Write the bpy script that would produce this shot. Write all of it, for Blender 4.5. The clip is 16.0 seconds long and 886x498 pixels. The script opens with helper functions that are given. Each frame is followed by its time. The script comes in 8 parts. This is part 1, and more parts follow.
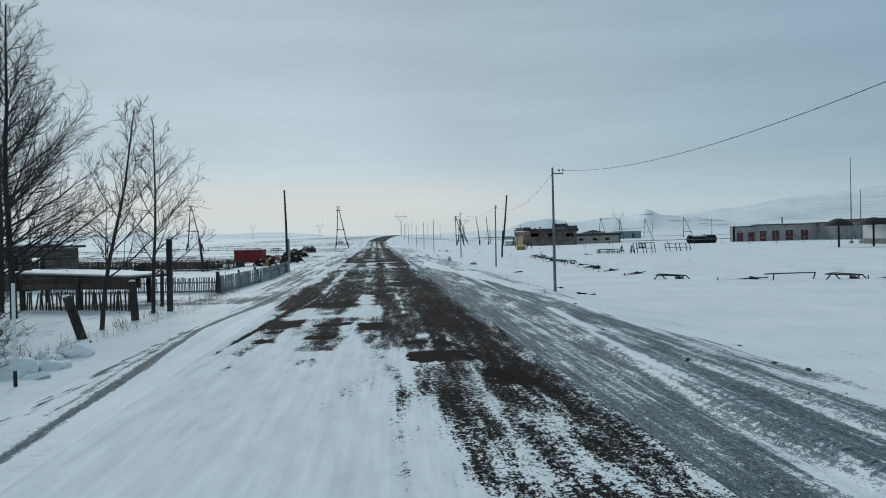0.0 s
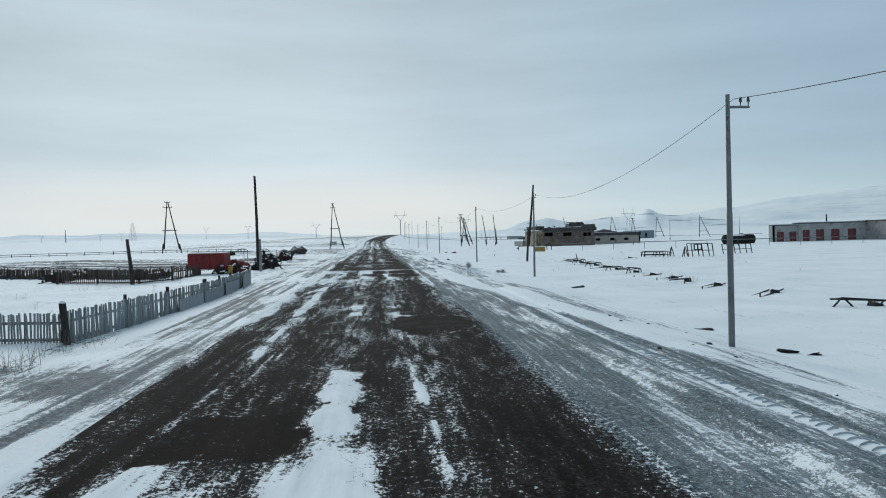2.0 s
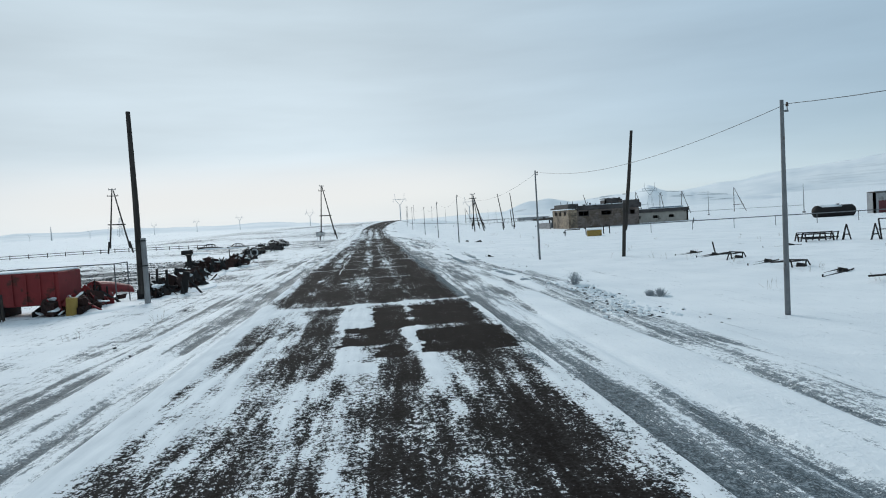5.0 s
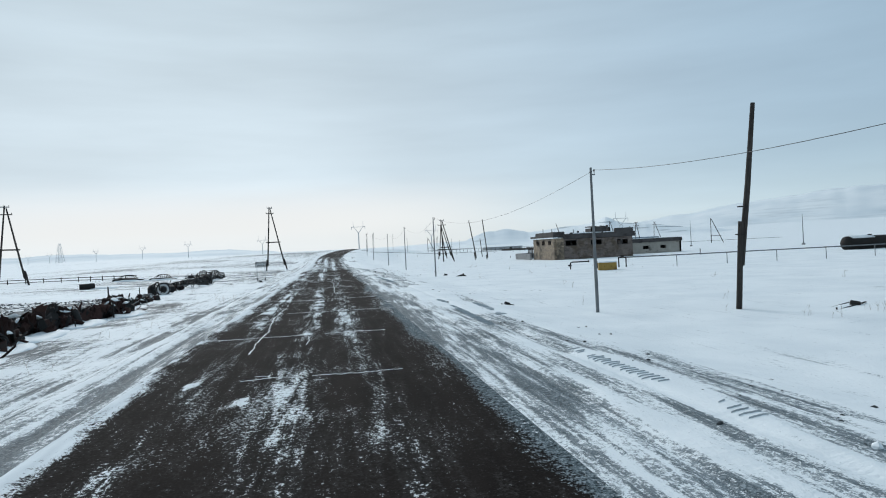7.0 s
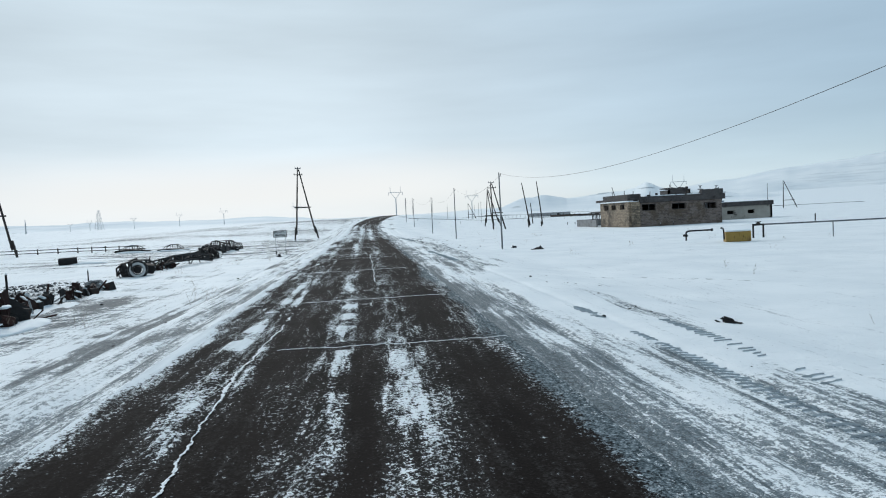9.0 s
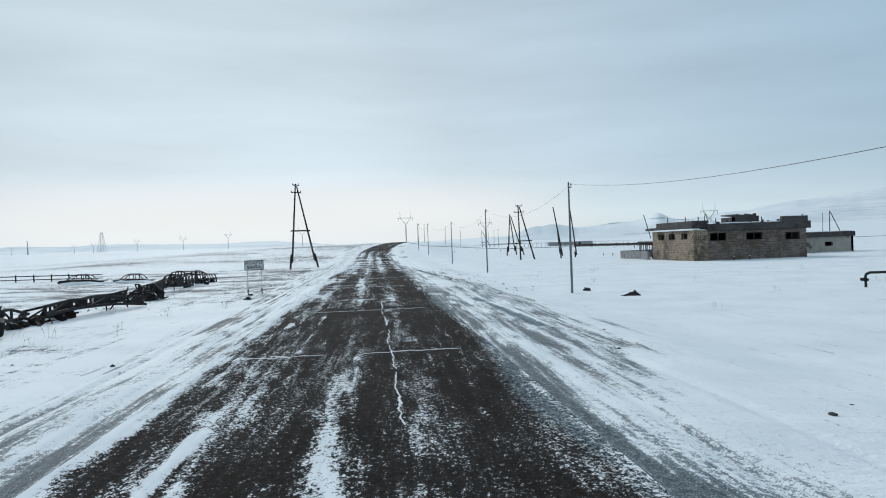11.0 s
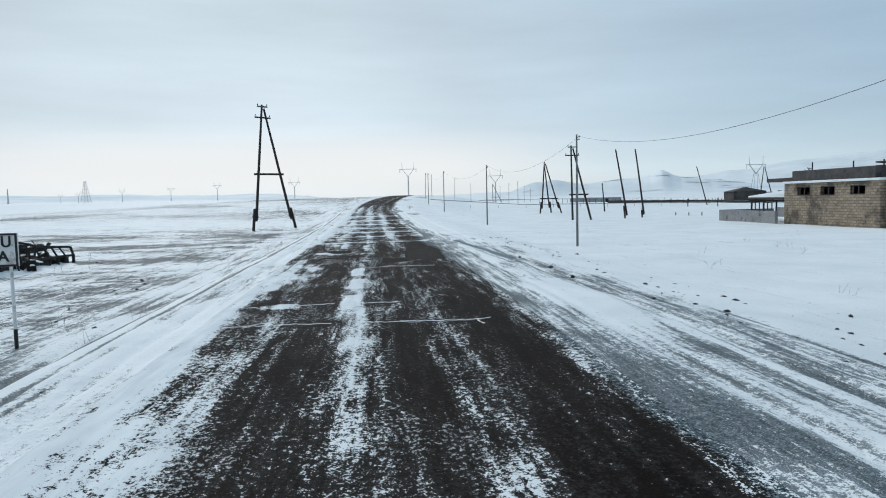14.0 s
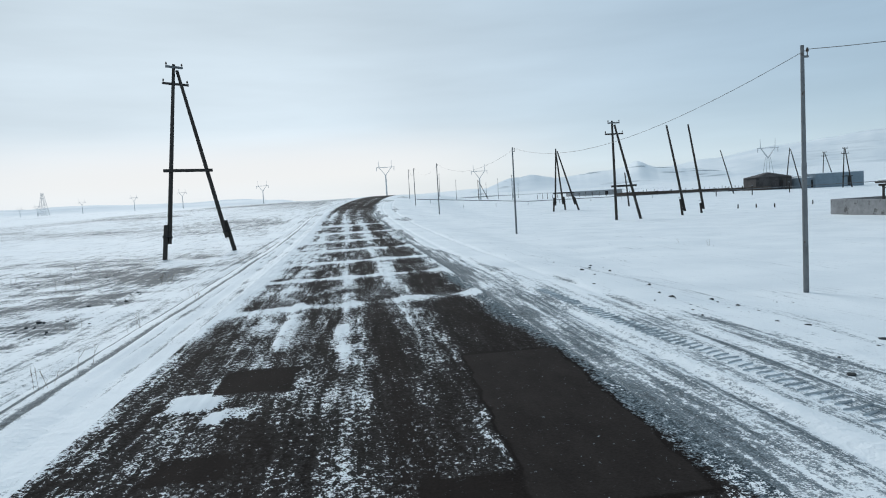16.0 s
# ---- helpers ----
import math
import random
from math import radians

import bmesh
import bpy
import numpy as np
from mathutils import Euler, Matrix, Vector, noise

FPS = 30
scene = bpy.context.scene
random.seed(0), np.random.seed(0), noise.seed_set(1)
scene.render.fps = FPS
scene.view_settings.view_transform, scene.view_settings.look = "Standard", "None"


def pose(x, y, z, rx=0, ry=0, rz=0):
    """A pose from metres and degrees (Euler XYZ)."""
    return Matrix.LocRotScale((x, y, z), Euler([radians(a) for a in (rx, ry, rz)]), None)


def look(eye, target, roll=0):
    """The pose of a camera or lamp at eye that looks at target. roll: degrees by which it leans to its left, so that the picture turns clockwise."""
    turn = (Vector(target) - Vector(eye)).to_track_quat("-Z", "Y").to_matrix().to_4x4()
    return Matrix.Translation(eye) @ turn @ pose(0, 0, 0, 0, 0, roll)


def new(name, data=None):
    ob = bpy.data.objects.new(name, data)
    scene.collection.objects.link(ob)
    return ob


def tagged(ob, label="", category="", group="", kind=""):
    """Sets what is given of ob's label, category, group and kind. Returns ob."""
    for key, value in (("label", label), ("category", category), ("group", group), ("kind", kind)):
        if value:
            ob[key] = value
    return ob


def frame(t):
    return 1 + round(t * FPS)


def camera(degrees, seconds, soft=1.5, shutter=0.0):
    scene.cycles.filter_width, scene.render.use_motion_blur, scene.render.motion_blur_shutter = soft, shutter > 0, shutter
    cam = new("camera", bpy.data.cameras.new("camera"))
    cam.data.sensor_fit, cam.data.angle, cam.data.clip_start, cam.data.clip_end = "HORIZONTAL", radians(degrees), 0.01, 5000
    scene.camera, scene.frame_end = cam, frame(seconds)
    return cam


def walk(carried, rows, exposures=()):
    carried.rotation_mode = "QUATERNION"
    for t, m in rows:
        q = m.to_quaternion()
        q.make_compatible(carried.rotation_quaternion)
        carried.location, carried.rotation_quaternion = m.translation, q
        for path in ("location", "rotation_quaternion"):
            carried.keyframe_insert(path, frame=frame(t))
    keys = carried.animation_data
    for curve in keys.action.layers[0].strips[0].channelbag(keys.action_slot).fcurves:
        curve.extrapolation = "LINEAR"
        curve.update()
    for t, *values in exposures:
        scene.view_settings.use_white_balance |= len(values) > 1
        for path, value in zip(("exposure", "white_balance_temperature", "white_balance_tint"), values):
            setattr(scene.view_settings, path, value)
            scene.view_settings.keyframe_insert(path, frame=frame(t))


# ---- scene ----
cam = camera(66.5, 16.0, soft=1.05)
PATH = [
    (0, (1.255, -2.982, 2.273), (1.423, -0.989, 2.237), -1.5),
    (0.5, (1.302, 1.089, 2.29), (1.465, 3.082, 2.255), -1.2),
    (1, (1.296, 5.058, 2.306), (1.462, 7.051, 2.251), 0.6),
    (1.5, (1.266, 8.889, 2.274), (1.423, 10.882, 2.208), 0.5),
    (2, (1.183, 12.688, 2.291), (1.355, 14.681, 2.254), -1.5),
    (2.5, (1.218, 17.121, 2.222), (1.367, 19.116, 2.214), -1.1),
    (3, (1.216, 21.786, 2.273), (1.349, 23.781, 2.21), -3.6),
    (5.5, (0.696, 44.607, 2.471), (0.899, 46.595, 2.386), -3.3),
    (6, (0.771, 49.218, 2.475), (1.034, 51.199, 2.395), -4.1),
    (6.5, (0.819, 53.362, 2.469), (1.108, 55.341, 2.482), -4.9),
    (7, (0.74, 57.592, 2.428), (1.042, 59.569, 2.424), -2.9),
    (7.5, (0.613, 62.026, 2.321), (0.924, 64.002, 2.325), -2.7),
    (8, (0.529, 65.886, 2.318), (0.835, 67.862, 2.289), -2.4),
    (8.5, (0.466, 69.628, 2.382), (0.638, 71.62, 2.32), -2.8),
    (9, (0.479, 73.409, 2.388), (0.671, 75.398, 2.291), -3.0),
    (9.5, (0.439, 77.275, 2.41), (0.642, 79.263, 2.342), -2.1),
    (12, (-0.179, 99.602, 2.483), (-0.041, 101.598, 2.473), -1.5),
    (12.5, (-0.332, 104.283, 2.453), (-0.189, 106.277, 2.421), 0.2),
    (13, (-0.44, 108.935, 2.475), (-0.3, 110.926, 2.35), -1.9),
    (13.5, (-0.58, 114.056, 2.453), (-0.413, 116.043, 2.297), -5.2),
    (14, (-0.749, 118.942, 2.33), (-0.573, 120.929, 2.182), -1.3),
    (14.5, (-0.863, 124.065, 2.385), (-0.699, 126.052, 2.229), -2.4),
    (15, (-1.01, 128.933, 2.43), (-0.848, 130.917, 2.24), -1.0),
    (15.5, (-1.098, 134.551, 2.48), (-0.867, 136.53, 2.307), -1.5),
    (16, (-1.144, 140.251, 2.504), (-0.902, 142.231, 2.349), -3.4),
]
walk(cam, [(t, look(eye, target, roll)) for t, eye, target, roll in PATH],
     exposures=[(0, -0.40, 6300, 6), (1.2, -0.42, 6300, 6), (2, -0.17, 6400, 8), (3, -0.05, 6430, 9), (6, -0.03, 6430, 10), (9, 0.04, 6430, 10), (12, -0.02, 6430, 10), (16, 0.02, 6400, 11)])


# ---- light ----
SUN_AZ, SUN_EL = -16.0, 28.0   # degrees from the road's direction (left is negative), and above the horizon


def build_world():
    w = bpy.data.worlds.new("overcast_sky")
    scene.world = w
    w.use_nodes = True
    nt = w.node_tree
    nt.nodes.clear()
    N, L = nt.nodes.new, nt.links.new
    out, mix, bg_sky, bg_cloud = N("ShaderNodeOutputWorld"), N("ShaderNodeMixShader"), N("ShaderNodeBackground"), N("ShaderNodeBackground")
    sky = N("ShaderNodeTexSky")
    sky.sky_type, sky.sun_disc = "NISHITA", False
    sky.sun_elevation, sky.sun_rotation = radians(SUN_EL), radians(SUN_AZ)
    sky.altitude, sky.dust_density = 2000.0, 2.0
    L(sky.outputs[0], bg_sky.inputs[0])
    bg_sky.inputs[1].default_value = 0.12
    # cloud deck: brighter towards the horizon below the veiled sun, a thin blue gap on the other side
    tc, sep, mp, nz = N("ShaderNodeTexCoord"), N("ShaderNodeSeparateXYZ"), N("ShaderNodeMapping"), N("ShaderNodeTexNoise")
    mp.inputs["Scale"].default_value = (1.3, 1.3, 9.0)
    nz.inputs["Scale"].default_value, nz.inputs["Detail"].default_value, nz.inputs["Roughness"].default_value = 1.6, 5.0, 0.5
    L(tc.outputs["Generated"], sep.inputs[0])
    L(tc.outputs["Generated"], mp.inputs[0])
    L(mp.outputs[0], nz.inputs["Vector"])
    ramp = N("ShaderNodeValToRGB")
    cr = ramp.color_ramp
    cr.elements[0].position, cr.elements[0].color = 0.0, (0.80, 0.88, 0.93, 1)
    cr.elements[1].position, cr.elements[1].color = 1.0, (0.40, 0.53, 0.63, 1)
    for p, c in ((0.03, (0.80, 0.89, 0.945, 1)), (0.10, (0.70, 0.81, 0.875, 1)), (0.35, (0.59, 0.71, 0.785, 1))):
        e = cr.elements.new(p)
        e.color = c
    L(sep.outputs["Z"], ramp.inputs[0])
    shade = N("ShaderNodeMapRange")
    for i, v in zip((1, 2, 3, 4), (0.3, 0.7, 0.90, 1.08)):
        shade.inputs[i].default_value = v
    L(nz.outputs["Fac"], shade.inputs[0])
    mul = N("ShaderNodeMix")
    mul.data_type, mul.blend_type = "RGBA", "MULTIPLY"
    mul.inputs[0].default_value = 1.0
    L(ramp.outputs[0], mul.inputs[6])
    L(shade.outputs[0], mul.inputs[7])
    # the veiled sun brightens the deck low above the plain
    dot, glow, gain = N("ShaderNodeVectorMath"), N("ShaderNodeMapRange"), N("ShaderNodeMix")
    dot.operation = "DOT_PRODUCT"
    az = radians(SUN_AZ + 4)
    dot.inputs[1].default_value = (math.sin(az) * 0.995, math.cos(az) * 0.995, 0.075)
    L(tc.outputs["Generated"], dot.inputs[0])
    glow.interpolation_type = "SMOOTHERSTEP"
    for i, v in zip((1, 2, 3, 4), (0.93, 1.0, 1.0, 1.10)):
        glow.inputs[i].default_value = v
    L(dot.outputs["Value"], glow.inputs[0])
    gain.data_type, gain.blend_type = "RGBA", "MULTIPLY"
    gain.inputs[0].default_value = 1.0
    L(mul.outputs[2], gain.inputs[6])
    L(glow.outputs[0], gain.inputs[7])
    # a cooler, darker deck to the right of the road
    cool, tint, shift = N("ShaderNodeMapRange"), N("ShaderNodeMix"), N("ShaderNodeMix")
    cool.interpolation_type = "SMOOTHSTEP"
    for i, v in zip((1, 2, 3, 4), (-0.15, 0.85, 0.0, 1.0)):
        cool.inputs[i].default_value = v
    L(sep.outputs["X"], cool.inputs[0])
    tint.data_type = shift.data_type = "RGBA"
    tint.blend_type = "MIX"
    tint.inputs[6].default_value, tint.inputs[7].default_value = (1, 1, 1, 1), (0.66, 0.77, 0.84, 1)
    L(cool.outputs[0], tint.inputs[0])
    shift.blend_type = "MULTIPLY"
    shift.inputs[0].default_value = 1.0
    L(gain.outputs[2], shift.inputs[6])
    L(tint.outputs[2], shift.inputs[7])
    # the clear white rift low over the plain under the sun
    rift_dot, rift_side, rift_low, rift_high, rift_a, rift_b, rift = (N("ShaderNodeVectorMath"), N("ShaderNodeMapRange"), N("ShaderNodeMapRange"), N("ShaderNodeMapRange"), N("ShaderNodeMath"), N("ShaderNodeMath"), N("ShaderNodeMix"))
    rift_dot.operation = "DOT_PRODUCT"
    rift_dot.inputs[1].default_value = (math.sin(radians(-10)), math.cos(radians(-10)), 0.0)
    L(tc.outputs["Generated"], rift_dot.inputs[0])
    for node, source, lim in ((rift_side, rift_dot.outputs["Value"], (0.86, 0.995, 0.0, 1.0)), (rift_low, sep.outputs["Z"], (0.0, 0.045, 0.25, 1.0)), (rift_high, sep.outputs["Z"], (0.05, 0.12, 1.0, 0.0))):
        node.interpolation_type = "SMOOTHSTEP"
        for i, v in zip((1, 2, 3, 4), lim):
            node.inputs[i].default_value = v
        L(source, node.inputs[0])
    rift_a.operation = rift_b.operation = "MULTIPLY"
    L(rift_side.outputs[0], rift_a.inputs[0])
    L(rift_low.outputs[0], rift_a.inputs[1])
    L(rift_a.outputs[0], rift_b.inputs[0])
    L(rift_high.outputs[0], rift_b.inputs[1])
    rift.data_type, rift.blend_type = "RGBA", "MIX"
    rift.inputs[7].default_value = (0.92, 0.94, 0.94, 1)
    L(rift_b.outputs[0], rift.inputs[0])
    L(shift.outputs[2], rift.inputs[6])
    L(rift.outputs[2], bg_cloud.inputs[0])
    bg_cloud.inputs[1].default_value = 0.90
    # cloud cover: nearly closed, thinner to the right of the road
    side = N("ShaderNodeMapRange")
    side.interpolation_type = "SMOOTHSTEP"
    for i, v in zip((1, 2, 3, 4), (-0.2, 0.9, 0.97, 0.80)):
        side.inputs[i].default_value = v
    L(sep.outputs["X"], side.inputs[0])
    L(side.outputs[0], mix.inputs[0])
    L(bg_sky.outputs[0], mix.inputs[1])
    L(bg_cloud.outputs[0], mix.inputs[2])
    L(mix.outputs[0], out.inputs[0])


build_world()
sun_data = bpy.data.lights.new("veiled_sun", "SUN")
sun_data.energy, sun_data.angle, sun_data.color = 2.0, radians(25), (1.0, 0.97, 0.93)
sun = new("veiled_sun", sun_data)
sa, se = radians(SUN_AZ), radians(SUN_EL)
sun.matrix_world = look((0, 60, 80), Vector((0, 60, 80)) - Vector((math.sin(sa) * math.cos(se), math.cos(sa) * math.cos(se), math.sin(se))))


# ---- noise and ground ----
def _hash(ix, iy, seed):
    n = (ix.astype(np.int64) * 374761393 + iy.astype(np.int64) * 668265263 + seed * 1274126177) & 0x7FFFFFFF
    n = ((n ^ (n >> 13)) * 1274126177) & 0x7FFFFFFF
    return ((n ^ (n >> 16)) & 0xFFFF) / 65535.0


def value_noise(x, y, seed=0):
    """Smooth noise from 0 to 1 on arrays."""
    ix, iy = np.floor(x), np.floor(y)
    fx, fy = x - ix, y - iy
    fx, fy = fx * fx * (3 - 2 * fx), fy * fy * (3 - 2 * fy)
    a, b = _hash(ix, iy, seed), _hash(ix + 1, iy, seed)
    c, d = _hash(ix, iy + 1, seed), _hash(ix + 1, iy + 1, seed)
    return (a * (1 - fx) + b * fx) * (1 - fy) + (c * (1 - fx) + d * fx) * fy


def fractal(x, y, seed=0, octaves=4, gain=0.5):
    total, amp, norm = 0.0, 1.0, 0.0
    for o in range(octaves):
        total = total + amp * value_noise(x * 2**o + 17.3 * o, y * 2**o + 9.1 * o, seed + o)
        norm, amp = norm + amp, amp * gain
    return total / norm


def smooth(a, b, v):
    t = np.clip((v - a) / (b - a), 0, 1)
    return t * t * (3 - 2 * t)


ROAD_HALF = 3.25


def road_centre(y):
    y = np.asarray(y, float)
    bend = np.clip(y - 215, 0, 400)
    return 0.95 - 0.0148 * y + 0.0011 * bend**2 * np.exp(-bend / 600)


def rise(y):
    """The road climbs to a low crest far ahead."""
    y = np.asarray(y, float)
    return 3.6 * smooth(175, 330, y) - 6.0 * smooth(345, 600, y)


def field_rise(y):
    """The field to the right of the road stays level further and climbs less."""
    y = np.asarray(y, float)
    return 1.5 * smooth(222, 300, y) - 3.9 * smooth(345, 600, y)


def ground_base(x, y):
    """Height of the land without its small relief."""
    x, y = np.asarray(x, float), np.asarray(y, float)
    u = x - road_centre(y)
    right = -0.10 * smooth(3.4, 6.5, u) - 0.42 * smooth(6.0, 10.5, u)
    left = -0.13 * smooth(3.6, 6.0, -u) + 0.45 * smooth(18, 45, -u)
    far = np.hypot(x, y - 70)
    away = smooth(11, 20, u)
    z = np.where(u > 0, right, left) + (rise(y) * (1 - away) + field_rise(y) * away) * smooth(60, 0, np.abs(u) * 0.45) - 0.15 * smooth(12, 24, u) * smooth(150, 175, y)
    z = z + 5.0 * smooth(200, 600, far) * smooth(-0.15, 0.25, -x / (far + 1))
    ang = np.arctan2(x, y - 70)
    hills = 4 + 40 * fractal(ang * 5.2 + 3, far / 2400, 31, 5) ** 1.3 + 14 * smooth(0.05, 0.9, ang) * fractal(ang * 3.1 + 8, far / 1800, 47, 4)
    z = z + hills * smooth(900, 2600, far) * (0.35 + 0.65 * smooth(1200, 3400, far))
    return z


def ground_z(x, y):
    x, y = float(x), float(y)
    u = x - float(road_centre(y))
    drift = 0.10 * (float(fractal(np.array(x / 5.5), np.array(y / 7.5), 5, 3)) - 0.5) * float(smooth(3.6, 7, abs(u)))
    return float(ground_base(x, y)) + drift


# ---- materials ----
def material(name, rough=0.8, metal=0.0, spec=0.3):
    m = bpy.data.materials.new(name)
    m.use_nodes = True
    nt = m.node_tree
    bsdf = next(n for n in nt.nodes if n.type == "BSDF_PRINCIPLED")
    bsdf.inputs["Roughness"].default_value = rough
    bsdf.inputs["Metallic"].default_value = metal
    bsdf.inputs["Specular IOR Level"].default_value = spec
    return m, nt, bsdf


def noise_node(nt, scale, detail=4.0, rough=0.55, stretch=None, coords="Object"):
    tc, nz = nt.nodes.new("ShaderNodeTexCoord"), nt.nodes.new("ShaderNodeTexNoise")
    nz.inputs["Scale"].default_value, nz.inputs["Detail"].default_value, nz.inputs["Roughness"].default_value = scale, detail, rough
    if stretch:
        mp = nt.nodes.new("ShaderNodeMapping")
        mp.inputs["Scale"].default_value = stretch
        nt.links.new(tc.outputs[coords], mp.inputs[0])
        nt.links.new(mp.outputs[0], nz.inputs["Vector"])
    else:
        nt.links.new(tc.outputs[coords], nz.inputs["Vector"])
    return nz.outputs["Fac"]


def ramp_node(nt, fac, stops):
    r = nt.nodes.new("ShaderNodeValToRGB")
    cr = r.color_ramp
    for i, (p, c) in enumerate(stops):
        e = cr.elements[i] if i < 2 else cr.elements.new(p)
        e.position, e.color = p, (*c, 1)
    nt.links.new(fac, r.inputs[0])
    return r.outputs[0]


def math_node(nt, op, a, b=None, c=None):
    n = nt.nodes.new("ShaderNodeMath")
    n.operation = op
    for i, v in enumerate((a, b, c)):
        if v is None:
            continue
        if isinstance(v, (int, float)):
            n.inputs[i].default_value = v
        else:
            nt.links.new(v, n.inputs[i])
    return n.outputs[0]


def map_node(nt, v, a, b, c=0.0, d=1.0, kind="SMOOTHSTEP"):
    n = nt.nodes.new("ShaderNodeMapRange")
    n.interpolation_type = kind
    for i, q in zip((1, 2, 3, 4), (a, b, c, d)):
        n.inputs[i].default_value = q
    nt.links.new(v, n.inputs[0])
    return n.outputs[0]


def mix_node(nt, fac, a, b, blend="MIX"):
    n = nt.nodes.new("ShaderNodeMix")
    n.data_type, n.blend_type = "RGBA", blend
    for i, v in zip((0, 6, 7), (fac, a, b)):
        if isinstance(v, (int, float)):
            n.inputs[i].default_value = v
        elif isinstance(v, tuple):
            n.inputs[i].default_value = (*v, 1)
        else:
            nt.links.new(v, n.inputs[i])
    return n.outputs[2]


def bump_node(nt, bsdf, height, strength=0.4, distance=0.02):
    b = nt.nodes.new("ShaderNodeBump")
    b.inputs["Strength"].default_value, b.inputs["Distance"].default_value = strength, distance
    nt.links.new(height, b.inputs["Height"])
    nt.links.new(b.outputs[0], bsdf.inputs["Normal"])


def attribute(nt, name):
    a = nt.nodes.new("ShaderNodeAttribute")
    a.attribute_name = name
    return a.outputs["Fac"]


SNOW_A, SNOW_B = (0.80, 0.845, 0.87), (0.70, 0.755, 0.79)


def make_simple(name, dark, light, scale=6.0, rough=0.8, metal=0.0, stretch=None, bump=0.3, distance=0.01, per_object=0.0, stain=None):
    """Two tones of one surface, with coarse stains and fine grain."""
    m, nt, bsdf = material(name, rough, metal)
    coarse, fine = noise_node(nt, scale * 0.22, 3.0, stretch=stretch), noise_node(nt, scale, 6.0, 0.65, stretch=stretch)
    both = math_node(nt, "ADD", math_node(nt, "MULTIPLY", coarse, 0.5), math_node(nt, "MULTIPLY", fine, 0.5))
    col = ramp_node(nt, both, ((0.33, dark), (0.66, light)))
    if stain:
        col = mix_node(nt, map_node(nt, noise_node(nt, scale * 0.5, 5.0, 0.7), 0.56, 0.64), col, stain)
    if per_object:
        oi = nt.nodes.new("ShaderNodeObjectInfo")
        val = map_node(nt, oi.outputs["Random"], 0, 1, 1 - per_object, 1 + per_object, "LINEAR")
        col = mix_node(nt, 1.0, col, val, "MULTIPLY")
    nt.links.new(col, bsdf.inputs["Base Color"])
    bump_node(nt, bsdf, fine, bump, distance)
    return m


def make_snow(name):
    m, nt, bsdf = material(name, 0.75, 0.0, 0.2)
    big, fine = noise_node(nt, 0.8, 4.0), noise_node(nt, 22.0, 4.0, 0.6)
    nt.links.new(ramp_node(nt, big, ((0.3, SNOW_B), (0.65, SNOW_A))), bsdf.inputs["Base Color"])
    bump_node(nt, bsdf, fine, 0.25, 0.02)
    return m


def make_ground():
    """Snow sheet with gravel and earth showing where it has blown or worn off."""
    m, nt, bsdf = material("snow_and_gravel", 0.8, 0.0, 0.2)
    bare, earth = attribute(nt, "bare"), attribute(nt, "earth")
    fine = noise_node(nt, 12.0, 4.0, 0.70, stretch=(1.0, 0.7, 1.0))
    grit = noise_node(nt, 42.0, 2.0, 0.6)
    mid = noise_node(nt, 2.2, 5.0, 0.65, stretch=(0.5, 1.3, 1.0))
    lump = math_node(nt, "ADD", math_node(nt, "MULTIPLY", fine, 3.4), math_node(nt, "MULTIPLY", grit, 2.6))
    v = math_node(nt, "ADD", bare, math_node(nt, "SUBTRACT", lump, 3.0))
    comb = noise_node(nt, 2.6, 5.0, 0.65, stretch=(1.0, 0.11, 1.0))
    v = math_node(nt, "ADD", v, math_node(nt, "MULTIPLY_ADD", comb, 2.2, -1.1))
    v = math_node(nt, "ADD", v, math_node(nt, "MULTIPLY", math_node(nt, "MULTIPLY_ADD", mid, 3.2, -1.6), earth))
    hair = noise_node(nt, 8.0, 3.0, 0.6, stretch=(1.0, 0.05, 1.0))
    v = math_node(nt, "ADD", v, math_node(nt, "MULTIPLY_ADD", hair, 2.6, -1.3))
    cover = map_node(nt, v, -0.25, 0.50)
    snow = ramp_node(nt, noise_node(nt, 0.35, 5.0), ((0.3, SNOW_B), (0.62, SNOW_A)))
    stones = math_node(nt, "MULTIPLY_ADD", fine, 0.55, math_node(nt, "MULTIPLY", grit, 0.45))
    gravel = ramp_node(nt, stones, ((0.38, (0.012, 0.018, 0.022)), (0.62, (0.30, 0.35, 0.38)), (0.50, (0.085, 0.112, 0.128))))
    soil = ramp_node(nt, grit, ((0.3, (0.022, 0.034, 0.043)), (0.7, (0.088, 0.128, 0.152))))
    ground = mix_node(nt, earth, gravel, soil)
    nt.links.new(mix_node(nt, cover, snow, ground), bsdf.inputs["Base Color"])
    h = math_node(nt, "ADD", math_node(nt, "MULTIPLY", fine, 0.6), math_node(nt, "MULTIPLY", noise_node(nt, 1.1, 6.0, 0.62, stretch=(0.35, 1.0, 1.0)), 1.6))
    bump_node(nt, bsdf, h, 0.5, 0.09)
    return m


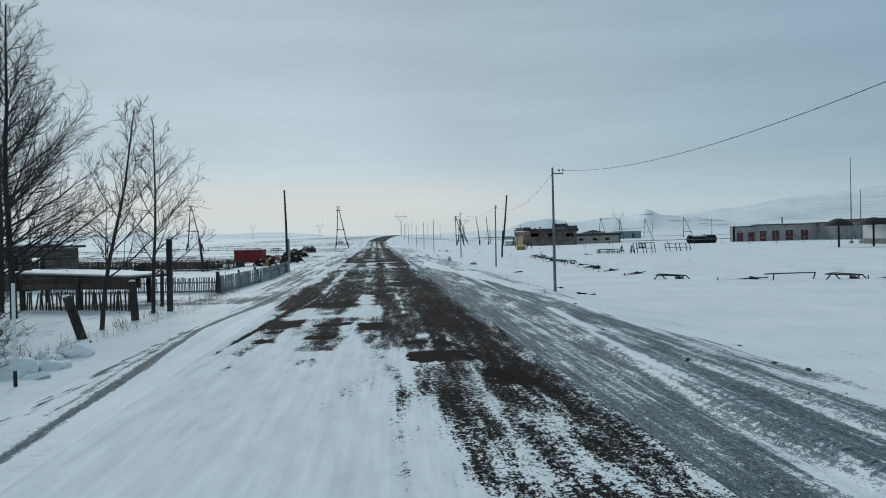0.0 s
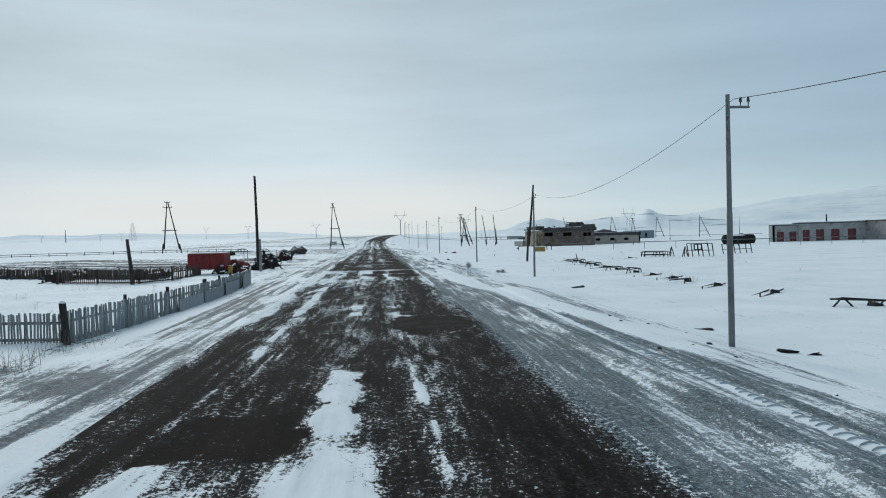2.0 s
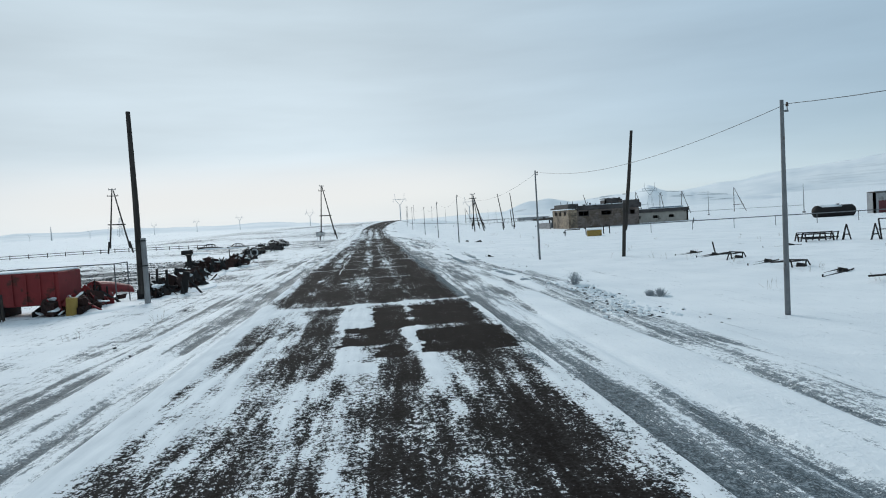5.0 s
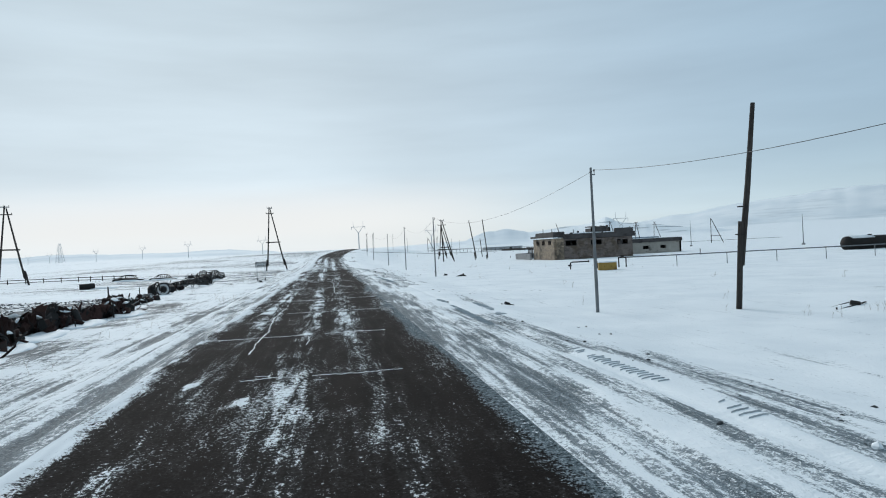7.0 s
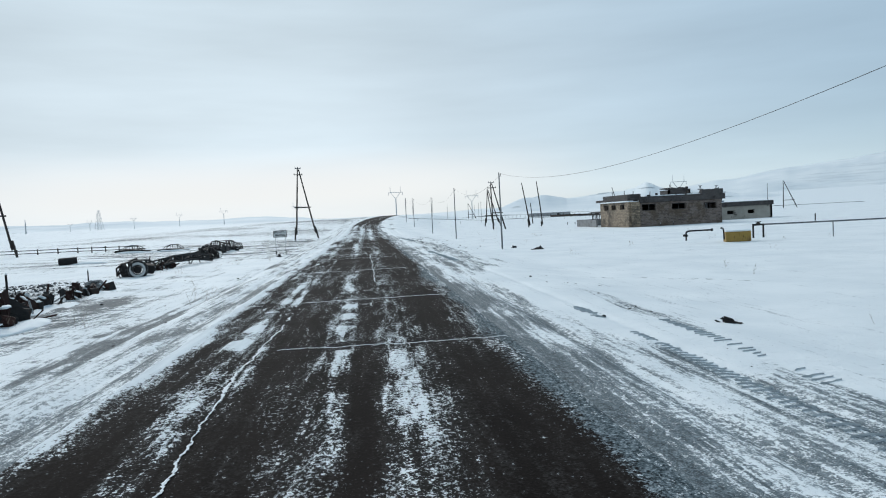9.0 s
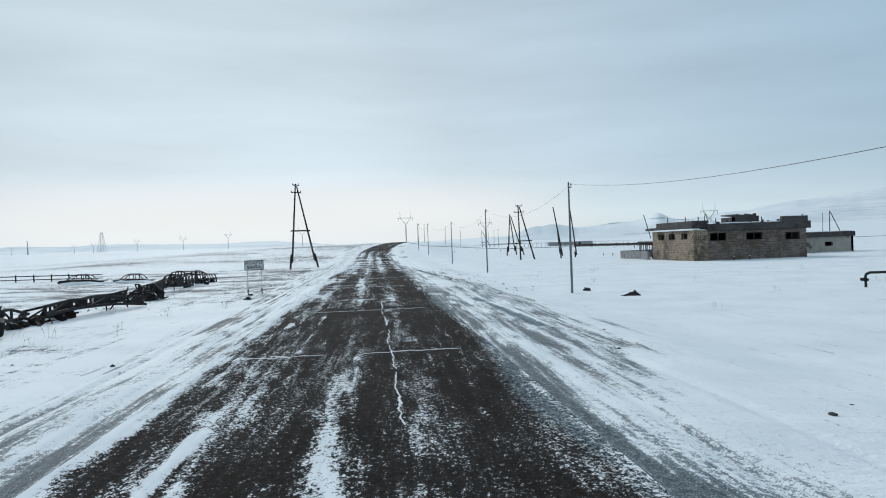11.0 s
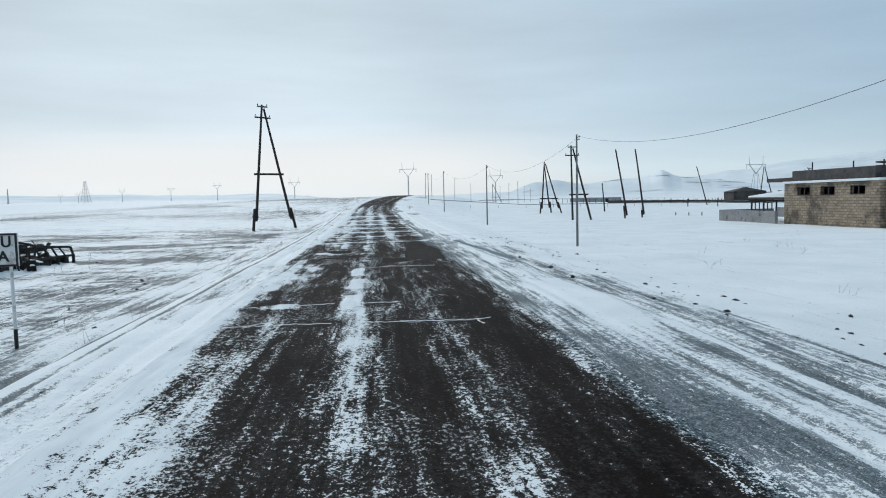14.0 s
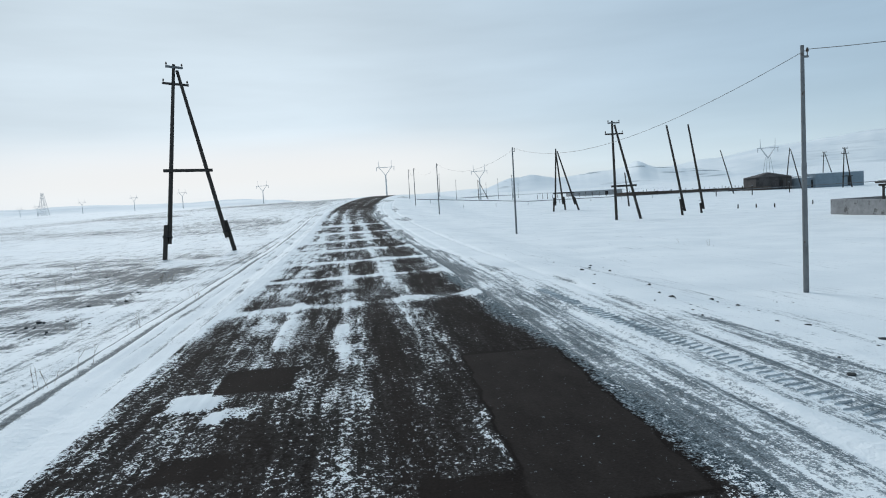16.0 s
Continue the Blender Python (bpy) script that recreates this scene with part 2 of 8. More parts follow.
def make_hill(name, rock_share):
    """Wind-packed snow on far slopes, with thin level bands of bare rock; haze is put into the pale blue tones."""
    m, nt, bsdf = material(name, 0.85, 0.0, 0.1)
    band = noise_node(nt, 0.011, 4.0, 0.62, stretch=(0.35, 0.35, 9.0))
    broad = noise_node(nt, 0.0016, 3.0, 0.5)
    v = math_node(nt, "MULTIPLY_ADD", math_node(nt, "SUBTRACT", broad, 0.5), 0.7, band)
    snow = ramp_node(nt, noise_node(nt, 0.004, 5.0), ((0.3, (0.62, 0.69, 0.74)), (0.65, (0.80, 0.845, 0.87))))
    rock = ramp_node(nt, noise_node(nt, 0.03, 4.0), ((0.3, (0.15, 0.195, 0.23)), (0.7, (0.30, 0.36, 0.40))))
    nt.links.new(mix_node(nt, map_node(nt, v, 0.60, 0.70, 0.0, rock_share), snow, rock), bsdf.inputs["Base Color"])
    return m


def make_road():
    """Worn asphalt under patches of blown and packed snow."""
    m, nt, bsdf = material("worn_asphalt_and_snow", 0.95, 0.0, 0.04)
    snow, fresh, verge = attribute(nt, "snow"), attribute(nt, "fresh"), attribute(nt, "verge")
    fine = noise_node(nt, 13.0, 4.0, 0.72, stretch=(1.0, 0.75, 1.0))
    grit = noise_node(nt, 38.0, 2.0, 0.65)
    mid = noise_node(nt, 3.0, 4.0, 0.6, stretch=(1.0, 0.35, 1.0))
    speck = math_node(nt, "ADD", math_node(nt, "MULTIPLY", fine, 4.2), math_node(nt, "MULTIPLY", grit, 2.8))
    rough = math_node(nt, "SUBTRACT", 1.0, math_node(nt, "MULTIPLY", fresh, 0.6))
    v = math_node(nt, "MULTIPLY_ADD", math_node(nt, "SUBTRACT", speck, 3.5), rough, snow)
    comb = noise_node(nt, 5.5, 3.0, 0.6, stretch=(1.0, 0.07, 1.0))
    v = math_node(nt, "ADD", v, math_node(nt, "MULTIPLY", math_node(nt, "MULTIPLY_ADD", comb, 2.4, -1.2), rough))
    v = math_node(nt, "ADD", v, math_node(nt, "MULTIPLY", math_node(nt, "MULTIPLY_ADD", mid, 1.6, -0.8), rough))
    patchy = noise_node(nt, 0.9, 4.0, 0.65, stretch=(1.0, 0.22, 1.0))
    fleck = noise_node(nt, 20.0, 4.0, 0.75, stretch=(1.0, 0.7, 1.0))
    loose = map_node(nt, math_node(nt, "MULTIPLY_ADD", snow, 0.05, math_node(nt, "MULTIPLY_ADD", math_node(nt, "SUBTRACT", patchy, 0.5), 0.75, fleck)), 0.61, 0.69)
    loose = math_node(nt, "MULTIPLY", loose, math_node(nt, "SUBTRACT", 0.7, math_node(nt, "MULTIPLY", fresh, 0.65)))
    cover = math_node(nt, "MAXIMUM", map_node(nt, v, 0.16, 0.36), loose)
    asphalt = ramp_node(nt, math_node(nt, "MULTIPLY_ADD", patchy, 0.6, math_node(nt, "MULTIPLY", grit, 0.4)),
                        ((0.34, (0.0040, 0.0033, 0.0031)), (0.66, (0.0200, 0.0162, 0.0148))))
    patch = ramp_node(nt, math_node(nt, "MULTIPLY_ADD", mid, 0.5, math_node(nt, "MULTIPLY", grit, 0.5)), ((0.35, (0.0150, 0.0128, 0.0120)), (0.65, (0.029, 0.0250, 0.0232))))
    brown = mix_node(nt, map_node(nt, fresh, 0.62, 0.95), asphalt, patch)
    gravel = ramp_node(nt, math_node(nt, "MULTIPLY_ADD", fine, 0.5, math_node(nt, "MULTIPLY", grit, 0.5)), ((0.38, (0.012, 0.018, 0.022)), (0.62, (0.30, 0.35, 0.38)), (0.50, (0.085, 0.112, 0.128))))
    strewn = map_node(nt, math_node(nt, "ADD", verge, math_node(nt, "MULTIPLY_ADD", speck, 0.45, -1.58)), 0.35, 0.65)
    # a film of blown snow greys the asphalt near the drifts
    dust = math_node(nt, "MULTIPLY", map_node(nt, v, -1.25, 0.25), math_node(nt, "MULTIPLY", math_node(nt, "SUBTRACT", 0.62, math_node(nt, "MULTIPLY", fresh, 0.55)), comb))
    brown = mix_node(nt, dust, brown, (0.083, 0.082, 0.081))
    brown = mix_node(nt, strewn, brown, gravel)
    white = ramp_node(nt, math_node(nt, "MULTIPLY_ADD", comb, 0.55, math_node(nt, "MULTIPLY", mid, 0.45)), ((0.3, (0.60, 0.65, 0.685)), (0.6, (0.79, 0.835, 0.86))))
    nt.links.new(mix_node(nt, cover, brown, white), bsdf.inputs["Base Color"])
    h = math_node(nt, "ADD", math_node(nt, "MULTIPLY", grit, 0.35), math_node(nt, "MULTIPLY", cover, 0.8))
    bump_node(nt, bsdf, h, 0.45, 0.02)
    return m


def make_masonry(name, c1, c2, mortar, width=0.5, height=0.22, dirt=(0.05, 0.045, 0.04)):
    m, nt, bsdf = material(name, 0.9)
    tc, sep, comb, br = (nt.nodes.new("ShaderNode" + n) for n in ("TexCoord", "SeparateXYZ", "CombineXYZ", "TexBrick"))
    nt.links.new(tc.outputs["Object"], sep.inputs[0])
    nt.links.new(math_node(nt, "ADD", sep.outputs["X"], sep.outputs["Y"]), comb.inputs["X"])
    nt.links.new(sep.outputs["Z"], comb.inputs["Y"])
    nt.links.new(comb.outputs[0], br.inputs["Vector"])
    for key, c in (("Color1", c1), ("Color2", c2), ("Mortar", mortar)):
        br.inputs[key].default_value = (*c, 1)
    br.inputs["Scale"].default_value, br.inputs["Brick Width"].default_value, br.inputs["Row Height"].default_value = 1.0, width, height
    br.inputs["Mortar Size"].default_value = 0.018
    stain = map_node(nt, noise_node(nt, 0.55, 5.0, 0.7), 0.47, 0.62)
    col = mix_node(nt, math_node(nt, "MULTIPLY", stain, 0.75), br.outputs["Color"], dirt)
    grain = noise_node(nt, 9.0, 4.0)
    col = mix_node(nt, 1.0, col, ramp_node(nt, grain, ((0.25, (0.7, 0.7, 0.7)), (0.7, (1.15, 1.15, 1.15)))), "MULTIPLY")
    nt.links.new(col, bsdf.inputs["Base Color"])
    bump_node(nt, bsdf, math_node(nt, "SUBTRACT", grain, br.outputs["Fac"]), 0.6, 0.03)
    return m


M = {
    "ground": make_ground(),
    "road": make_road(),
    "hill": make_hill("hazed_rocky_slopes", 0.85),
    # fainter rock bands: haze over the farthest slopes is painted in
    "hazed_hill": make_hill("hazed_snow_slopes", 0.16),
    "snow": make_snow("lying_snow"),
    "wood": make_simple("weathered_pole_wood", (0.018, 0.016, 0.015), (0.060, 0.054, 0.050), 9.0, 0.9, stretch=(3, 3, 0.25), bump=0.5, stain=(0.02, 0.018, 0.017)),
    "picket": make_simple("grey_picket_wood", (0.15, 0.168, 0.18), (0.31, 0.335, 0.35), 10.0, 0.9, stretch=(3, 3, 0.3), per_object=0.3),
    "dark_picket": make_simple("dark_pen_wood", (0.035, 0.028, 0.024), (0.10, 0.08, 0.068), 10.0, 0.9, stretch=(3, 3, 0.3), per_object=0.3),
    "bark": make_simple("tree_bark", (0.020, 0.019, 0.019), (0.055, 0.050, 0.048), 14.0, 0.95, stretch=(2, 2, 0.4), bump=0.6),
    "twig": make_simple("twig_bark", (0.022, 0.020, 0.020), (0.060, 0.054, 0.052), 10.0, 0.95),
    "steel": make_simple("painted_grey_steel", (0.10, 0.11, 0.12), (0.20, 0.215, 0.225), 5.0, 0.6, 0.2, stain=(0.07, 0.05, 0.04)),
    "iron": make_simple("dark_scrap_iron", (0.010, 0.010, 0.011), (0.032, 0.031, 0.031), 5.0, 0.8, 0.1, stain=(0.04, 0.022, 0.016), per_object=0.35),
    "rust": make_simple("rusted_sheet_iron", (0.015, 0.0095, 0.009), (0.055, 0.027, 0.023), 5.0, 0.9, 0.1, stain=(0.03, 0.025, 0.023), per_object=0.45),
    "red": make_simple("faded_red_paint", (0.14, 0.016, 0.018), (0.22, 0.026, 0.028), 3.0, 0.6, stain=(0.07, 0.02, 0.016)),
    "door_red": make_simple("dull_red_door_paint", (0.085, 0.024, 0.03), (0.14, 0.042, 0.048), 4.0, 0.7, stain=(0.06, 0.03, 0.03)),
    "yellow": make_simple("gas_yellow_paint", (0.24, 0.16, 0.04), (0.36, 0.24, 0.06), 4.0, 0.6, stain=(0.16, 0.10, 0.04)),
    "blue_box": make_simple("faded_blue_grey_paint", (0.13, 0.18, 0.22), (0.22, 0.28, 0.33), 3.0, 0.7),
    "concrete": make_simple("weathered_concrete", (0.16, 0.165, 0.17), (0.32, 0.325, 0.33), 3.0, 0.9, bump=0.4, stain=(0.10, 0.10, 0.10)),
    "plaster": make_simple("grey_render", (0.24, 0.25, 0.26), (0.36, 0.37, 0.375), 2.5, 0.9, stain=(0.18, 0.18, 0.18)),
    "old_block": make_simple("pale_old_blocks", (0.26, 0.248, 0.222), (0.40, 0.382, 0.345), 1.6, 0.95, stain=(0.12, 0.11, 0.10)),
    "white_plaster": make_simple("white_render", (0.55, 0.57, 0.58), (0.72, 0.74, 0.75), 2.5, 0.9),
    "fascia": make_simple("dark_roof_slab", (0.032, 0.030, 0.031), (0.095, 0.090, 0.090), 3.0, 0.9, stain=(0.035, 0.03, 0.03)),
    # far towers only: distance haze is put into this lighter grey
    "hazed_steel": make_simple("haze_paled_steel", (0.40, 0.43, 0.45), (0.55, 0.58, 0.60), 4.0, 0.7),
    "tuff": make_masonry("yellow_tuff_blocks", (0.36, 0.290, 0.215), (0.24, 0.190, 0.140), (0.12, 0.10, 0.08)),
    "stone": make_masonry("brown_stone_blocks", (0.200, 0.163, 0.146), (0.096, 0.077, 0.070), (0.23, 0.205, 0.19), 0.42, 0.2, (0.095, 0.072, 0.050)),
    "brick_shed": make_masonry("dark_block_wall", (0.10, 0.095, 0.09), (0.06, 0.058, 0.057), (0.15, 0.145, 0.14), 0.4, 0.2),
    "rubber": make_simple("old_rubber", (0.010, 0.010, 0.011), (0.028, 0.028, 0.029), 12.0, 0.85, stain=(0.12, 0.125, 0.13)),
    "rim": make_simple("chalky_rim", (0.30, 0.31, 0.32), (0.55, 0.57, 0.58), 6.0, 0.7, stain=(0.12, 0.09, 0.07)),
    "sign_white": make_simple("sign_white_enamel", (0.55, 0.57, 0.58), (0.74, 0.76, 0.77), 3.0, 0.45, stain=(0.42, 0.40, 0.38)),
    "black": make_simple("black_paint", (0.012, 0.012, 0.013), (0.03, 0.03, 0.031), 8.0, 0.6),
    "wire": make_simple("overhead_wire", (0.035, 0.037, 0.04), (0.07, 0.072, 0.075), 5.0, 0.6, 0.3),
    "ceramic": make_simple("brown_ceramic", (0.05, 0.035, 0.028), (0.09, 0.06, 0.045), 8.0, 0.3),
    "dirty_snow": make_simple("dirty_packed_snow", (0.20, 0.225, 0.245), (0.46, 0.50, 0.53), 9.0, 0.85),
    # the shade in the gaps between snow lugs, as a grey tone
    "tread": make_simple("lug_gap_shade", (0.26, 0.295, 0.315), (0.50, 0.54, 0.565), 9.0, 0.9),
    "earth": make_simple("frozen_clod", (0.020, 0.023, 0.025), (0.065, 0.071, 0.076), 12.0, 0.95),
    "tussock": make_simple("dead_tussock", (0.030, 0.034, 0.038), (0.10, 0.108, 0.112), 12.0, 0.95),
    "grass": make_simple("dry_weed", (0.12, 0.10, 0.08), (0.26, 0.22, 0.17), 10.0, 0.95),
    # near-black tone that carries the shade inside the closed rooms
    "room_shade": make_simple("shaded_interior", (0.03, 0.029, 0.028), (0.07, 0.067, 0.064), 2.0, 0.95),
}


# ---- mesh helpers ----
def tube(bm, p0, p1, r0, r1=None, seg=8, caps=True):
    """A tapered round bar between two points."""
    p0, p1 = Vector(p0), Vector(p1)
    r1 = r0 if r1 is None else r1
    d = (p1 - p0).normalized()
    a = d.cross(Vector((0, 0, 1)) if abs(d.z) < 0.9 else Vector((1, 0, 0))).normalized()
    b = d.cross(a)
    rings = []
    for p, r in ((p0, r0), (p1, r1)):
        rings.append([bm.verts.new(p + r * (math.cos(2 * math.pi * i / seg) * a + math.sin(2 * math.pi * i / seg) * b)) for i in range(seg)])
    for i in range(seg):
        j = (i + 1) % seg
        bm.faces.new((rings[0][j], rings[0][i], rings[1][i], rings[1][j]))
    if caps:
        bm.faces.new(rings[0])
        bm.faces.new(rings[1][::-1])


def box(bm, centre, size, turn=None, bevel=0.0):
    """A box with lightly cut edges."""
    m = Matrix.Translation(centre) @ (turn.to_4x4() if turn else Matrix.Identity(4)) @ Matrix.Diagonal((*size, 1))
    made = bmesh.ops.create_cube(bm, size=1.0, matrix=m)["verts"]
    if bevel:
        edges = {e for v in made for e in v.link_edges}
        bmesh.ops.bevel(bm, geom=list(edges), offset=bevel, segments=1, affect="EDGES")


def beam(bm, p0, p1, w, h):
    """A squared timber or section between two points."""
    p0, p1 = Vector(p0), Vector(p1)
    q = (p1 - p0).to_track_quat("Y", "Z").to_matrix()
    box(bm, (p0 + p1) / 2, (w, (p1 - p0).length, h), q)


def turned(rx=0, ry=0, rz=0):
    return Euler([radians(a) for a in (rx, ry, rz)]).to_matrix()


def finish(bm, name, mat, smooth_faces=False):
    bmesh.ops.recalc_face_normals(bm, faces=bm.faces)
    me = bpy.data.meshes.new(name)
    bm.to_mesh(me)
    bm.free()
    me.materials.append(M[mat])
    if smooth_faces:
        for p in me.polygons:
            p.use_smooth = True
    return me


def part(name, bm, mat, parent, label="", smooth_faces=False):
    ob = new(name, finish(bm, name, mat, smooth_faces))
    ob.parent = parent
    if label:
        tagged(ob, label)
    return ob


def thing(name, at, label, category, group="", kind="", turn=(0, 0, 0)):
    ob = new(name)
    ob.empty_display_size = 0.2
    ob.matrix_basis = pose(*at, *turn)
    return tagged(ob, label, category, group, kind)


def on_ground(x, y, lift=0.0):
    return (x, y, ground_z(x, y) + lift)


def bars(pairs, r, seg=6):
    bm = bmesh.new()
    for p0, p1 in pairs:
        tube(bm, p0, p1, r, r, seg)
    return bm


# ---- land and road ----
def steps(*spans):
    """A rising row of numbers: (start, end, step) spans, then the far end reached by growing steps."""
    row = []
    for a, b, s in spans:
        row += list(np.arange(a, b - s * 0.5, s))
    return row


def grow(start, end, first, rate):
    row, v, s = [], start, first
    while abs(v) < abs(end):
        row.append(v)
        v, s = v + math.copysign(s, end), s * rate
    return row + [end]


def road_cover(u, y):
    """How firmly snow lies on the road: above 0 it is white, below 0 dark asphalt. Also where a fresh repair lies."""
    knots = [-12, 9, 12, 17, 18.6, 20.4, 45, 48, 52, 59, 63, 80, 84, 105, 110, 128, 134, 150, 158, 170, 185, 225, 245]
    left = [.93, .93, .74, .74, .72, .15, .20, .60, .68, .66, .07, .09, .17, .16, .06, .14, .18, .14, .33, .46, .50, .5, .05]
    right = [.32, .32, .38, .34, .26, .12, .16, .42, .46, .40, .06, .06, .12, .13, .09, .09, .11, .11, .18, .34, .36, .3, .04]
    near = smooth(16, 9, y)
    side = smooth(-0.4 + 1.15 * near, 1.5 - 0.1 * near, u)
    cov = np.clip(np.interp(y, knots, left) * (1 - side) + np.interp(y, knots, right) * side, 0.02, 0.98)
    need = np.log((1 - cov) / cov) / 1.7
    streak = fractal(u * 2.1 + 0.3 * value_noise(u, y * 0.2, 3), y * 0.085, 11, 3)
    block = fractal(u * 0.9, y * 0.42, 21, 3)
    small = fractal(u * 4.0, y * 1.5, 33, 3)
    f = (0.44 * streak + 0.28 * block + 0.28 * small - 0.5) / 0.105
    g = lambda c, w: np.exp(-((u - c) / w) ** 2)  # noqa: E731
    lanes = 0.50 * g(-1.95, 0.24) + 0.42 * g(-0.25, 0.28) * (1 - smooth(60, 62, y) * smooth(80, 77, y)) + 0.55 * g(1.25, 0.40) - 0.75 * g(0.5, 0.30) - 0.8 * g(2.3, 0.6) - 0.6 * g(-1.1, 0.4) - 0.35 * g(-2.7, 0.3)
    keep = 1 - 0.75 * smooth(14, 6, y)
    a = 0.75 * f + 1.5 * lanes * keep - need * 1.15 + 0.05
    # worn zones where the snow thins to grit, stretch by stretch: middle u, middle y, half sizes, amount
    first = ((-0.9, 11.5, 0.55, 1.4, 0.25), (-0.8, 34.8, 1.2, 2.5, 0.4), (0.05, 19.2, 0.6, 2.5, 1.6), (-2.4, 26.0, 1.0, 5.0, -0.7), (-0.45, 12.3, 1.0, 2.6, -1.0), (-1.0, 14.6, 0.3, 1.4, -1.3), (-2.2, 16.0, 0.5, 1.5, -1.5), (0.9, 8.0, 0.7, 1.6, -0.5), (1.75, 18.0, 1.2, 5.0, -1.0),
             (-2.6, 23.5, 0.9, 3.5, -0.6), (-0.15, 30.0, 0.45, 3.4, 0.55), (2.0, 28.2, 0.8, 1.0, 0.7), (-0.5, 16.4, 0.4, 0.5, -1.6), (-1.1, 17.6, 0.6, 0.6, -0.6))
    second = ((-1.0, 55.2, 0.36, 4.4, -1.2), (-2.55, 55.5, 0.4, 3.4, -1.3), (0.85, 51.3, 0.24, 1.3, -1.5), (2.4, 51.2, 0.5, 1.6, -0.3), (1.25, 51.7, 0.3, 1.1, 0.8), (0.0, 63.6, 2.6, 2.0, -0.8), (0.1, 66.5, 0.35, 2.6, 0.2),
              (0.1, 72.0, 0.6, 3.0, 0.15), (1.4, 71.0, 0.4, 3.0, 0.20), (-1.8, 77.5, 1.1, 4.5, -0.8), (1.25, 82.5, 0.45, 4.4, 0.4), (2.4, 82.5, 0.5, 5.0, 0.15))
    third = ((-0.3, 113.5, 1.3, 5.0, -0.7), (1.4, 112.5, 0.5, 6.0, -0.3), (1.2, 136.0, 0.6, 3.0, -0.8), (-2.0, 135.3, 1.0, 2.2, -0.6), (-0.6, 120.8, 1.2, 3.0, 1.0), (1.6, 120.2, 0.8, 2.8, 1.1), (-0.4, 129.0, 0.65, 3.4, 0.5), (1.25, 128.5, 0.35, 4.0, 0.4), (-2.4, 125.3, 0.55, 2.8, 1.9),
             (0.6, 138.5, 0.55, 4.6, 0.2), (-0.4, 146.2, 0.7, 2.4, 0.5), (-2.1, 145.0, 0.6, 1.6, -0.5), (-2.2, 141.8, 0.55, 2.8, 1.1), (0.45, 150.0, 0.16, 7.0, -1.2), (2.4, 138.0, 0.6, 6.0, -0.8), (-2.3, 131.0, 0.5, 2.0, 0.4))
    for c, yc, hu, hy, k in first + second + third:
        a = a + k * np.exp(-(((u - c) / hu) ** 4) - ((y - yc) / hy) ** 4)
    # packed strips, broken along their length: offset, start, end, half width
    for n, (c, y0, y1, w) in enumerate(((-2.0, 24, 35, 0.09), (-0.2, 32, 37, 0.17), (1.05, 17, 25, 0.045), (-1.95, 36, 46, 0.14), (-2.0, 64.3, 66.3, 0.14), (-1.78, 80.4, 82.0, 0.13), (-2.05, 86.4, 92.6, 0.20), (-1.45, 82.5, 90, 0.09),
                                        (0.08, 79.5, 93, 0.19), (-1.95, 93, 100, 0.12), (-1.6, 92, 99, 0.10), (-2.55, 102.5, 110.5, 0.20), (-1.35, 106, 116, 0.05), (-0.45, 133.5, 142.5, 0.19), (-2.7, 136, 147, 0.16), (-0.35, 150.5, 154.5, 0.12), (-1.35, 150.8, 158, 0.16))):
        mid = c + 0.10 * (fractal(y * 0.5, y * 0 + n, 61, 3) - 0.5)
        flat = smooth(w * 1.15 + 0.03, w * 0.8 - 0.02, np.abs(u - mid) + 0.16 * (fractal(u * 3, y * 1.3, 62, 3) - 0.5))
        cell = _hash(np.floor(y / 1.1 + 0.4 * np.sin(n * 3 + y * 0.3)), np.floor(y * 0) + n, 63)
        a = a + 1.9 * flat * smooth(y0, y0 + 0.6, y) * smooth(y1, y1 - 0.6, y) * np.where(cell > 0.3, 1.0, 0.2)
    # bands of blown snow across
    for c, w in ((60.8, 0.38), (10.6, 0.35), (17.4, 0.45), (157, 0.5), (163, 0.4), (169, 0.6), (176, 0.8), (184, 0.9), (193, 1.2), (204, 1.5)):
        a = a + 2.2 * np.exp(-((y - c - 0.5 * (fractal(u * 0.7, u * 0, 7, 2) - 0.5) - 0.12 * u) / w) ** 2) * (0.4 + value_noise(u * 0.6, y * 0.1 + c, 81)) * (smooth(0.5, -0.1, u) if c < 20 else 1.0)
    # packed slabs with firm edges: middle u, middle y, half sizes
    wob = 0.55 * (fractal(u * 2.2, y * 2.2, 91, 5, 0.62) - 0.5)
    for c, yc, hu, hy in ((1.2, 12.5, 0.18, 0.25), (-0.1, 22.6, 0.26, 1.9), (1.4, 32.5, 0.34, 0.12), (2.25, 28.8, 0.17, 0.16), (-0.2, 57.8, 0.42, 1.7), (1.08, 54.4, 0.12, 1.5), (-2.3, 112.2, 0.09, 0.8), (-0.05, 51.6, 0.3, 0.3), (-2.15, 71.2, 0.13, 0.3), (-1.0, 69.4, 0.15, 0.3),
                          (-0.19, 78.6, 0.2, 0.14), (-2.2, 149.2, 0.34, 0.36), (-1.6, 148.6, 0.3, 0.22), (-2.1, 134.2, 0.45, 0.35)):
        a = a + 2.4 * smooth(hu + 0.05, hu - 0.05, np.abs(u - c) + wob) * smooth(hy + 0.06, hy - 0.06, np.abs(y - yc) + wob)
    # bare repaired patches: middle u, middle y, half sizes, and whether the repair is new and paler
    fresh = np.zeros_like(a)
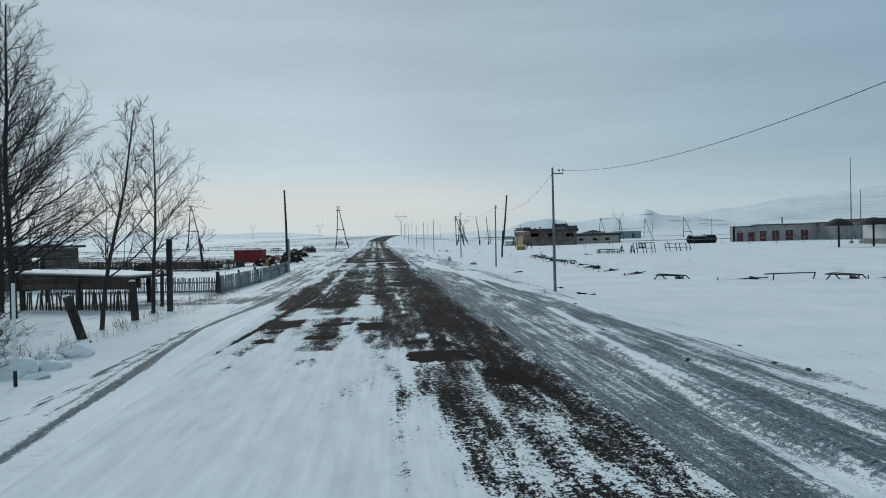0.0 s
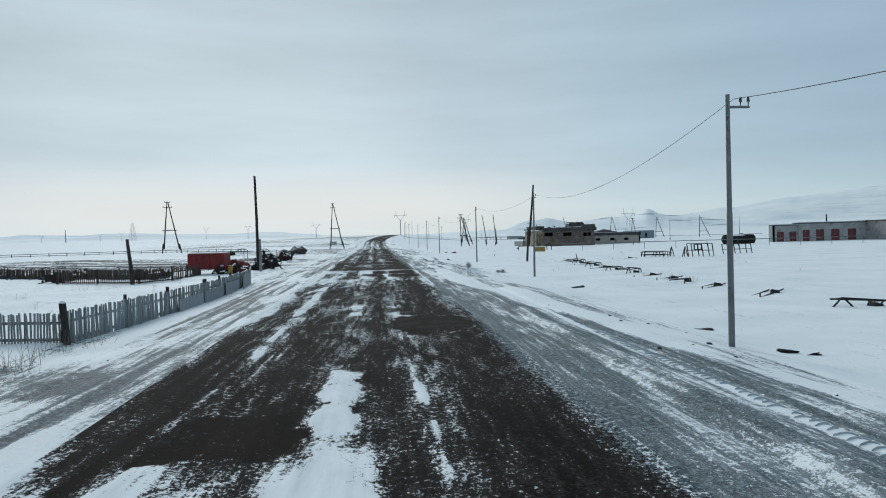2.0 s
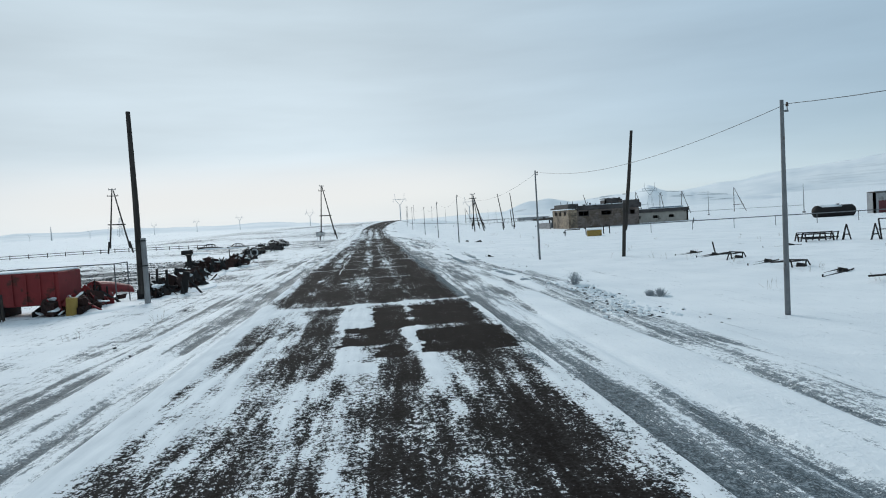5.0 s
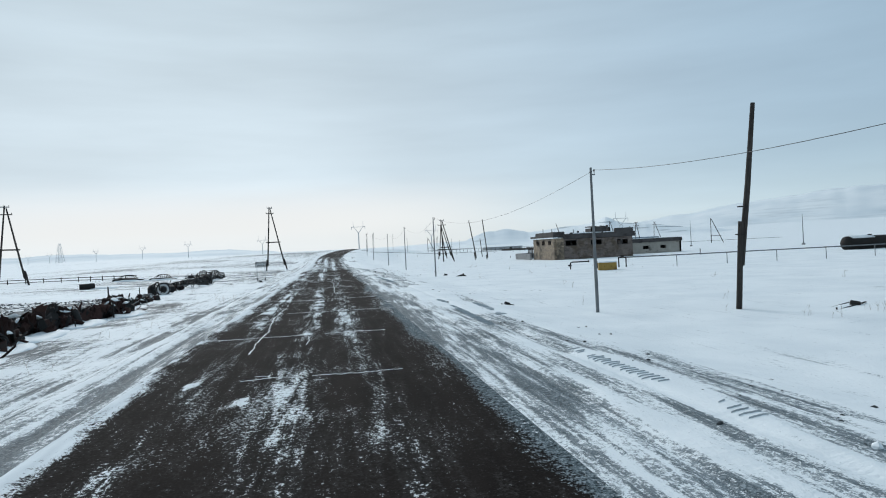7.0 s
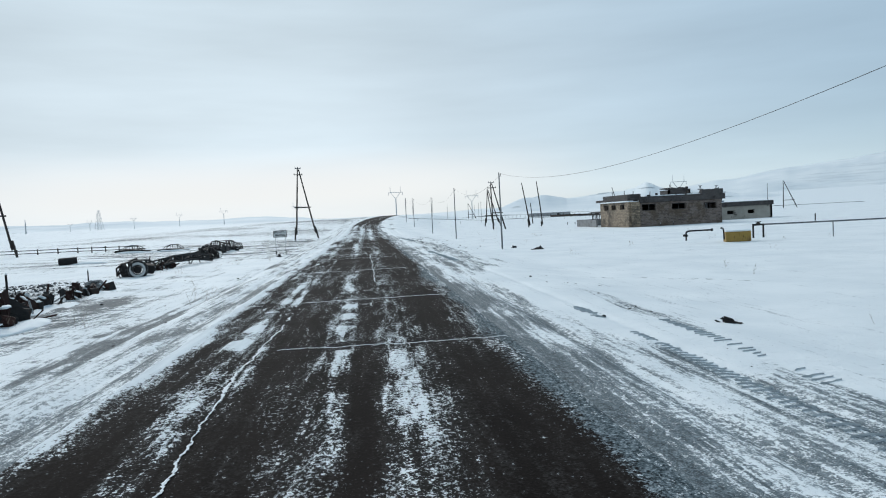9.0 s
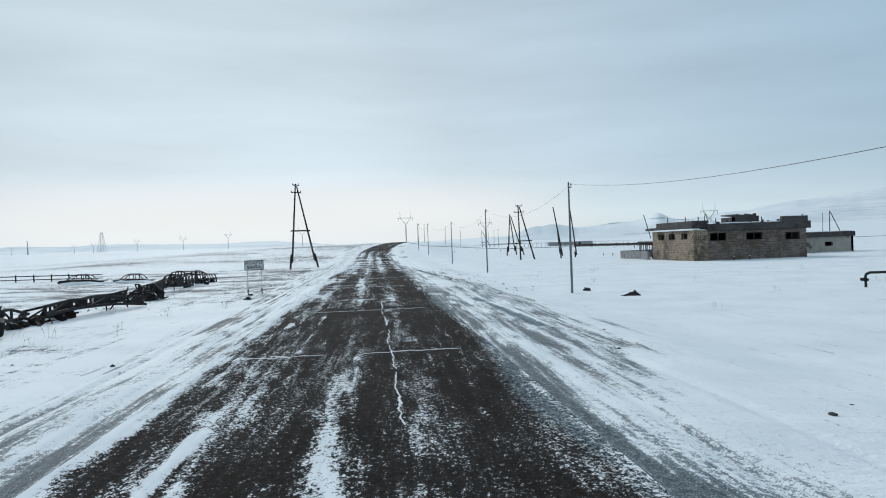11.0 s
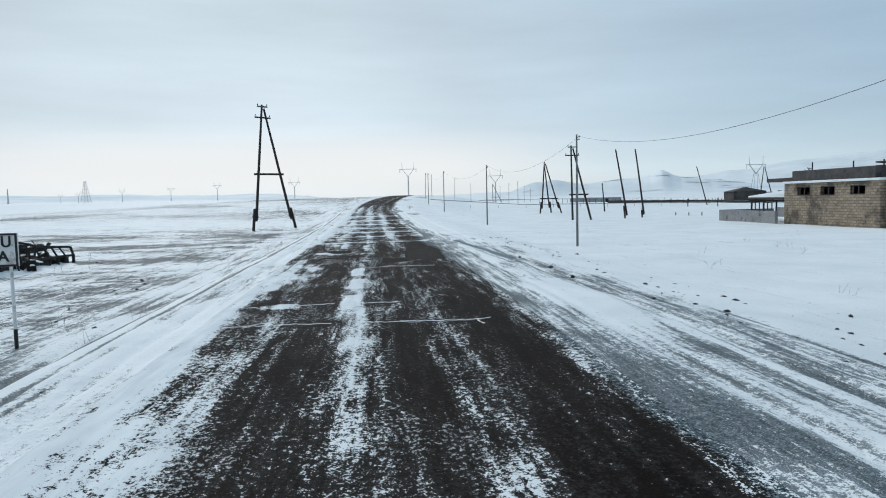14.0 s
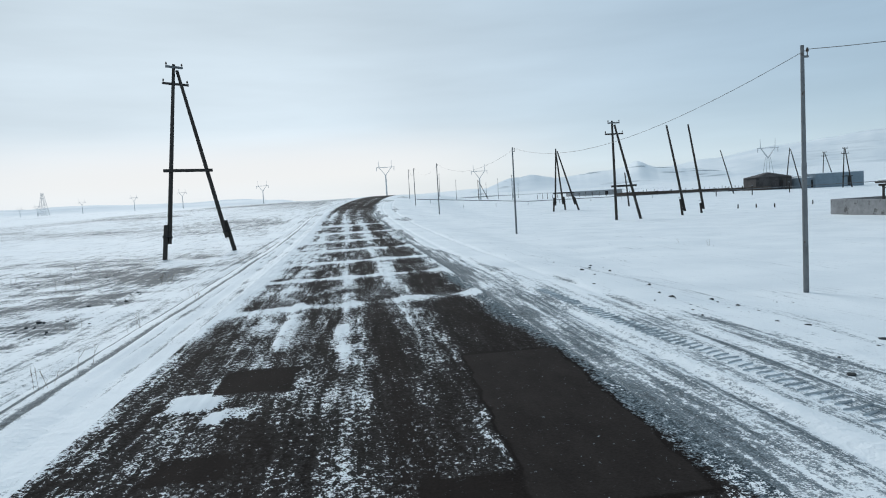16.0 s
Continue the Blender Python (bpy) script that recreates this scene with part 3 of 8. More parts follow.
    for c, yc, hu, hy, pale in ((-1.45, 20.8, 0.72, 0.85, .6), (-0.6, 20.5, 0.16, 0.4, .6), (1.4, 9.85, 0.56, 0.5, .6), (2.35, 7.9, 0.32, 0.65, .6), (1.62, 11.6, 0.2, 0.5, .6), (1.1, 11.7, 0.28, 0.28, .6), (0.05, 14.7, 0.32, 0.6, .6), (-1.1, 13.0, 0.34, 0.3, .6), (-0.9, 15.3, 0.4, 0.3, .6), (-2.3, 12.65, 0.2, 0.3, .5), (-2.3, 14.1, 0.16, 0.2, .5), (-2.2, 15.7, 0.34, 0.8, .5), (1.95, 15.2, 0.34, 1.2, 1),
                                (1.85, 30.9, 0.95, 1.15, 1), (1.35, 29.1, 0.24, 0.5, .6), (0.72, 57.9, 0.42, 2.0, .6), (2.15, 58.0, 0.9, 1.9, .6), (0.1, 55.0, 0.48, 1.2, .6), (2.1, 54.0, 0.9, 1.4, .6), (0.6, 53.0, 0.3, 0.6, .6), (0.8, 69.9, 0.3, 1.4, .6)):
        inside = smooth(hu + 0.05, hu - 0.05, np.abs(u - c) + wob) * smooth(hy + 0.06, hy - 0.06, np.abs(y - yc) + wob)
        inside = inside * (0.35 + 0.65 * smooth(0.36, 0.44, fractal(u * 2.4, y * 2.4, 95, 4)))
        a = a - 3.4 * inside
        fresh = np.maximum(fresh, inside * pale)
    # the last repairs are cut square
    for c, yc, hu, hy, pale in ((-1.45, 150.2, 0.5, 0.62, .6), (0.95, 145.3, 0.5, 0.75, .6), (2.22, 148.0, 0.76, 2.7, 1), (-1.7, 146.9, 0.36, 0.26, .6)):
        inside = smooth(hu + 0.04, hu - 0.04, np.abs(u - c - 0.05 * (y - yc)) + 0.32 * wob) * smooth(hy + 0.05, hy - 0.05, np.abs(y - yc) + 0.25 * wob)
        a = a - 3.4 * inside
        fresh = np.maximum(fresh, inside * pale)
    edge = np.abs(u) + 0.9 * (fractal(u * 0.9, y * 0.30, 41, 4) - 0.5) - 0.55 * smooth(18.5, 21, y) * smooth(34, 28, y) - 0.2 * smooth(0, -1, u) * smooth(60, 66, y) * smooth(112, 104, y)
    a = a + 3.2 * smooth(2.35, 3.3, edge) * np.where(u < 0, 1.0 - 0.45 * smooth(140, 145, y) * smooth(158, 152, y), np.interp(y, [0, 16, 22, 45, 55, 62, 76, 90, 110, 125, 170], [0.0, 0.0, 0.2, 0.45, 0.45, 0.15, 0.2, 0.35, 0.3, 0.1, 0.2]))
    a = np.where(a < 0, a * 0.36 + 0.06, a * 0.8 + 0.06) - 1.2 * smooth(0, 0.6, fresh)
    a = a + 0.35 * smooth(17, 11, y) * smooth(1.0, 0.5, u) * smooth(-0.8, 0.4, a)
    a = a - 2.6 * np.exp(-((u + 3.37 - 0.064 * (y - 6.5)) / 0.085) ** 2) * smooth(5.6, 7.2, y) * smooth(26, 18, y)
    return a, fresh


def land_bare(x, u, y):
    """How bare the ground lies beside the road, and whether earth (1) or gravel (0) shows."""
    reach = np.interp(y, [-12, 5, 14, 22, 28, 36, 46, 55, 62, 70, 78, 92, 100, 110, 120, 126, 134, 142, 148, 156, 170, 200, 260],
                      [7.1, 6.9, 6.9, 7.1, 6.4, 6.0, 4.4, 4.3, 5.2, 5.6, 5.1, 5.0, 5.3, 6.9, 7.5, 7.6, 7.7, 7.6, 7.0, 5.8, 4.4, 3.8, 3.4])
    wander = 1.1 * (fractal(u * 0.25, y * 0.13, 13, 3) - 0.5)
    streak = fractal(u * 1.7, y * 0.11, 15, 4) - 0.5
    inside = smooth(0.25, -0.35, u - reach + wander)
    mood = np.interp(y, [0, 25, 40, 60, 74, 80, 92, 98, 108, 112, 121, 126, 150], [1.30, 1.20, .65, .15, .05, .25, .20, .05, .15, .40, .40, .25, .25])
    right = -1.15 + inside * (1.25 + mood + 2.6 * streak - 0.2 * smooth(4.5, 6.5, u))
    right = np.minimum(right, 0.38 + 0.22 * smooth(40, 28, y) - 0.36 * smooth(60, 68, y) * smooth(106, 98, y) - 0.36 * smooth(104, 112, y) + 0.6 * streak)
    right = right - 1.7 * np.exp(-((u - 4.5 - 0.085 * np.clip(y - 3.75, -8, 14) - 0.2 * wander) / 0.19) ** 2) * smooth(46, 30, y)
    right = right - 0.9 * np.exp(-((u - 6.0 + 0.3 * wander) / 0.07) ** 2) * smooth(12, 7, y)
    right = right + np.interp(y, [50, 58, 70, 76], [0, 0.45, 0.45, 0.0]) * smooth(4.7, 4.1, u + 0.4 * wander)
    # swept strips and a thin white line along the wheel tracks
    right = right - (1.5 * np.exp(-((u - 6.36 + 0.1 * wander) / 0.06) ** 2) + 0.9 * np.exp(-((u - 5.7 + 0.2 * wander) / 0.3) ** 4)) * smooth(108, 112, y) * smooth(124, 120, y)
    # fine lines of snow drawn out along the road by wind and wheels
    lines = fractal(u * 4.2, y * 0.14, 91, 4) - 0.5
    rim = smooth(4.3, 3.5, u + 1.3 * (fractal(u * 1.1, y * 0.22, 87, 4) - 0.5) + 0.9 * (fractal(u * 3.1, y * 1.2, 88, 3) - 0.5))
    right = right + 0.35 * rim * smooth(24, 40, y)
    right = right + (1.5 + 0.8 * smooth(62, 70, y) * smooth(80, 74, y)) * lines * smooth(30, 46, y) + 0.8 * lines * smooth(46, 30, y)
    # smooth wedges of deep snow between the inner gravel and the outer tracks
    for c, yc, hu, hy, k in ((5.5, 65.0, 0.85, 5.5, 1.5), (4.75, 134.0, 0.85, 3.2, 1.9)):
        right = right - k * np.exp(-(((u - c - 0.03 * (y - yc) + 0.3 * wander) / hu) ** 4) - ((y - yc) / hy) ** 4)
    right = right + 0.3 * np.exp(-((u - 3.3) / 0.4) ** 2) + 1.1 * (fractal(u * 1.9, y * 0.8, 71, 4) - 0.5)
    patch = np.exp(-((u - 5.5) / 1.8) ** 4 - ((y - 62.4) / 2.0) ** 4)
    right = right - 0.35 * smooth(46, 50, y) * smooth(70, 66, y) + patch * (0.9 + 1.8 * streak)
    # a track that leaves across the field
    right = right + 1.5 * np.exp(-((y - 98.6 + 1.01 * (u - 12.2) + 0.5 * wander) / 0.22) ** 2) * smooth(8.5, 10.0, u) * smooth(15.8, 15.0, u)
    # outer wisps of the tracks
    outer = smooth(9.5, 7.5, u) * smooth(0.60, 0.70, fractal(u * 0.8, y * 0.10, 19, 3))
    right = np.maximum(right, -0.9 + 1.1 * outer)
    lstreak = fractal(-u * 1.3 + y * 0.03, y * 0.10, 23, 4)
    left = -0.92 + 0.55 * smooth(-4.6, -3.6, u) * smooth(19, 22, y) * smooth(34, 28, y) + -0.35 * smooth(20, 14, y) + (0.60 * smooth(8, 4, -u) + 2.2 * (lstreak - 0.42)) * smooth(13, 4, -u)
    for c, w in ((-3.72, 0.085), (-4.15, 0.05), (-5.1, 0.12), (-5.5, 0.10)):
        left = left + np.interp(y, [40, 60], [1.7, 0.9]) * np.exp(-((u - c - 0.25 * (fractal(y * 0.08, y * 0, 29, 2) - 0.5)) / w) ** 2) * smooth(0.4, 0.6, fractal(y * 0.25, y * 0 + c, 37, 2)) * smooth(26, 32, y)
    left = left + 0.3 * smooth(-4.1, -3.5, u) * smooth(60, 66, y) * smooth(112, 104, y) + 1.5 * lines * smooth(-7.0, -5.0, u) * smooth(30, 46, y)
    left = left - 0.9 * smooth(24, 18, y) * smooth(-7.0, -5.6, u) - 0.75 * smooth(122, 130, y) * smooth(-5.3, -4.9, u) - 0.35 * smooth(100, 108, y) * smooth(126, 122, y)
    bend = 0.25 * (fractal(y * 0.08, y * 0, 29, 2) - 0.5)
    start = np.interp(y, [2, 5, 15, 21, 30], [-3.75, -3.86, -4.36, -4.02, -3.8])
    left = left + (2.9 * np.exp(-((u - start) / 0.10) ** 2) + 1.6 * np.exp(-((u - start + 0.26) / 0.05) ** 2)) * smooth(30, 22, y)
    left = left + (np.exp(-((u + 4.8) / 0.3) ** 2) * smooth(4, 7, y) * smooth(17, 14, y)) * (1.5 + 6.0 * (fractal(u * 4.5, y * 2.4, 77, 3) - 0.5))
    for c in (-4.93, -4.42):
        left = left + 2.6 * np.exp(-((u - c - 0.3 * bend) / 0.065) ** 2) * smooth(118, 128, y) * smooth(0.22, 0.4, fractal(y * 0.2, y * 0 + c, 39, 2))
    left = left + np.exp(-((u + 6.0) / 0.35) ** 2) * smooth(76, 80, y) * smooth(98, 92, y) * (0.2 + 3.6 * (fractal(u * 4.0, y * 1.8, 79, 3) - 0.5))
    for c, yc, hu, hy in ((-5.25, 87.0, 0.45, 2.6), (-4.95, 92.6, 0.35, 1.4), (-5.0, 81.5, 0.4, 1.8), (-4.75, 115.5, 0.5, 3.0)):
        left = left + np.exp(-((u - c) / hu) ** 4 - ((y - yc) / hy) ** 4) * (0.9 + 2.6 * (fractal(u * 4.4, y * 1.6, 78, 3) - 0.5))
    left = left + 1.3 * (fractal(u * 1.8, y * 0.8, 73, 4) - 0.5)
    # thin snow over dead grass further out on that side
    thin = smooth(-6, -9, u) * smooth(-60, -30, u) * smooth(66, 78, y) * smooth(122, 100, y) + smooth(-5, -8, u) * smooth(-40, -22, u) * smooth(112, 140, y) * smooth(200, 170, y)
    thick = smooth(-11, -16, u) * smooth(70, 76, y) * smooth(116, 106, y)
    left = left + 0.5 * thick + thin * (0.95 + 3.6 * (fractal(u * 0.25, y * 0.5, 43, 4) - 0.5))
    left = left + smooth(-5, -9, u) * smooth(-110, -50, u) * smooth(185, 225, y) * smooth(430, 340, y) * (0.75 + 2.4 * (fractal(u * 0.08, y * 0.05, 45, 4) - 0.5))
    yard = smooth(-3.9, -4.8, u) * smooth(-16, -11, u) * smooth(22.3, 23.3, y + 0.15 * u) * smooth(26.5, 25.0, y + 0.15 * u)
    left = left + yard * (1.2 + 1.6 * (fractal(u * 0.6, y * 1.6, 75, 3) - 0.5))
    far = np.hypot(x, y - 70)
    ridges = smooth(0.60, 0.70, fractal(x / 260, y / 900 + fractal(x / 500, y / 500, 3, 2) * 0.8, 53, 4)) * smooth(450, 900, far) * 1.9
    out = np.where(u > 0, right, left) + ridges
    return out, np.where(u > 0, 0.12 + 0 * u, 0.3 + 0.7 * smooth(-5.5, -7.5, u))


def land_height(X, U, Y, bare):
    """The land's full relief beside the road: drifts, ruts and banks."""
    Z = ground_base(X, Y) + 0.10 * (fractal(X / 5.5, Y / 7.5, 5, 3) - 0.5) * smooth(3.6, 7, np.abs(U))
    relief = 0.07 * (fractal(U * 0.9, Y * 0.30, 9, 4) - 0.5) + 0.05 * smooth(0.0, -1.0, bare) * fractal(U * 0.5, Y * 0.25, 14, 3)
    ruts = sum(-0.05 * np.exp(-((U - c) / 0.14) ** 2) for c in (-3.75, -5.1, 4.4, 5.9))
    bank = 0.10 * np.exp(-((U - 4.9) / 0.35) ** 2) * smooth(46, 34, Y) + 0.06 * np.exp(-((U + 4.4) / 0.35) ** 2)
    return Z + smooth(3.3, 3.9, np.abs(U)) * smooth(400, 150, np.hypot(X, Y - 80)) * (relief + ruts + bank)


def build_land():
    us = sorted(set([round(v, 4) for v in
                     [-v for v in grow(60, 4600, 12, 1.24)] + [-v for v in steps((20, 60, 1.6))] + [-v for v in steps((11, 20, 0.45))] + [-v for v in steps((3.25 + 0.075, 6.4, 0.075), (6.4, 11, 0.16))]
                     + list(np.linspace(-ROAD_HALF, ROAD_HALF, 97)) + steps((3.25 + 0.075, 6.4, 0.075), (6.4, 11, 0.16)) + steps((11, 20, 0.45)) + steps((20, 60, 1.6)) + grow(60, 4600, 12, 1.24)]))
    ys = sorted(set([round(v, 4) for v in grow(-12, -4600, 4, 1.5)[1:] + steps((-12, 0, 0.3)) + steps((0, 172, 0.15)) + steps((172, 250, 0.5)) + steps((250, 420, 2)) + grow(420, 4600, 8, 1.15)]))
    U, Y = np.meshgrid(np.array(us), np.array(ys))
    X = U + road_centre(Y)
    on_road = np.abs(U) <= ROAD_HALF + 1e-6
    snow, fresh = road_cover(U, Y)
    bare, earth = land_bare(X, U, Y)
    Z = land_height(X, U, Y, bare)
    Z = Z + on_road * 0.018 * np.clip(snow, -0.5, 1.5) * smooth(300, 200, Y)
    rows, cols = U.shape
    index = np.arange(rows * cols).reshape(rows, cols)
    quads = np.stack([index[:-1, :-1], index[:-1, 1:], index[1:, 1:], index[1:, :-1]], -1)
    mid = (U[:-1, :-1] + U[:-1, 1:]) / 2
    road_face = np.abs(mid) < ROAD_HALF
    far_cut = (Y[:-1, :-1] < 900) & (Y[:-1, :-1] > -160)
    road_face &= far_cut
    verts = np.stack([X, Y, Z], -1).reshape(-1, 3)
    verge = smooth(2.7, 3.4, U - 0.45 * smooth(128, 134, Y) * smooth(146, 140, Y) + 0.9 * (fractal(U * 1.1, Y * 0.22, 87, 4) - 0.5)) * 1.05 * (1 - smooth(0, 0.6, fresh))
    fields = {"snow": snow, "fresh": fresh, "verge": verge, "bare": bare, "earth": earth}
    for name, mask, mat, keys in (("road", road_face, "road", ("snow", "fresh", "verge")), ("ground", ~road_face, "ground", ("bare", "earth"))):
        q = quads[mask]
        used, inverse = np.unique(q, return_inverse=True)
        me = bpy.data.meshes.new(name)
        me.vertices.add(len(used))
        me.vertices.foreach_set("co", verts[used].ravel())
        me.loops.add(q.size)
        me.loops.foreach_set("vertex_index", inverse.ravel().astype(np.int32))
        me.polygons.add(len(q))
        me.polygons.foreach_set("loop_start", np.arange(0, q.size, 4, dtype=np.int32))
        me.polygons.foreach_set("use_smooth", np.ones(len(q), dtype=bool))
        me.update(calc_edges=True)
        for key in keys:
            at = me.attributes.new(key, "FLOAT", "POINT")
            at.data.foreach_set("value", fields[key].ravel()[used].astype(np.float32))
        me.materials.append(M[mat])
        ob = new(name, me)
        if name == "road":
            tagged(ob, "worn dark asphalt road under blown snow strips", "road", kind="structure")
        else:
            tagged(ob, "snow-covered steppe with bare gravel shoulders", "ground", kind="structure")
    return bpy.data.objects["road"]


road = build_land()


def build_cracks():
    """Thin seams of snow caught in the cracks of the asphalt."""
    rng = random.Random(4)
    for yc, u0, u1, wide in ((78.42, -3.2, 2.2, 0.048), (71.3, -1.2, 2.0, 0.04), (86.4, -1.2, 3.2, 0.035), (93.9, -3.1, 2.9, 0.06), (106, -2.6, 2.4, 0.06), (121.9, -2.9, 0.6, 0.06),
                             (131.8, -2.9, 2.3, 0.05), (134.2, -2.9, 0.6, 0.06), (142.6, -0.3, 2.2, 0.04), (34.8, -1.2, 0.2, 0.04), (116.5, -2.0, 2.4, 0.03)):
        bm = bmesh.new()
        n = int(40 * (u1 - u0))
        prev = None
        wob = 0.0
        for i in range(n + 1):
            u = u0 + (u1 - u0) * i / n
            wob = wob * 0.975 + rng.uniform(-0.03, 0.03)
            y = yc + wob
            fill = float(value_noise(np.array(u * 1.7), np.array(yc), 99))
            if fill < 0.2:
                prev = None
                continue
            w = wide * 0.52 * (fill + 0.15) * rng.uniform(0.3, 1.6)
            x, z = u + float(road_centre(y)), 0.014
            row = [bm.verts.new((x, y - w, z - 0.007)), bm.verts.new((x, y + rng.uniform(-0.3, 0.3) * w, z)), bm.verts.new((x, y + w, z - 0.007))]
            if prev:
                for k in (0, 1):
                    bm.faces.new((prev[k], row[k], row[k + 1], prev[k + 1]))
            prev = row
            if rng.random() < 0.022:
                # a short side crack
                sx, sy, last = x, y, None
                ang, bend = rng.choice((-1, 1)) * rng.uniform(0.5, 2.6), rng.uniform(-0.15, 0.15)
                for j in range(rng.randint(4, 12)):
                    sw = w * 0.7 * rng.uniform(0.3, 1.3)
                    tri = [bm.verts.new((sx - sw, sy - sw, z - 0.007)), bm.verts.new((sx, sy, z)), bm.verts.new((sx + sw, sy + sw, z - 0.007))]
                    if last:
                        for k in (0, 1):
                            bm.faces.new((last[k], tri[k], tri[k + 1], last[k + 1]))
                    last = tri
                    ang += bend + rng.uniform(-0.35, 0.35)
                    sx, sy = sx + 0.05 * math.cos(ang), sy + 0.05 * math.sin(ang)
        part("crack_snow", bm, "snow", road, "thin line of snow in a crack", True)
    # seams that run along the road: offset, start, end, half width, share left open
    for c, y0, y1, wide, gap in ((0.83, 99.5, 121.5, 0.017, 0.25), (-1.485, 75.0, 91.0, 0.021, 0.2), (-0.08, 76.1, 78.4, 0.013, 0.2)):
        bm = bmesh.new()
        prev, wob = None, 0.0
        n = int(30 * (y1 - y0))
        for i in range(n):
            y = y0 + (y1 - y0) * i / (n - 1)
            wob = wob * 0.985 + rng.uniform(-0.014, 0.014)
            fill = float(value_noise(np.array(y * 1.1), np.array(3.0 + c), 98))
            if fill < gap:
                prev = None
                continue
            w = wide * (0.3 + fill) * rng.uniform(0.1, 1.9)
            x = float(road_centre(y)) + c + wob
            row = [bm.verts.new((x - w, y, 0.006)), bm.verts.new((x, y, 0.014)), bm.verts.new((x + w, y, 0.006))]
            if prev:
                for k in (0, 1):
                    bm.faces.new((prev[k], row[k], row[k + 1], prev[k + 1]))
            prev = row
        part("crack_snow", bm, "snow", road, "thin line of snow in a crack", True)


build_cracks()


def far_hills(label, bearings, elevations, reach, depth, seed, rough, mat):
    """A range of snowy hills far off: its crest rises over the plain by the given angles along the given bearings."""
    bs = np.linspace(bearings[0], bearings[-1], 260)
    crest = np.interp(bs, bearings, elevations)
    crest = np.maximum(crest + rough * (fractal(bs * 0.55, bs * 0, seed, 4) - 0.5) * smooth(0, 0.6, crest), 0.0)
    ks = np.linspace(0, 1.5, 16)
    B, K = np.meshgrid(np.radians(bs), ks)
    R = reach + depth * K
    fold = 0.94 + 0.12 * fractal(np.degrees(B) * 0.5, K * 3.0, seed + 5, 3)
    shape = np.where(K < 1, smooth(0, 1, K) * (fold * (1 - K) + K), 1 - 0.5 * (K - 1))
    Z = R * np.tan(np.radians(np.broadcast_to(crest, B.shape))) * shape - 2.0
    verts = np.stack([R * np.sin(B), 70 + R * np.cos(B), Z], -1).reshape(-1, 3)
    n = len(bs)
    faces = [(r * n + c, r * n + c + 1, (r + 1) * n + c + 1, (r + 1) * n + c) for r in range(len(ks) - 1) for c in range(n - 1)]
    me = bpy.data.meshes.new("backdrop")
    me.from_pydata(verts.tolist(), [], faces)
    me.shade_smooth()
    me.materials.append(M[mat])
    tagged(new("backdrop", me), label, "hills", kind="structure")


far_hills("low snowy ridges with dark rock bands", [6, 10, 12, 14, 16, 19, 21, 22.5, 24, 27, 33], [0.0, 0.6, 1.1, 1.35, 1.1, 1.25, 1.4, 1.95, 1.6, 1.1, 0.3], 1500, 500, 3, 0.5, "hill")
far_hills("long low snowy ridge across the plain", [-62, -36, -25, -15, -9, -6, -3], [0.6, 0.9, 0.95, 0.85, 0.8, 0.6, 0.0], 1500, 1300, 12, 0.2, "hazed_hill")
far_hills("broad hazy snow mountain behind the ridges", [14, 19, 24, 30, 38, 48, 60, 78], [0.1, 0.7, 1.3, 2.0, 2.8, 3.4, 3.0, 1.5], 3000, 1000, 21, 0.3, "hazed_hill")


# ---- poles and wires ----
def steel_pole(x, y, height, lean=0.0, arm=False, group="steel poles along the road"):
    """A thin tubular steel pole with a small pin insulator bracket. Returns the wire's fixing point."""
    at = on_ground(x, y, -0.25)
    label = "thin grey steel utility pole with a short insulator arm" if arm else "thin grey steel utility pole standing in snow"
    root = thing("utility_pole", at, label, "utility pole", group)
    h = height + 0.25
    top = Vector((lean * h, 0, h))
    bm = bmesh.new()
    tube(bm, (0, 0, 0), top * 0.55, 0.070, 0.062, 12)
    tube(bm, top * 0.55, top, 0.056, 0.045, 12)
    part("pole", bm, "steel", root, smooth_faces=False)
    bm = bmesh.new()
    side = 0.5 if arm else 0.16
    beam(bm, top - Vector((0, 0, 0.28)), top + Vector((side, 0, -0.28)), 0.05, 0.05)
    part("bracket", bm, "steel", root)
    for dx in ((0.3, 0.48) if arm else (0.14,)):
        bm = bmesh.new()
        tube(bm, top + Vector((dx, 0, -0.28)), top + Vector((dx, 0, -0.13)), 0.012, 0.012, 6)
        tube(bm, top + Vector((dx, 0, -0.16)), top + Vector((dx, 0, -0.06)), 0.04, 0.022, 8)
        part("insulator", bm, "ceramic", root)
    return Vector(at) + top + Vector((0.14, 0, -0.1))


def wire(a, b, sag, r=0.008):
    """One sagging span between two fixing points."""
    a, b = Vector(a), Vector(b)
    bm = bmesh.new()
    n, prev = 22, None
    d = (b - a).normalized()
    side = d.cross(Vector((0, 0, 1))).normalized()
    up = side.cross(d)
    for i in range(n + 1):
        t = i / n
        p = a.lerp(b, t) - Vector((0, 0, sag * 4 * t * (1 - t)))
        ring = [bm.verts.new(p + r * (math.cos(k * math.pi / 2) * side + math.sin(k * math.pi / 2) * up)) for k in range(4)]
        if prev:
            for k in range(4):
                bm.faces.new((prev[k], prev[(k + 1) % 4], ring[(k + 1) % 4], ring[k]))
        prev = ring
    ob = new("overhead_wire", finish(bm, "overhead_wire", "wire"))
    tagged(ob, "thin dark overhead wire sagging between poles", "wire", "wire spans")


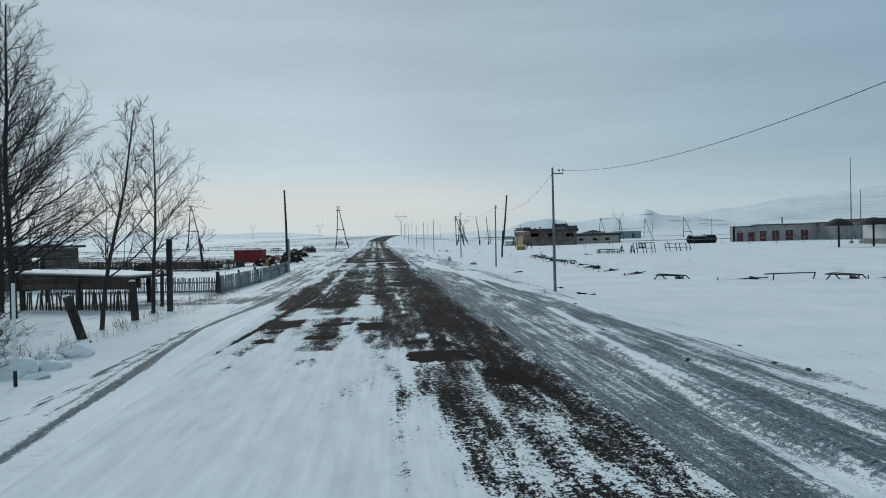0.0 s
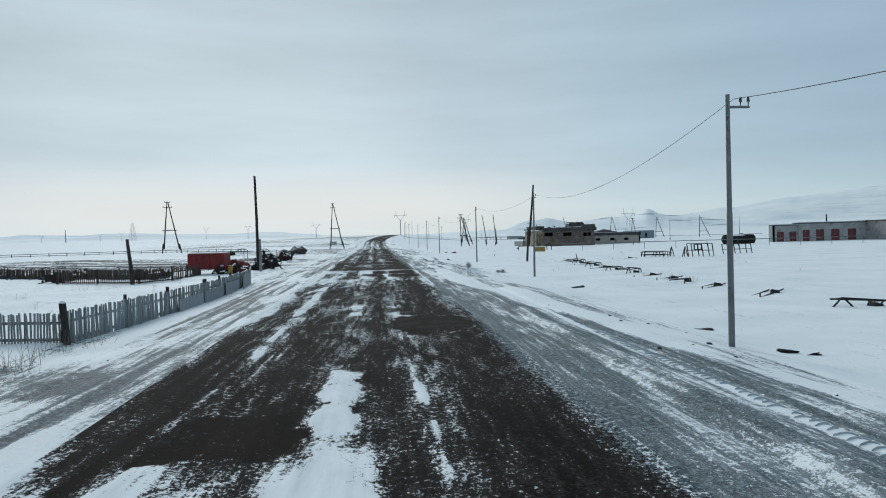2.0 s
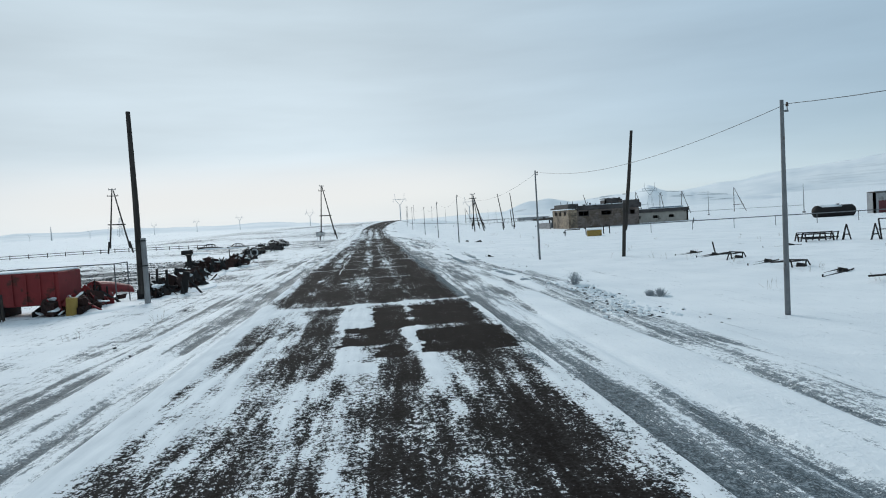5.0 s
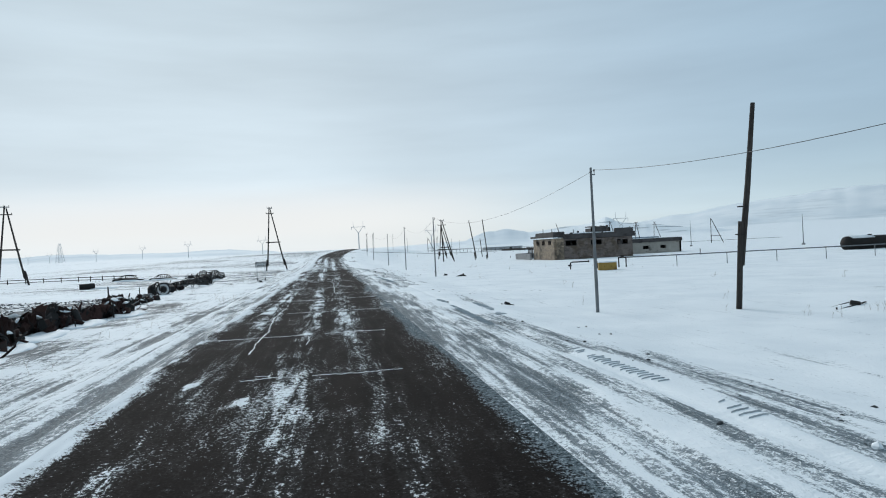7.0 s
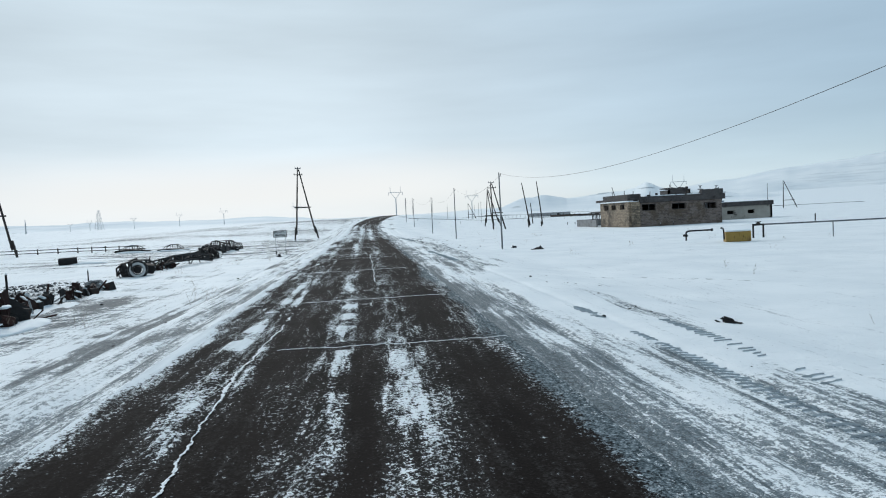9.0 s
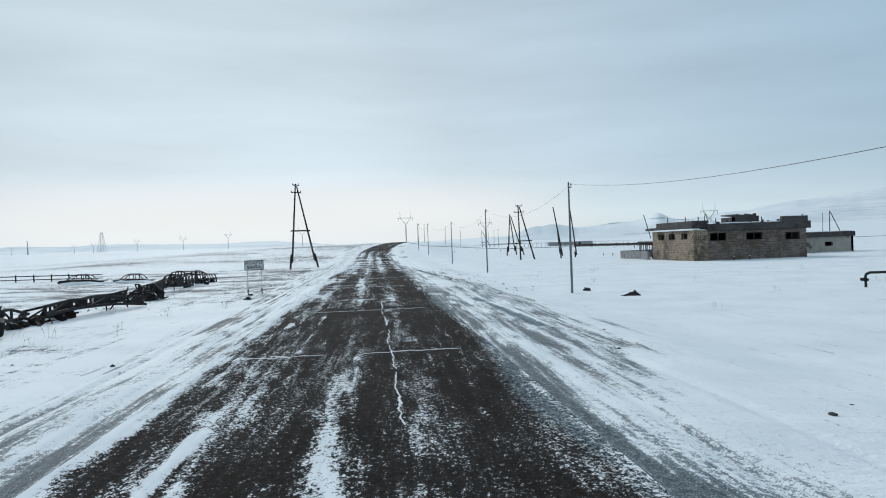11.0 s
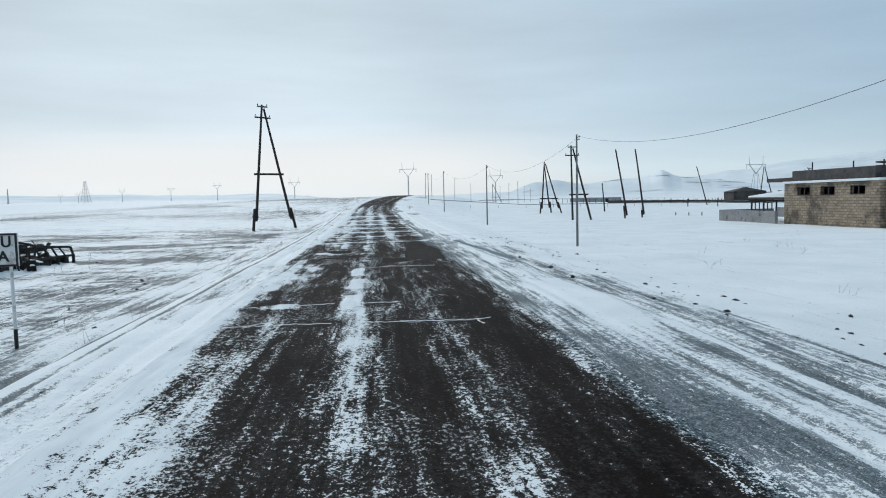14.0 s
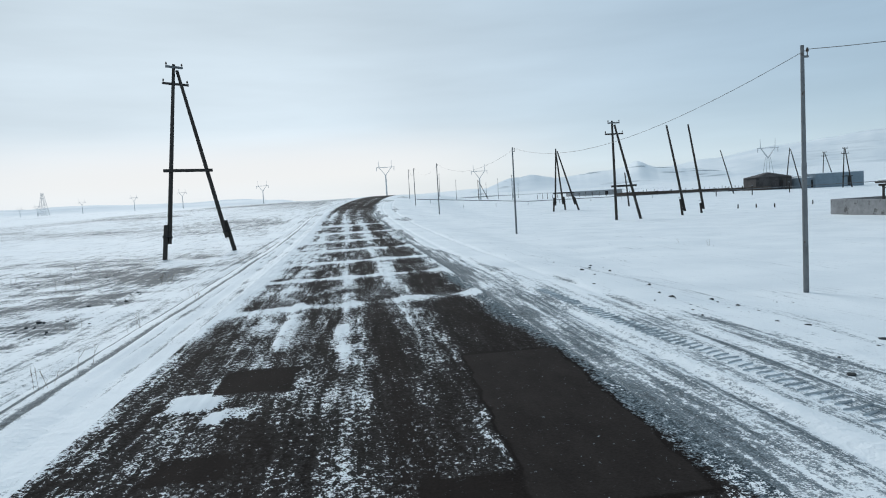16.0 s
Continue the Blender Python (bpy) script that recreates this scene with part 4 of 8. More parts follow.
fix = [steel_pole(x, y, h, l, a) for x, y, h, l, a in (
    (9.6, 3.0, 5.6, 0, False), (8.86, 27.15, 5.62, 0.0, True), (10.95, 56.4, 5.5, 0.01, False), (10.87, 83.55, 5.85, 0, False), (10.47, 127.1, 6.2, 0, False),
    (10.21, 156.3, 6.29, 0, False), (9.85, 186.9, 6.1, 0, False), (8.85, 223.5, 6.3, 0, False), (8.4, 252, 6.2, 0, False), (9.8, 282, 6.2, 0.01, False), (13.5, 312, 6.2, 0, False))]
for i, (a, b) in enumerate(zip(fix[:-1], fix[1:])):
    wire(a, b, (0.75, 0.95, 0.7)[i] if i < 3 else 1.2)
for x, y, h in ((22.0, 330, 6.4), (30.0, 352, 6.4), (36, 300, 6.0), (47, 390, 6.5), (42, 345, 6.4), (53, 372, 6.0), (62, 402, 6.0)):
    steel_pole(x, y, h, random.Random(x).uniform(-0.02, 0.02), group="far poles beyond the field")


def wooden_pole(x, y, height, lean_x, lean_y, stub=True, stub_h=2.4, side=1):
    """An old round timber pole lashed to a short stub."""
    at = on_ground(x, y, -0.3)
    root = thing("wooden_pole", at, "leaning weathered wooden pole lashed to a stub" if stub else "leaning weathered wooden pole", "utility pole", "old wooden poles")
    base, top = Vector((0, 0, (2.0 if stub_h > 3 else 0.7) if stub else 0)), Vector((lean_x, lean_y, height + 0.3))
    bm = bmesh.new()
    mid = base.lerp(top, 0.5) + Vector((0.03, 0, 0))
    tube(bm, base, mid, 0.125, 0.11, 10, True)
    tube(bm, mid, top, 0.11, 0.085, 10, True)
    part("pole", bm, "wood", root)
    if stub:
        bm = bmesh.new()
        tube(bm, (-0.2 * side, 0, 0), Vector((-0.2 * side, 0, stub_h + 0.3)) + top * (stub_h / height) * 0.8 * Vector((1, 1, 0)), 0.115, 0.105, 10)
        part("stub", bm, "concrete" if stub_h == 2.6 else "wood", root, "pale concrete stub" if stub_h == 2.6 else "dark timber stub")
        for k in (0.45, 0.85):
            bm = bmesh.new()
            p = base.lerp(top, stub_h * k / height) + Vector((-0.1 * side, 0, 0))
            tube(bm, p - Vector((0, 0, 0.02)), p + Vector((0, 0, 0.02)), 0.215, 0.215, 10)
            part("lashing", bm, "iron", root)
    return Vector(at) + top


wooden_pole(-8.9, 67.6, 7.65, -0.15, 0.45, True, 2.6, -1)
wooden_pole(16.05, 81.7, 7.9, 0.55, -0.4, True, 3.4, 1)
wooden_pole(30.05, 202.0, 8.75, -1.1, 1.0, True, 1.6, 1)
wooden_pole(33.05, 204.0, 8.95, -0.5, 1.7, True, 1.0, 1)
wooden_pole(71.0, 263.0, 8.5, -2.3, 0.5, False)
wooden_pole(38.6, 236.0, 5.0, -0.3, 0.5, False)
wooden_pole(-13.9, 54.6, 2.75, -0.26, 0.0, False)


def frame_pole(base_l, base_r, top, brace=0.36, arm=True, stubs=True, third=None, label="tall wooden A-frame pole with crossbar on lashed stubs"):
    """Two round timbers meeting at the top, a crossbar, and cross arms with insulators."""
    bl, br, tp = Vector(base_l), Vector(base_r), Vector(top)
    origin = (bl + br) / 2
    root = thing("frame_pole", origin, label, "utility pole", "A-frame poles")
    legs = [bl - origin, br - origin] + ([Vector(third) - origin] if third else [])
    tp = tp - origin
    side = (legs[1] - legs[0]).normalized()
    for i, leg in enumerate(legs):
        d = (tp - leg).normalized()
        low = leg + d * (0.9 if stubs else -0.2)
        high = tp + side * (0.12 if i == 1 else -0.10) + (d * 0.35 if i == 0 else Vector((0, 0, 0)))
        bm = bmesh.new()
        m = low.lerp(high, 0.5)
        tube(bm, low, m, 0.13, 0.115, 10)
        tube(bm, m, high, 0.115, 0.09, 10)
        part("leg", bm, "wood", root)
        if stubs:
            bm = bmesh.new()
            off = side * (-0.24 if i == 0 else 0.24)
            tube(bm, leg + off - d * 0.3, leg + off + d * 2.0, 0.13, 0.12, 10)
            part("stub", bm, "wood", root, "dark timber stub")
            bm = bmesh.new()
            p = leg + d * 1.3 + off * 0.5
            tube(bm, p - d * 0.05, p + d * 0.05, 0.28, 0.28, 10)
            part("lashing", bm, "iron", root)
    bm = bmesh.new()
    p, q = legs[0].lerp(tp, brace), legs[1].lerp(tp, brace)
    e = (q - p).normalized() * 0.45
    beam(bm, p - e + Vector((0, -0.16, 0)), q + e + Vector((0, -0.16, 0)), 0.12, 0.18)
    part("crossbar", bm, "wood", root)
    if arm:
        for dz, w in ((-0.85, 0.85), (0.15, 0.55)):
            bm = bmesh.new()
            c = tp + Vector((0, -0.14, dz))
            beam(bm, c - side * w, c + side * w, 0.10, 0.13)
            part("cross_arm", bm, "wood" if dz < 0 else "steel", root)
            for s in (-1, 1):
                bm = bmesh.new()
                k = c + side * w * 0.92 * s
                tube(bm, k, k + Vector((0, 0, 0.14)), 0.015, 0.015, 6)
                tube(bm, k + Vector((0, 0, 0.12)), k + Vector((0, 0, 0.26)), 0.06, 0.035, 8)
                part("insulator", bm, "ceramic", root)


def ground_point(x, y):
    return Vector(on_ground(x, y))


frame_pole(ground_point(-12.0, 180.3), ground_point(-9.05, 183.3), (-11.45, 183.2, 11.0), 0.455)
frame_pole(ground_point(-42.9, 152.3), ground_point(-39.8, 153.0), (-42.4, 154.0, 10.5), 0.46)
frame_pole(ground_point(22.6, 200.5), ground_point(24.9, 200.4), (22.45, 200.1, 8.1), 0.36, True, False, label="wooden A-frame pole with one short cross arm")
frame_pole(ground_point(26.6, 233.5), ground_point(30.0, 234.0), (27.6, 235, 8.0), 0.30, False, True, ground_point(28.8, 236.5), "three-legged timber pole without wires")
frame_pole(ground_point(91.2, 277), ground_point(94.6, 276.5), (92.1, 276.6, 8.2), 0.3, False, False, label="narrow timber frame pole beyond the huts")
frame_pole(ground_point(96.2, 266), ground_point(98.2, 266), (96.5, 265.8, 7.2), 0.3, True, False, label="timber frame pole with cross arm beyond the huts")
frame_pole(ground_point(44.0, 390), ground_point(47.6, 390), (44.0, 390, 7.5), 0.3, False, False, label="far slanting timber frame pole")
frame_pole(ground_point(125.7, 271), ground_point(130.2, 271), (125.9, 271, 7.6), 0.3, False, False, label="braced timber pole far behind the tank")
frame_pole(ground_point(123.5, 309), ground_point(127.5, 309), (124.1, 309, 8.1), 0.3, True, False, label="far braced timber pole with cross arm")


def tower(x, y, height, mast=0.42, legs=False):
    """A far power-line tower: a mast that forks into a V with two horns."""
    at = on_ground(x, y, -0.3)
    root = thing("power_tower", at, "distant forked steel power-line tower", "power tower", "power-line towers")
    k = height / 13.0
    bm = bmesh.new()
    if legs:
        for sx in (-1, 1):
            for sy in (-1, 1):
                tube(bm, (sx * 1.5 * k, sy * 1.2 * k, 0), (sx * 0.45 * k, sy * 0.3 * k, 8.2 * k), 0.09, 0.07, 5)
    else:
        tube(bm, (0, 0, 0), (0, 0, 8.2 * k), 0.26 * k, 0.19 * k, 8)
        tube(bm, (0, 0, 0), (0, 0, 0.9 * k), 0.45 * k, 0.42 * k, 8)
    part("mast", bm, "hazed_steel", root)
    bm = bmesh.new()
    for s in (-1, 1):
        for dy in (-0.18, 0.18):
            tube(bm, (0, dy, 8.0 * k), (s * 2.0 * k, dy * 0.5, 10.6 * k), 0.10 * k, 0.09 * k, 6)
    part("fork", bm, "hazed_steel", root)
    bm = bmesh.new()
    tube(bm, (-3.0 * k, 0, 10.6 * k), (3.0 * k, 0, 10.6 * k), 0.10 * k, 0.10 * k, 6)
    part("crossarm", bm, "hazed_steel", root)
    for s in (-1, 1):
        bm = bmesh.new()
        tube(bm, (s * 2.0 * k, 0, 10.6 * k), (s * 2.1 * k, 0, 13.0 * k), 0.09 * k, 0.05 * k, 6)
        part("horn", bm, "hazed_steel", root)
        bm = bmesh.new()
        tube(bm, (s * 2.8 * k, 0, 10.5 * k), (s * 2.8 * k, 0, 9.5 * k), 0.09 * k, 0.09 * k, 6)
        part("insulator", bm, "hazed_steel", root)


for x, y, h in ((10.9, 414, 16.2), (50, 419, 15.2), (-41, 439, 11.5), (-116, 609, 13), (-172, 690, 13), (-214, 700, 12), (-300, 820, 13), (-380, 960, 14), (-480, 1010, 14), (-590, 1080, 15)):
    tower(x, y, h)
tower(115, 320, 14.2, legs=True)


def lattice_tower(x, y, height, half):
    root = thing("lattice_tower", on_ground(x, y, -0.3), "distant four-legged lattice steel tower", "power tower", "power-line towers")
    bm = bmesh.new()
    for sx in (-1, 1):
        for sy in (-1, 1):
            tube(bm, (sx * half, sy * half, 0), (sx * half * 0.2, sy * half * 0.2, height), 0.17, 0.12, 5)
    part("legs", bm, "hazed_steel", root)
    bm = bmesh.new()
    for i in range(6):
        z0, z1 = height * i / 6.4, height * (i + 1) / 6.4
        w0, w1 = half * (1 - 0.8 * z0 / height), half * (1 - 0.8 * z1 / height)
        for sy in (-1, 1):
            tube(bm, (-w0, sy * w0, z0), (w1, sy * w1, z1), 0.07, 0.07, 4)
            tube(bm, (w0, sy * w0, z0), (-w1, sy * w1, z1), 0.07, 0.07, 4)
            tube(bm, (-w1, sy * w1, z1), (w1, sy * w1, z1), 0.07, 0.07, 4)
    part("bracing", bm, "hazed_steel", root)


lattice_tower(-255, 729, 19.5, 3.2)
lattice_tower(-335, 760, 15, 0.5)


# ---- ruined block on the field ----
def wall_mesh(bm, origin, along, length, height, thick, openings):
    """A wall with openings (start, end, sill, head) that go right through. along: unit direction; the wall's outer face lies on origin."""
    o, a = Vector(origin), Vector(along)
    n = Vector((-a.y, a.x, 0))
    xs = sorted({0.0, length, *(v for q in openings for v in q[:2])})
    zs = sorted({0.0, height, *(v for q in openings for v in q[2:])})
    seen = {}

    def vert(i, k, j):
        if (i, k, j) not in seen:
            seen[i, k, j] = bm.verts.new(o + a * xs[i] + n * thick * j + Vector((0, 0, zs[k])))
        return seen[i, k, j]

    def solid(i, k):
        if not (0 <= i < len(xs) - 1 and 0 <= k < len(zs) - 1):
            return False
        return not any(q[0] <= xs[i] and xs[i + 1] <= q[1] and q[2] <= zs[k] and zs[k + 1] <= q[3] for q in openings)

    for i in range(len(xs) - 1):
        for k in range(len(zs) - 1):
            if not solid(i, k):
                continue
            for j in (0, 1):
                bm.faces.new((vert(i, k, j), vert(i + 1, k, j), vert(i + 1, k + 1, j), vert(i, k + 1, j)))
            for di, dk, p, q in ((-1, 0, (i, k), (i, k + 1)), (1, 0, (i + 1, k), (i + 1, k + 1)), (0, -1, (i, k), (i + 1, k)), (0, 1, (i, k + 1), (i + 1, k + 1))):
                if not solid(i + di, k + dk):
                    bm.faces.new((vert(*p, 0), vert(*q, 0), vert(*q, 1), vert(*p, 1)))


def window_frame(root, origin, along, x0, x1, z0, z1, depth=0.12):
    o, a = Vector(origin), Vector(along)
    n = Vector((-a.y, a.x, 0)) * depth
    bm = bmesh.new()
    P = lambda x, z: o + a * x + n + Vector((0, 0, z))  # noqa: E731
    for p, q in (((x0, z0), (x0, z1)), ((x1, z0), (x1, z1)), ((x0, z0 + 0.03), (x1, z0 + 0.03)), ((x0, z1 - 0.03), (x1, z1 - 0.03)), (((x0 + x1) / 2, z0), ((x0 + x1) / 2, z1))):
        beam(bm, P(*p), P(*q), 0.07, 0.07)
    part("window_frame", bm, "fascia", root, "empty window frame")


def ruin():
    z0 = -0.95
    root = thing("ruined_building", (0, 0, z0), "abandoned single-storey stone building with empty windows", "building")
    west = [(1.9, 3.7, 2.85, 3.62), (5.1, 6.9, 2.85, 3.62), (8.7, 10.4, 2.9, 3.62)]
    # west block: yellow tuff below a concrete band
    bm = bmesh.new()
    wall_mesh(bm, (36.0, 178.0, 0), (0, -1, 0), 12.0, 3.95, 0.35, west)
    part("west_wall", bm, "tuff", root, "wall of yellow tuff blocks")
    bm = bmesh.new()
    wall_mesh(bm, (36.35, 165.75, 0), (1, 0, 0), 1.25, 3.95, 0.35, [])
    part("corner_wall", bm, "tuff", root)
    bm = bmesh.new()
    wall_mesh(bm, (42.0, 177.9, 0), (-1, 0, 0), 5.65, 3.95, 0.35, [])
    part("back_wall", bm, "tuff", root)
    bm = bmesh.new()
    box(bm, (36.55, 172.0, 3.99), (1.5, 12.4, 0.08))
    box(bm, (36.3, 172.0, 4.08), (0.8, 12.2, 0.10), None, 0.03)
    part("ledge", bm, "snow", root, "snow lying on the ledge")
    bm = bmesh.new()
    box(bm, (37.2, 172.0, 4.55), (2.0, 10.4, 1.0), None, 0.04)
    part("parapet", bm, "fascia", root, "dark concrete parapet")
    for x0, x1, s, h in west:
        window_frame(root, (36.0, 178.0, 0), (0, -1, 0), x0, x1, s, h)
    # south block: brown stone below a dark slab
    south = [(2.0, 4.0, 2.6, 3.55), (6.4, 8.4, 2.6, 3.45), (11.1, 13.0, 2.45, 3.35)]
    bm = bmesh.new()
    wall_mesh(bm, (37.6, 165.95, 0), (1, 0, 0), 12.2, 3.75, 0.4, [(a - 1.6, b - 1.6, c, d) for a, b, c, d in south])
    part("south_wall", bm, "stone", root, "wall of weathered brown stone")
    bm = bmesh.new()
    wall_mesh(bm, (49.8, 166.35, 0), (0, 1, 0), 15.6, 3.75, 0.4, [(3, 4.6, 2.3, 3.2), (8, 9.6, 2.3, 3.2)])
    part("east_wall", bm, "stone", root)
    bm = bmesh.new()
    wall_mesh(bm, (49.4, 182.0, 0), (-1, 0, 0), 7.1, 3.75, 0.4, [])
    part("north_wall", bm, "stone", root)
    bm = bmesh.new()
    box(bm, (48.3, 165.9, 4.85), (3.2, 0.5, 0.75), None, 0.04)
    box(bm, (49.75, 168.4, 4.85), (0.4, 4.6, 0.75), None, 0.04)
    part("corner_parapet", bm, "fascia", root, "broken parapet of dark blocks")
    for x0, x1, s, h in south:
        window_frame(root, (36.0, 165.95, 0), (1, 0, 0), x0, x1, s, h)
    bm = bmesh.new()
    box(bm, (43.9, 165.78, 4.18), (12.6, 0.35, 0.85), None, 0.03)
    box(bm, (50.0, 174.0, 4.18), (0.35, 16.6, 0.85), None, 0.03)
    part("fascia", bm, "fascia", root, "dark weathered roof slab edge")
    bm = bmesh.new()
    box(bm, (43.2, 174.0, 4.32), (13.2, 15.8, 0.35))
    part("roof", bm, "fascia", root)
    bm = bmesh.new()
    box(bm, (44.3, 174.2, 4.62), (11.0, 15.0, 0.24), None, 0.1)
    part("roof_snow", bm, "snow", root, "snow lying on the flat roof")
    # broken plant room on the roof
    PX, PY = 47.3, 178.0
    bm = bmesh.new()
    wall_mesh(bm, (PX, PY, 4.5), (1, 0, 0), 3.7, 1.2, 0.3, [(2.9, 3.5, 0.0, 0.9)])
    wall_mesh(bm, (PX + 3.7, PY, 4.5), (0, 1, 0), 3.0, 0.95, 0.3, [])
    wall_mesh(bm, (PX, PY + 3.2, 4.5), (0, -1, 0), 3.2, 1.1, 0.3, [])
    part("plant_room", bm, "fascia", root, "broken roof room of dark blocks")
    bm = bmesh.new()
    box(bm, (PX + 1.4, PY + 1.5, 5.78), (3.0, 3.2, 0.14), turned(0, 5, 0))
    part("plant_roof", bm, "fascia", root)
    for k in range(8):
        bm = bmesh.new()
        crumple = 0.15 + 0.22 * ((k * 37) % 10) / 10
        box(bm, (PX + 0.2 + k * 0.42, PY + 0.1, 5.74 + crumple * 0.4), (0.38, 0.26, crumple), turned(0, (k * 13) % 9 - 4, (k * 29) % 11 - 5), 0.03)
        part("broken_block", bm, "fascia", root)
    rng = random.Random(8)
    for i in range(9):
        bm = bmesh.new()
        x = 38 + i * 1.35
        h = rng.uniform(0.2, 0.6)
        box(bm, (x, 166.3 + rng.uniform(0, 2), 4.6 + h / 2), (rng.uniform(0.12, 0.5), 0.2, h), turned(0, rng.uniform(-10, 10), 0))
        part("rubble_block", bm, "fascia", root)
    for x, y, h in ((49.5, 166.2, 0.75), (45.5, 168, 0.6), (41.3, 171, 0.7), (37.3, 176.0, 1.1), (37.2, 170.6, 0.9), (37.3, 167.4, 0.85)):
        bm = bmesh.new()
        tube(bm, (x, y, 4.6), (x + 0.03, y, 4.7 + h), 0.05, 0.05, 6)
        part("stub_pipe", bm, "iron", root)
    # added floor and wall behind the windows, room shade in their colour
    bm = bmesh.new()
    box(bm, (43.3, 174.0, 0.12), (13.0, 15.6, 0.2))
    part("inner_floor", bm, "room_shade", root)
    bm = bmesh.new()
    box(bm, (43.3, 173.2, 2.1), (12.6, 0.25, 3.9))
    part("inner_wall", bm, "room_shade", root)


ruin()


def long_annex():
    root = thing("annex", (0, 0, -0.7), "long low derelict shed of pale blocks", "building")
    bm = bmesh.new()
    wall_mesh(bm, (52.5, 180.6, 0), (1, 0, 0), 13.9, 2.2, 0.35, [(2.2, 3.4, 0.9, 1.5), (6.0, 7.2, 0.9, 1.5), (9.6, 10.8, 0.9, 1.5)])
    wall_mesh(bm, (66.4, 180.6, 0), (0, 1, 0), 6.0, 2.2, 0.35, [])
    part("wall", bm, "old_block", root, "pale weathered block wall with stains")
    bm = bmesh.new()
    box(bm, (59.4, 180.5, 2.55), (14.2, 0.5, 0.7), None, 0.04)
    box(bm, (59.4, 183.6, 2.75), (14.2, 6.2, 0.22))
    part("roof", bm, "fascia", root, "dark roof edge")
    bm = bmesh.new()
    box(bm, (59.4, 183.7, 2.93), (13.8, 5.8, 0.14), None, 0.05)
    # added dark wall behind the openings, with the shed's inner shade painted in
    part("roof_snow", bm, "snow", root)
    bm = bmesh.new()
    box(bm, (59.4, 183.6, 1.2), (13.6, 0.3, 2.3))
    part("inner_wall", bm, "room_shade", root)


long_annex()


def yard_wall():
    root = thing("yard_wall", (0, 0, -0.75), "low concrete yard wall beside the ruin", "wall", kind="structure")
    bm = bmesh.new()
    box(bm, (35.5, 183.6, 0.62), (0.3, 10.4, 1.25), None, 0.02)
    box(bm, (38.5, 188.8, 0.62), (6.0, 0.3, 1.25), None, 0.02)
    part("wall", bm, "concrete", root)
    lean = thing("lean_to", (0, 0, -0.75), "low snow-covered lean-to shed with open front", "shed")
    for y in (179.0, 181.2, 183.4, 185.6):
        bm = bmesh.new()
        beam(bm, (37.2, y, 0), (37.2, y, 2.2), 0.12, 0.12)
        part("post", bm, "wood", lean)
    bm = bmesh.new()
    beam(bm, (37.2, 178.6, 2.2), (37.2, 186.0, 2.2), 0.14, 0.16)
    part("beam", bm, "wood", lean)
    bm = bmesh.new()
    box(bm, (39.5, 182.2, 2.75), (5.2, 7.8, 0.12), turned(0, -8, 0))
    part("roof", bm, "fascia", lean)
    bm = bmesh.new()
    box(bm, (39.5, 182.2, 2.9), (5.0, 7.6, 0.16), turned(0, -8, 0), 0.05)
    part("roof_snow", bm, "snow", lean)
    bm = bmesh.new()
    box(bm, (41.8, 182.2, 1.3), (0.3, 7.4, 2.6))
    part("back_wall", bm, "plaster", lean)
    bm = bmesh.new()
    box(bm, (37.25, 180.3, 1.1), (0.1, 2.2, 0.9))
    part("front_panel", bm, "plaster", lean)
    for y0 in (181.8, 184.0):
        bm = bmesh.new()
        for p, q in (((37.1, y0, 1.3), (37.1, y0 + 1.5, 1.3)), ((37.1, y0, 2.0), (37.1, y0 + 1.5, 2.0)), ((37.1, y0, 1.3), (37.1, y0, 2.0)), ((37.1, y0 + 1.5, 1.3), (37.1, y0 + 1.5, 2.0)), ((37.1, y0 + 0.75, 1.3), (37.1, y0 + 0.75, 2.0))):
            beam(bm, p, q, 0.08, 0.08)
        part("window_frame", bm, "fascia", lean)


yard_wall()


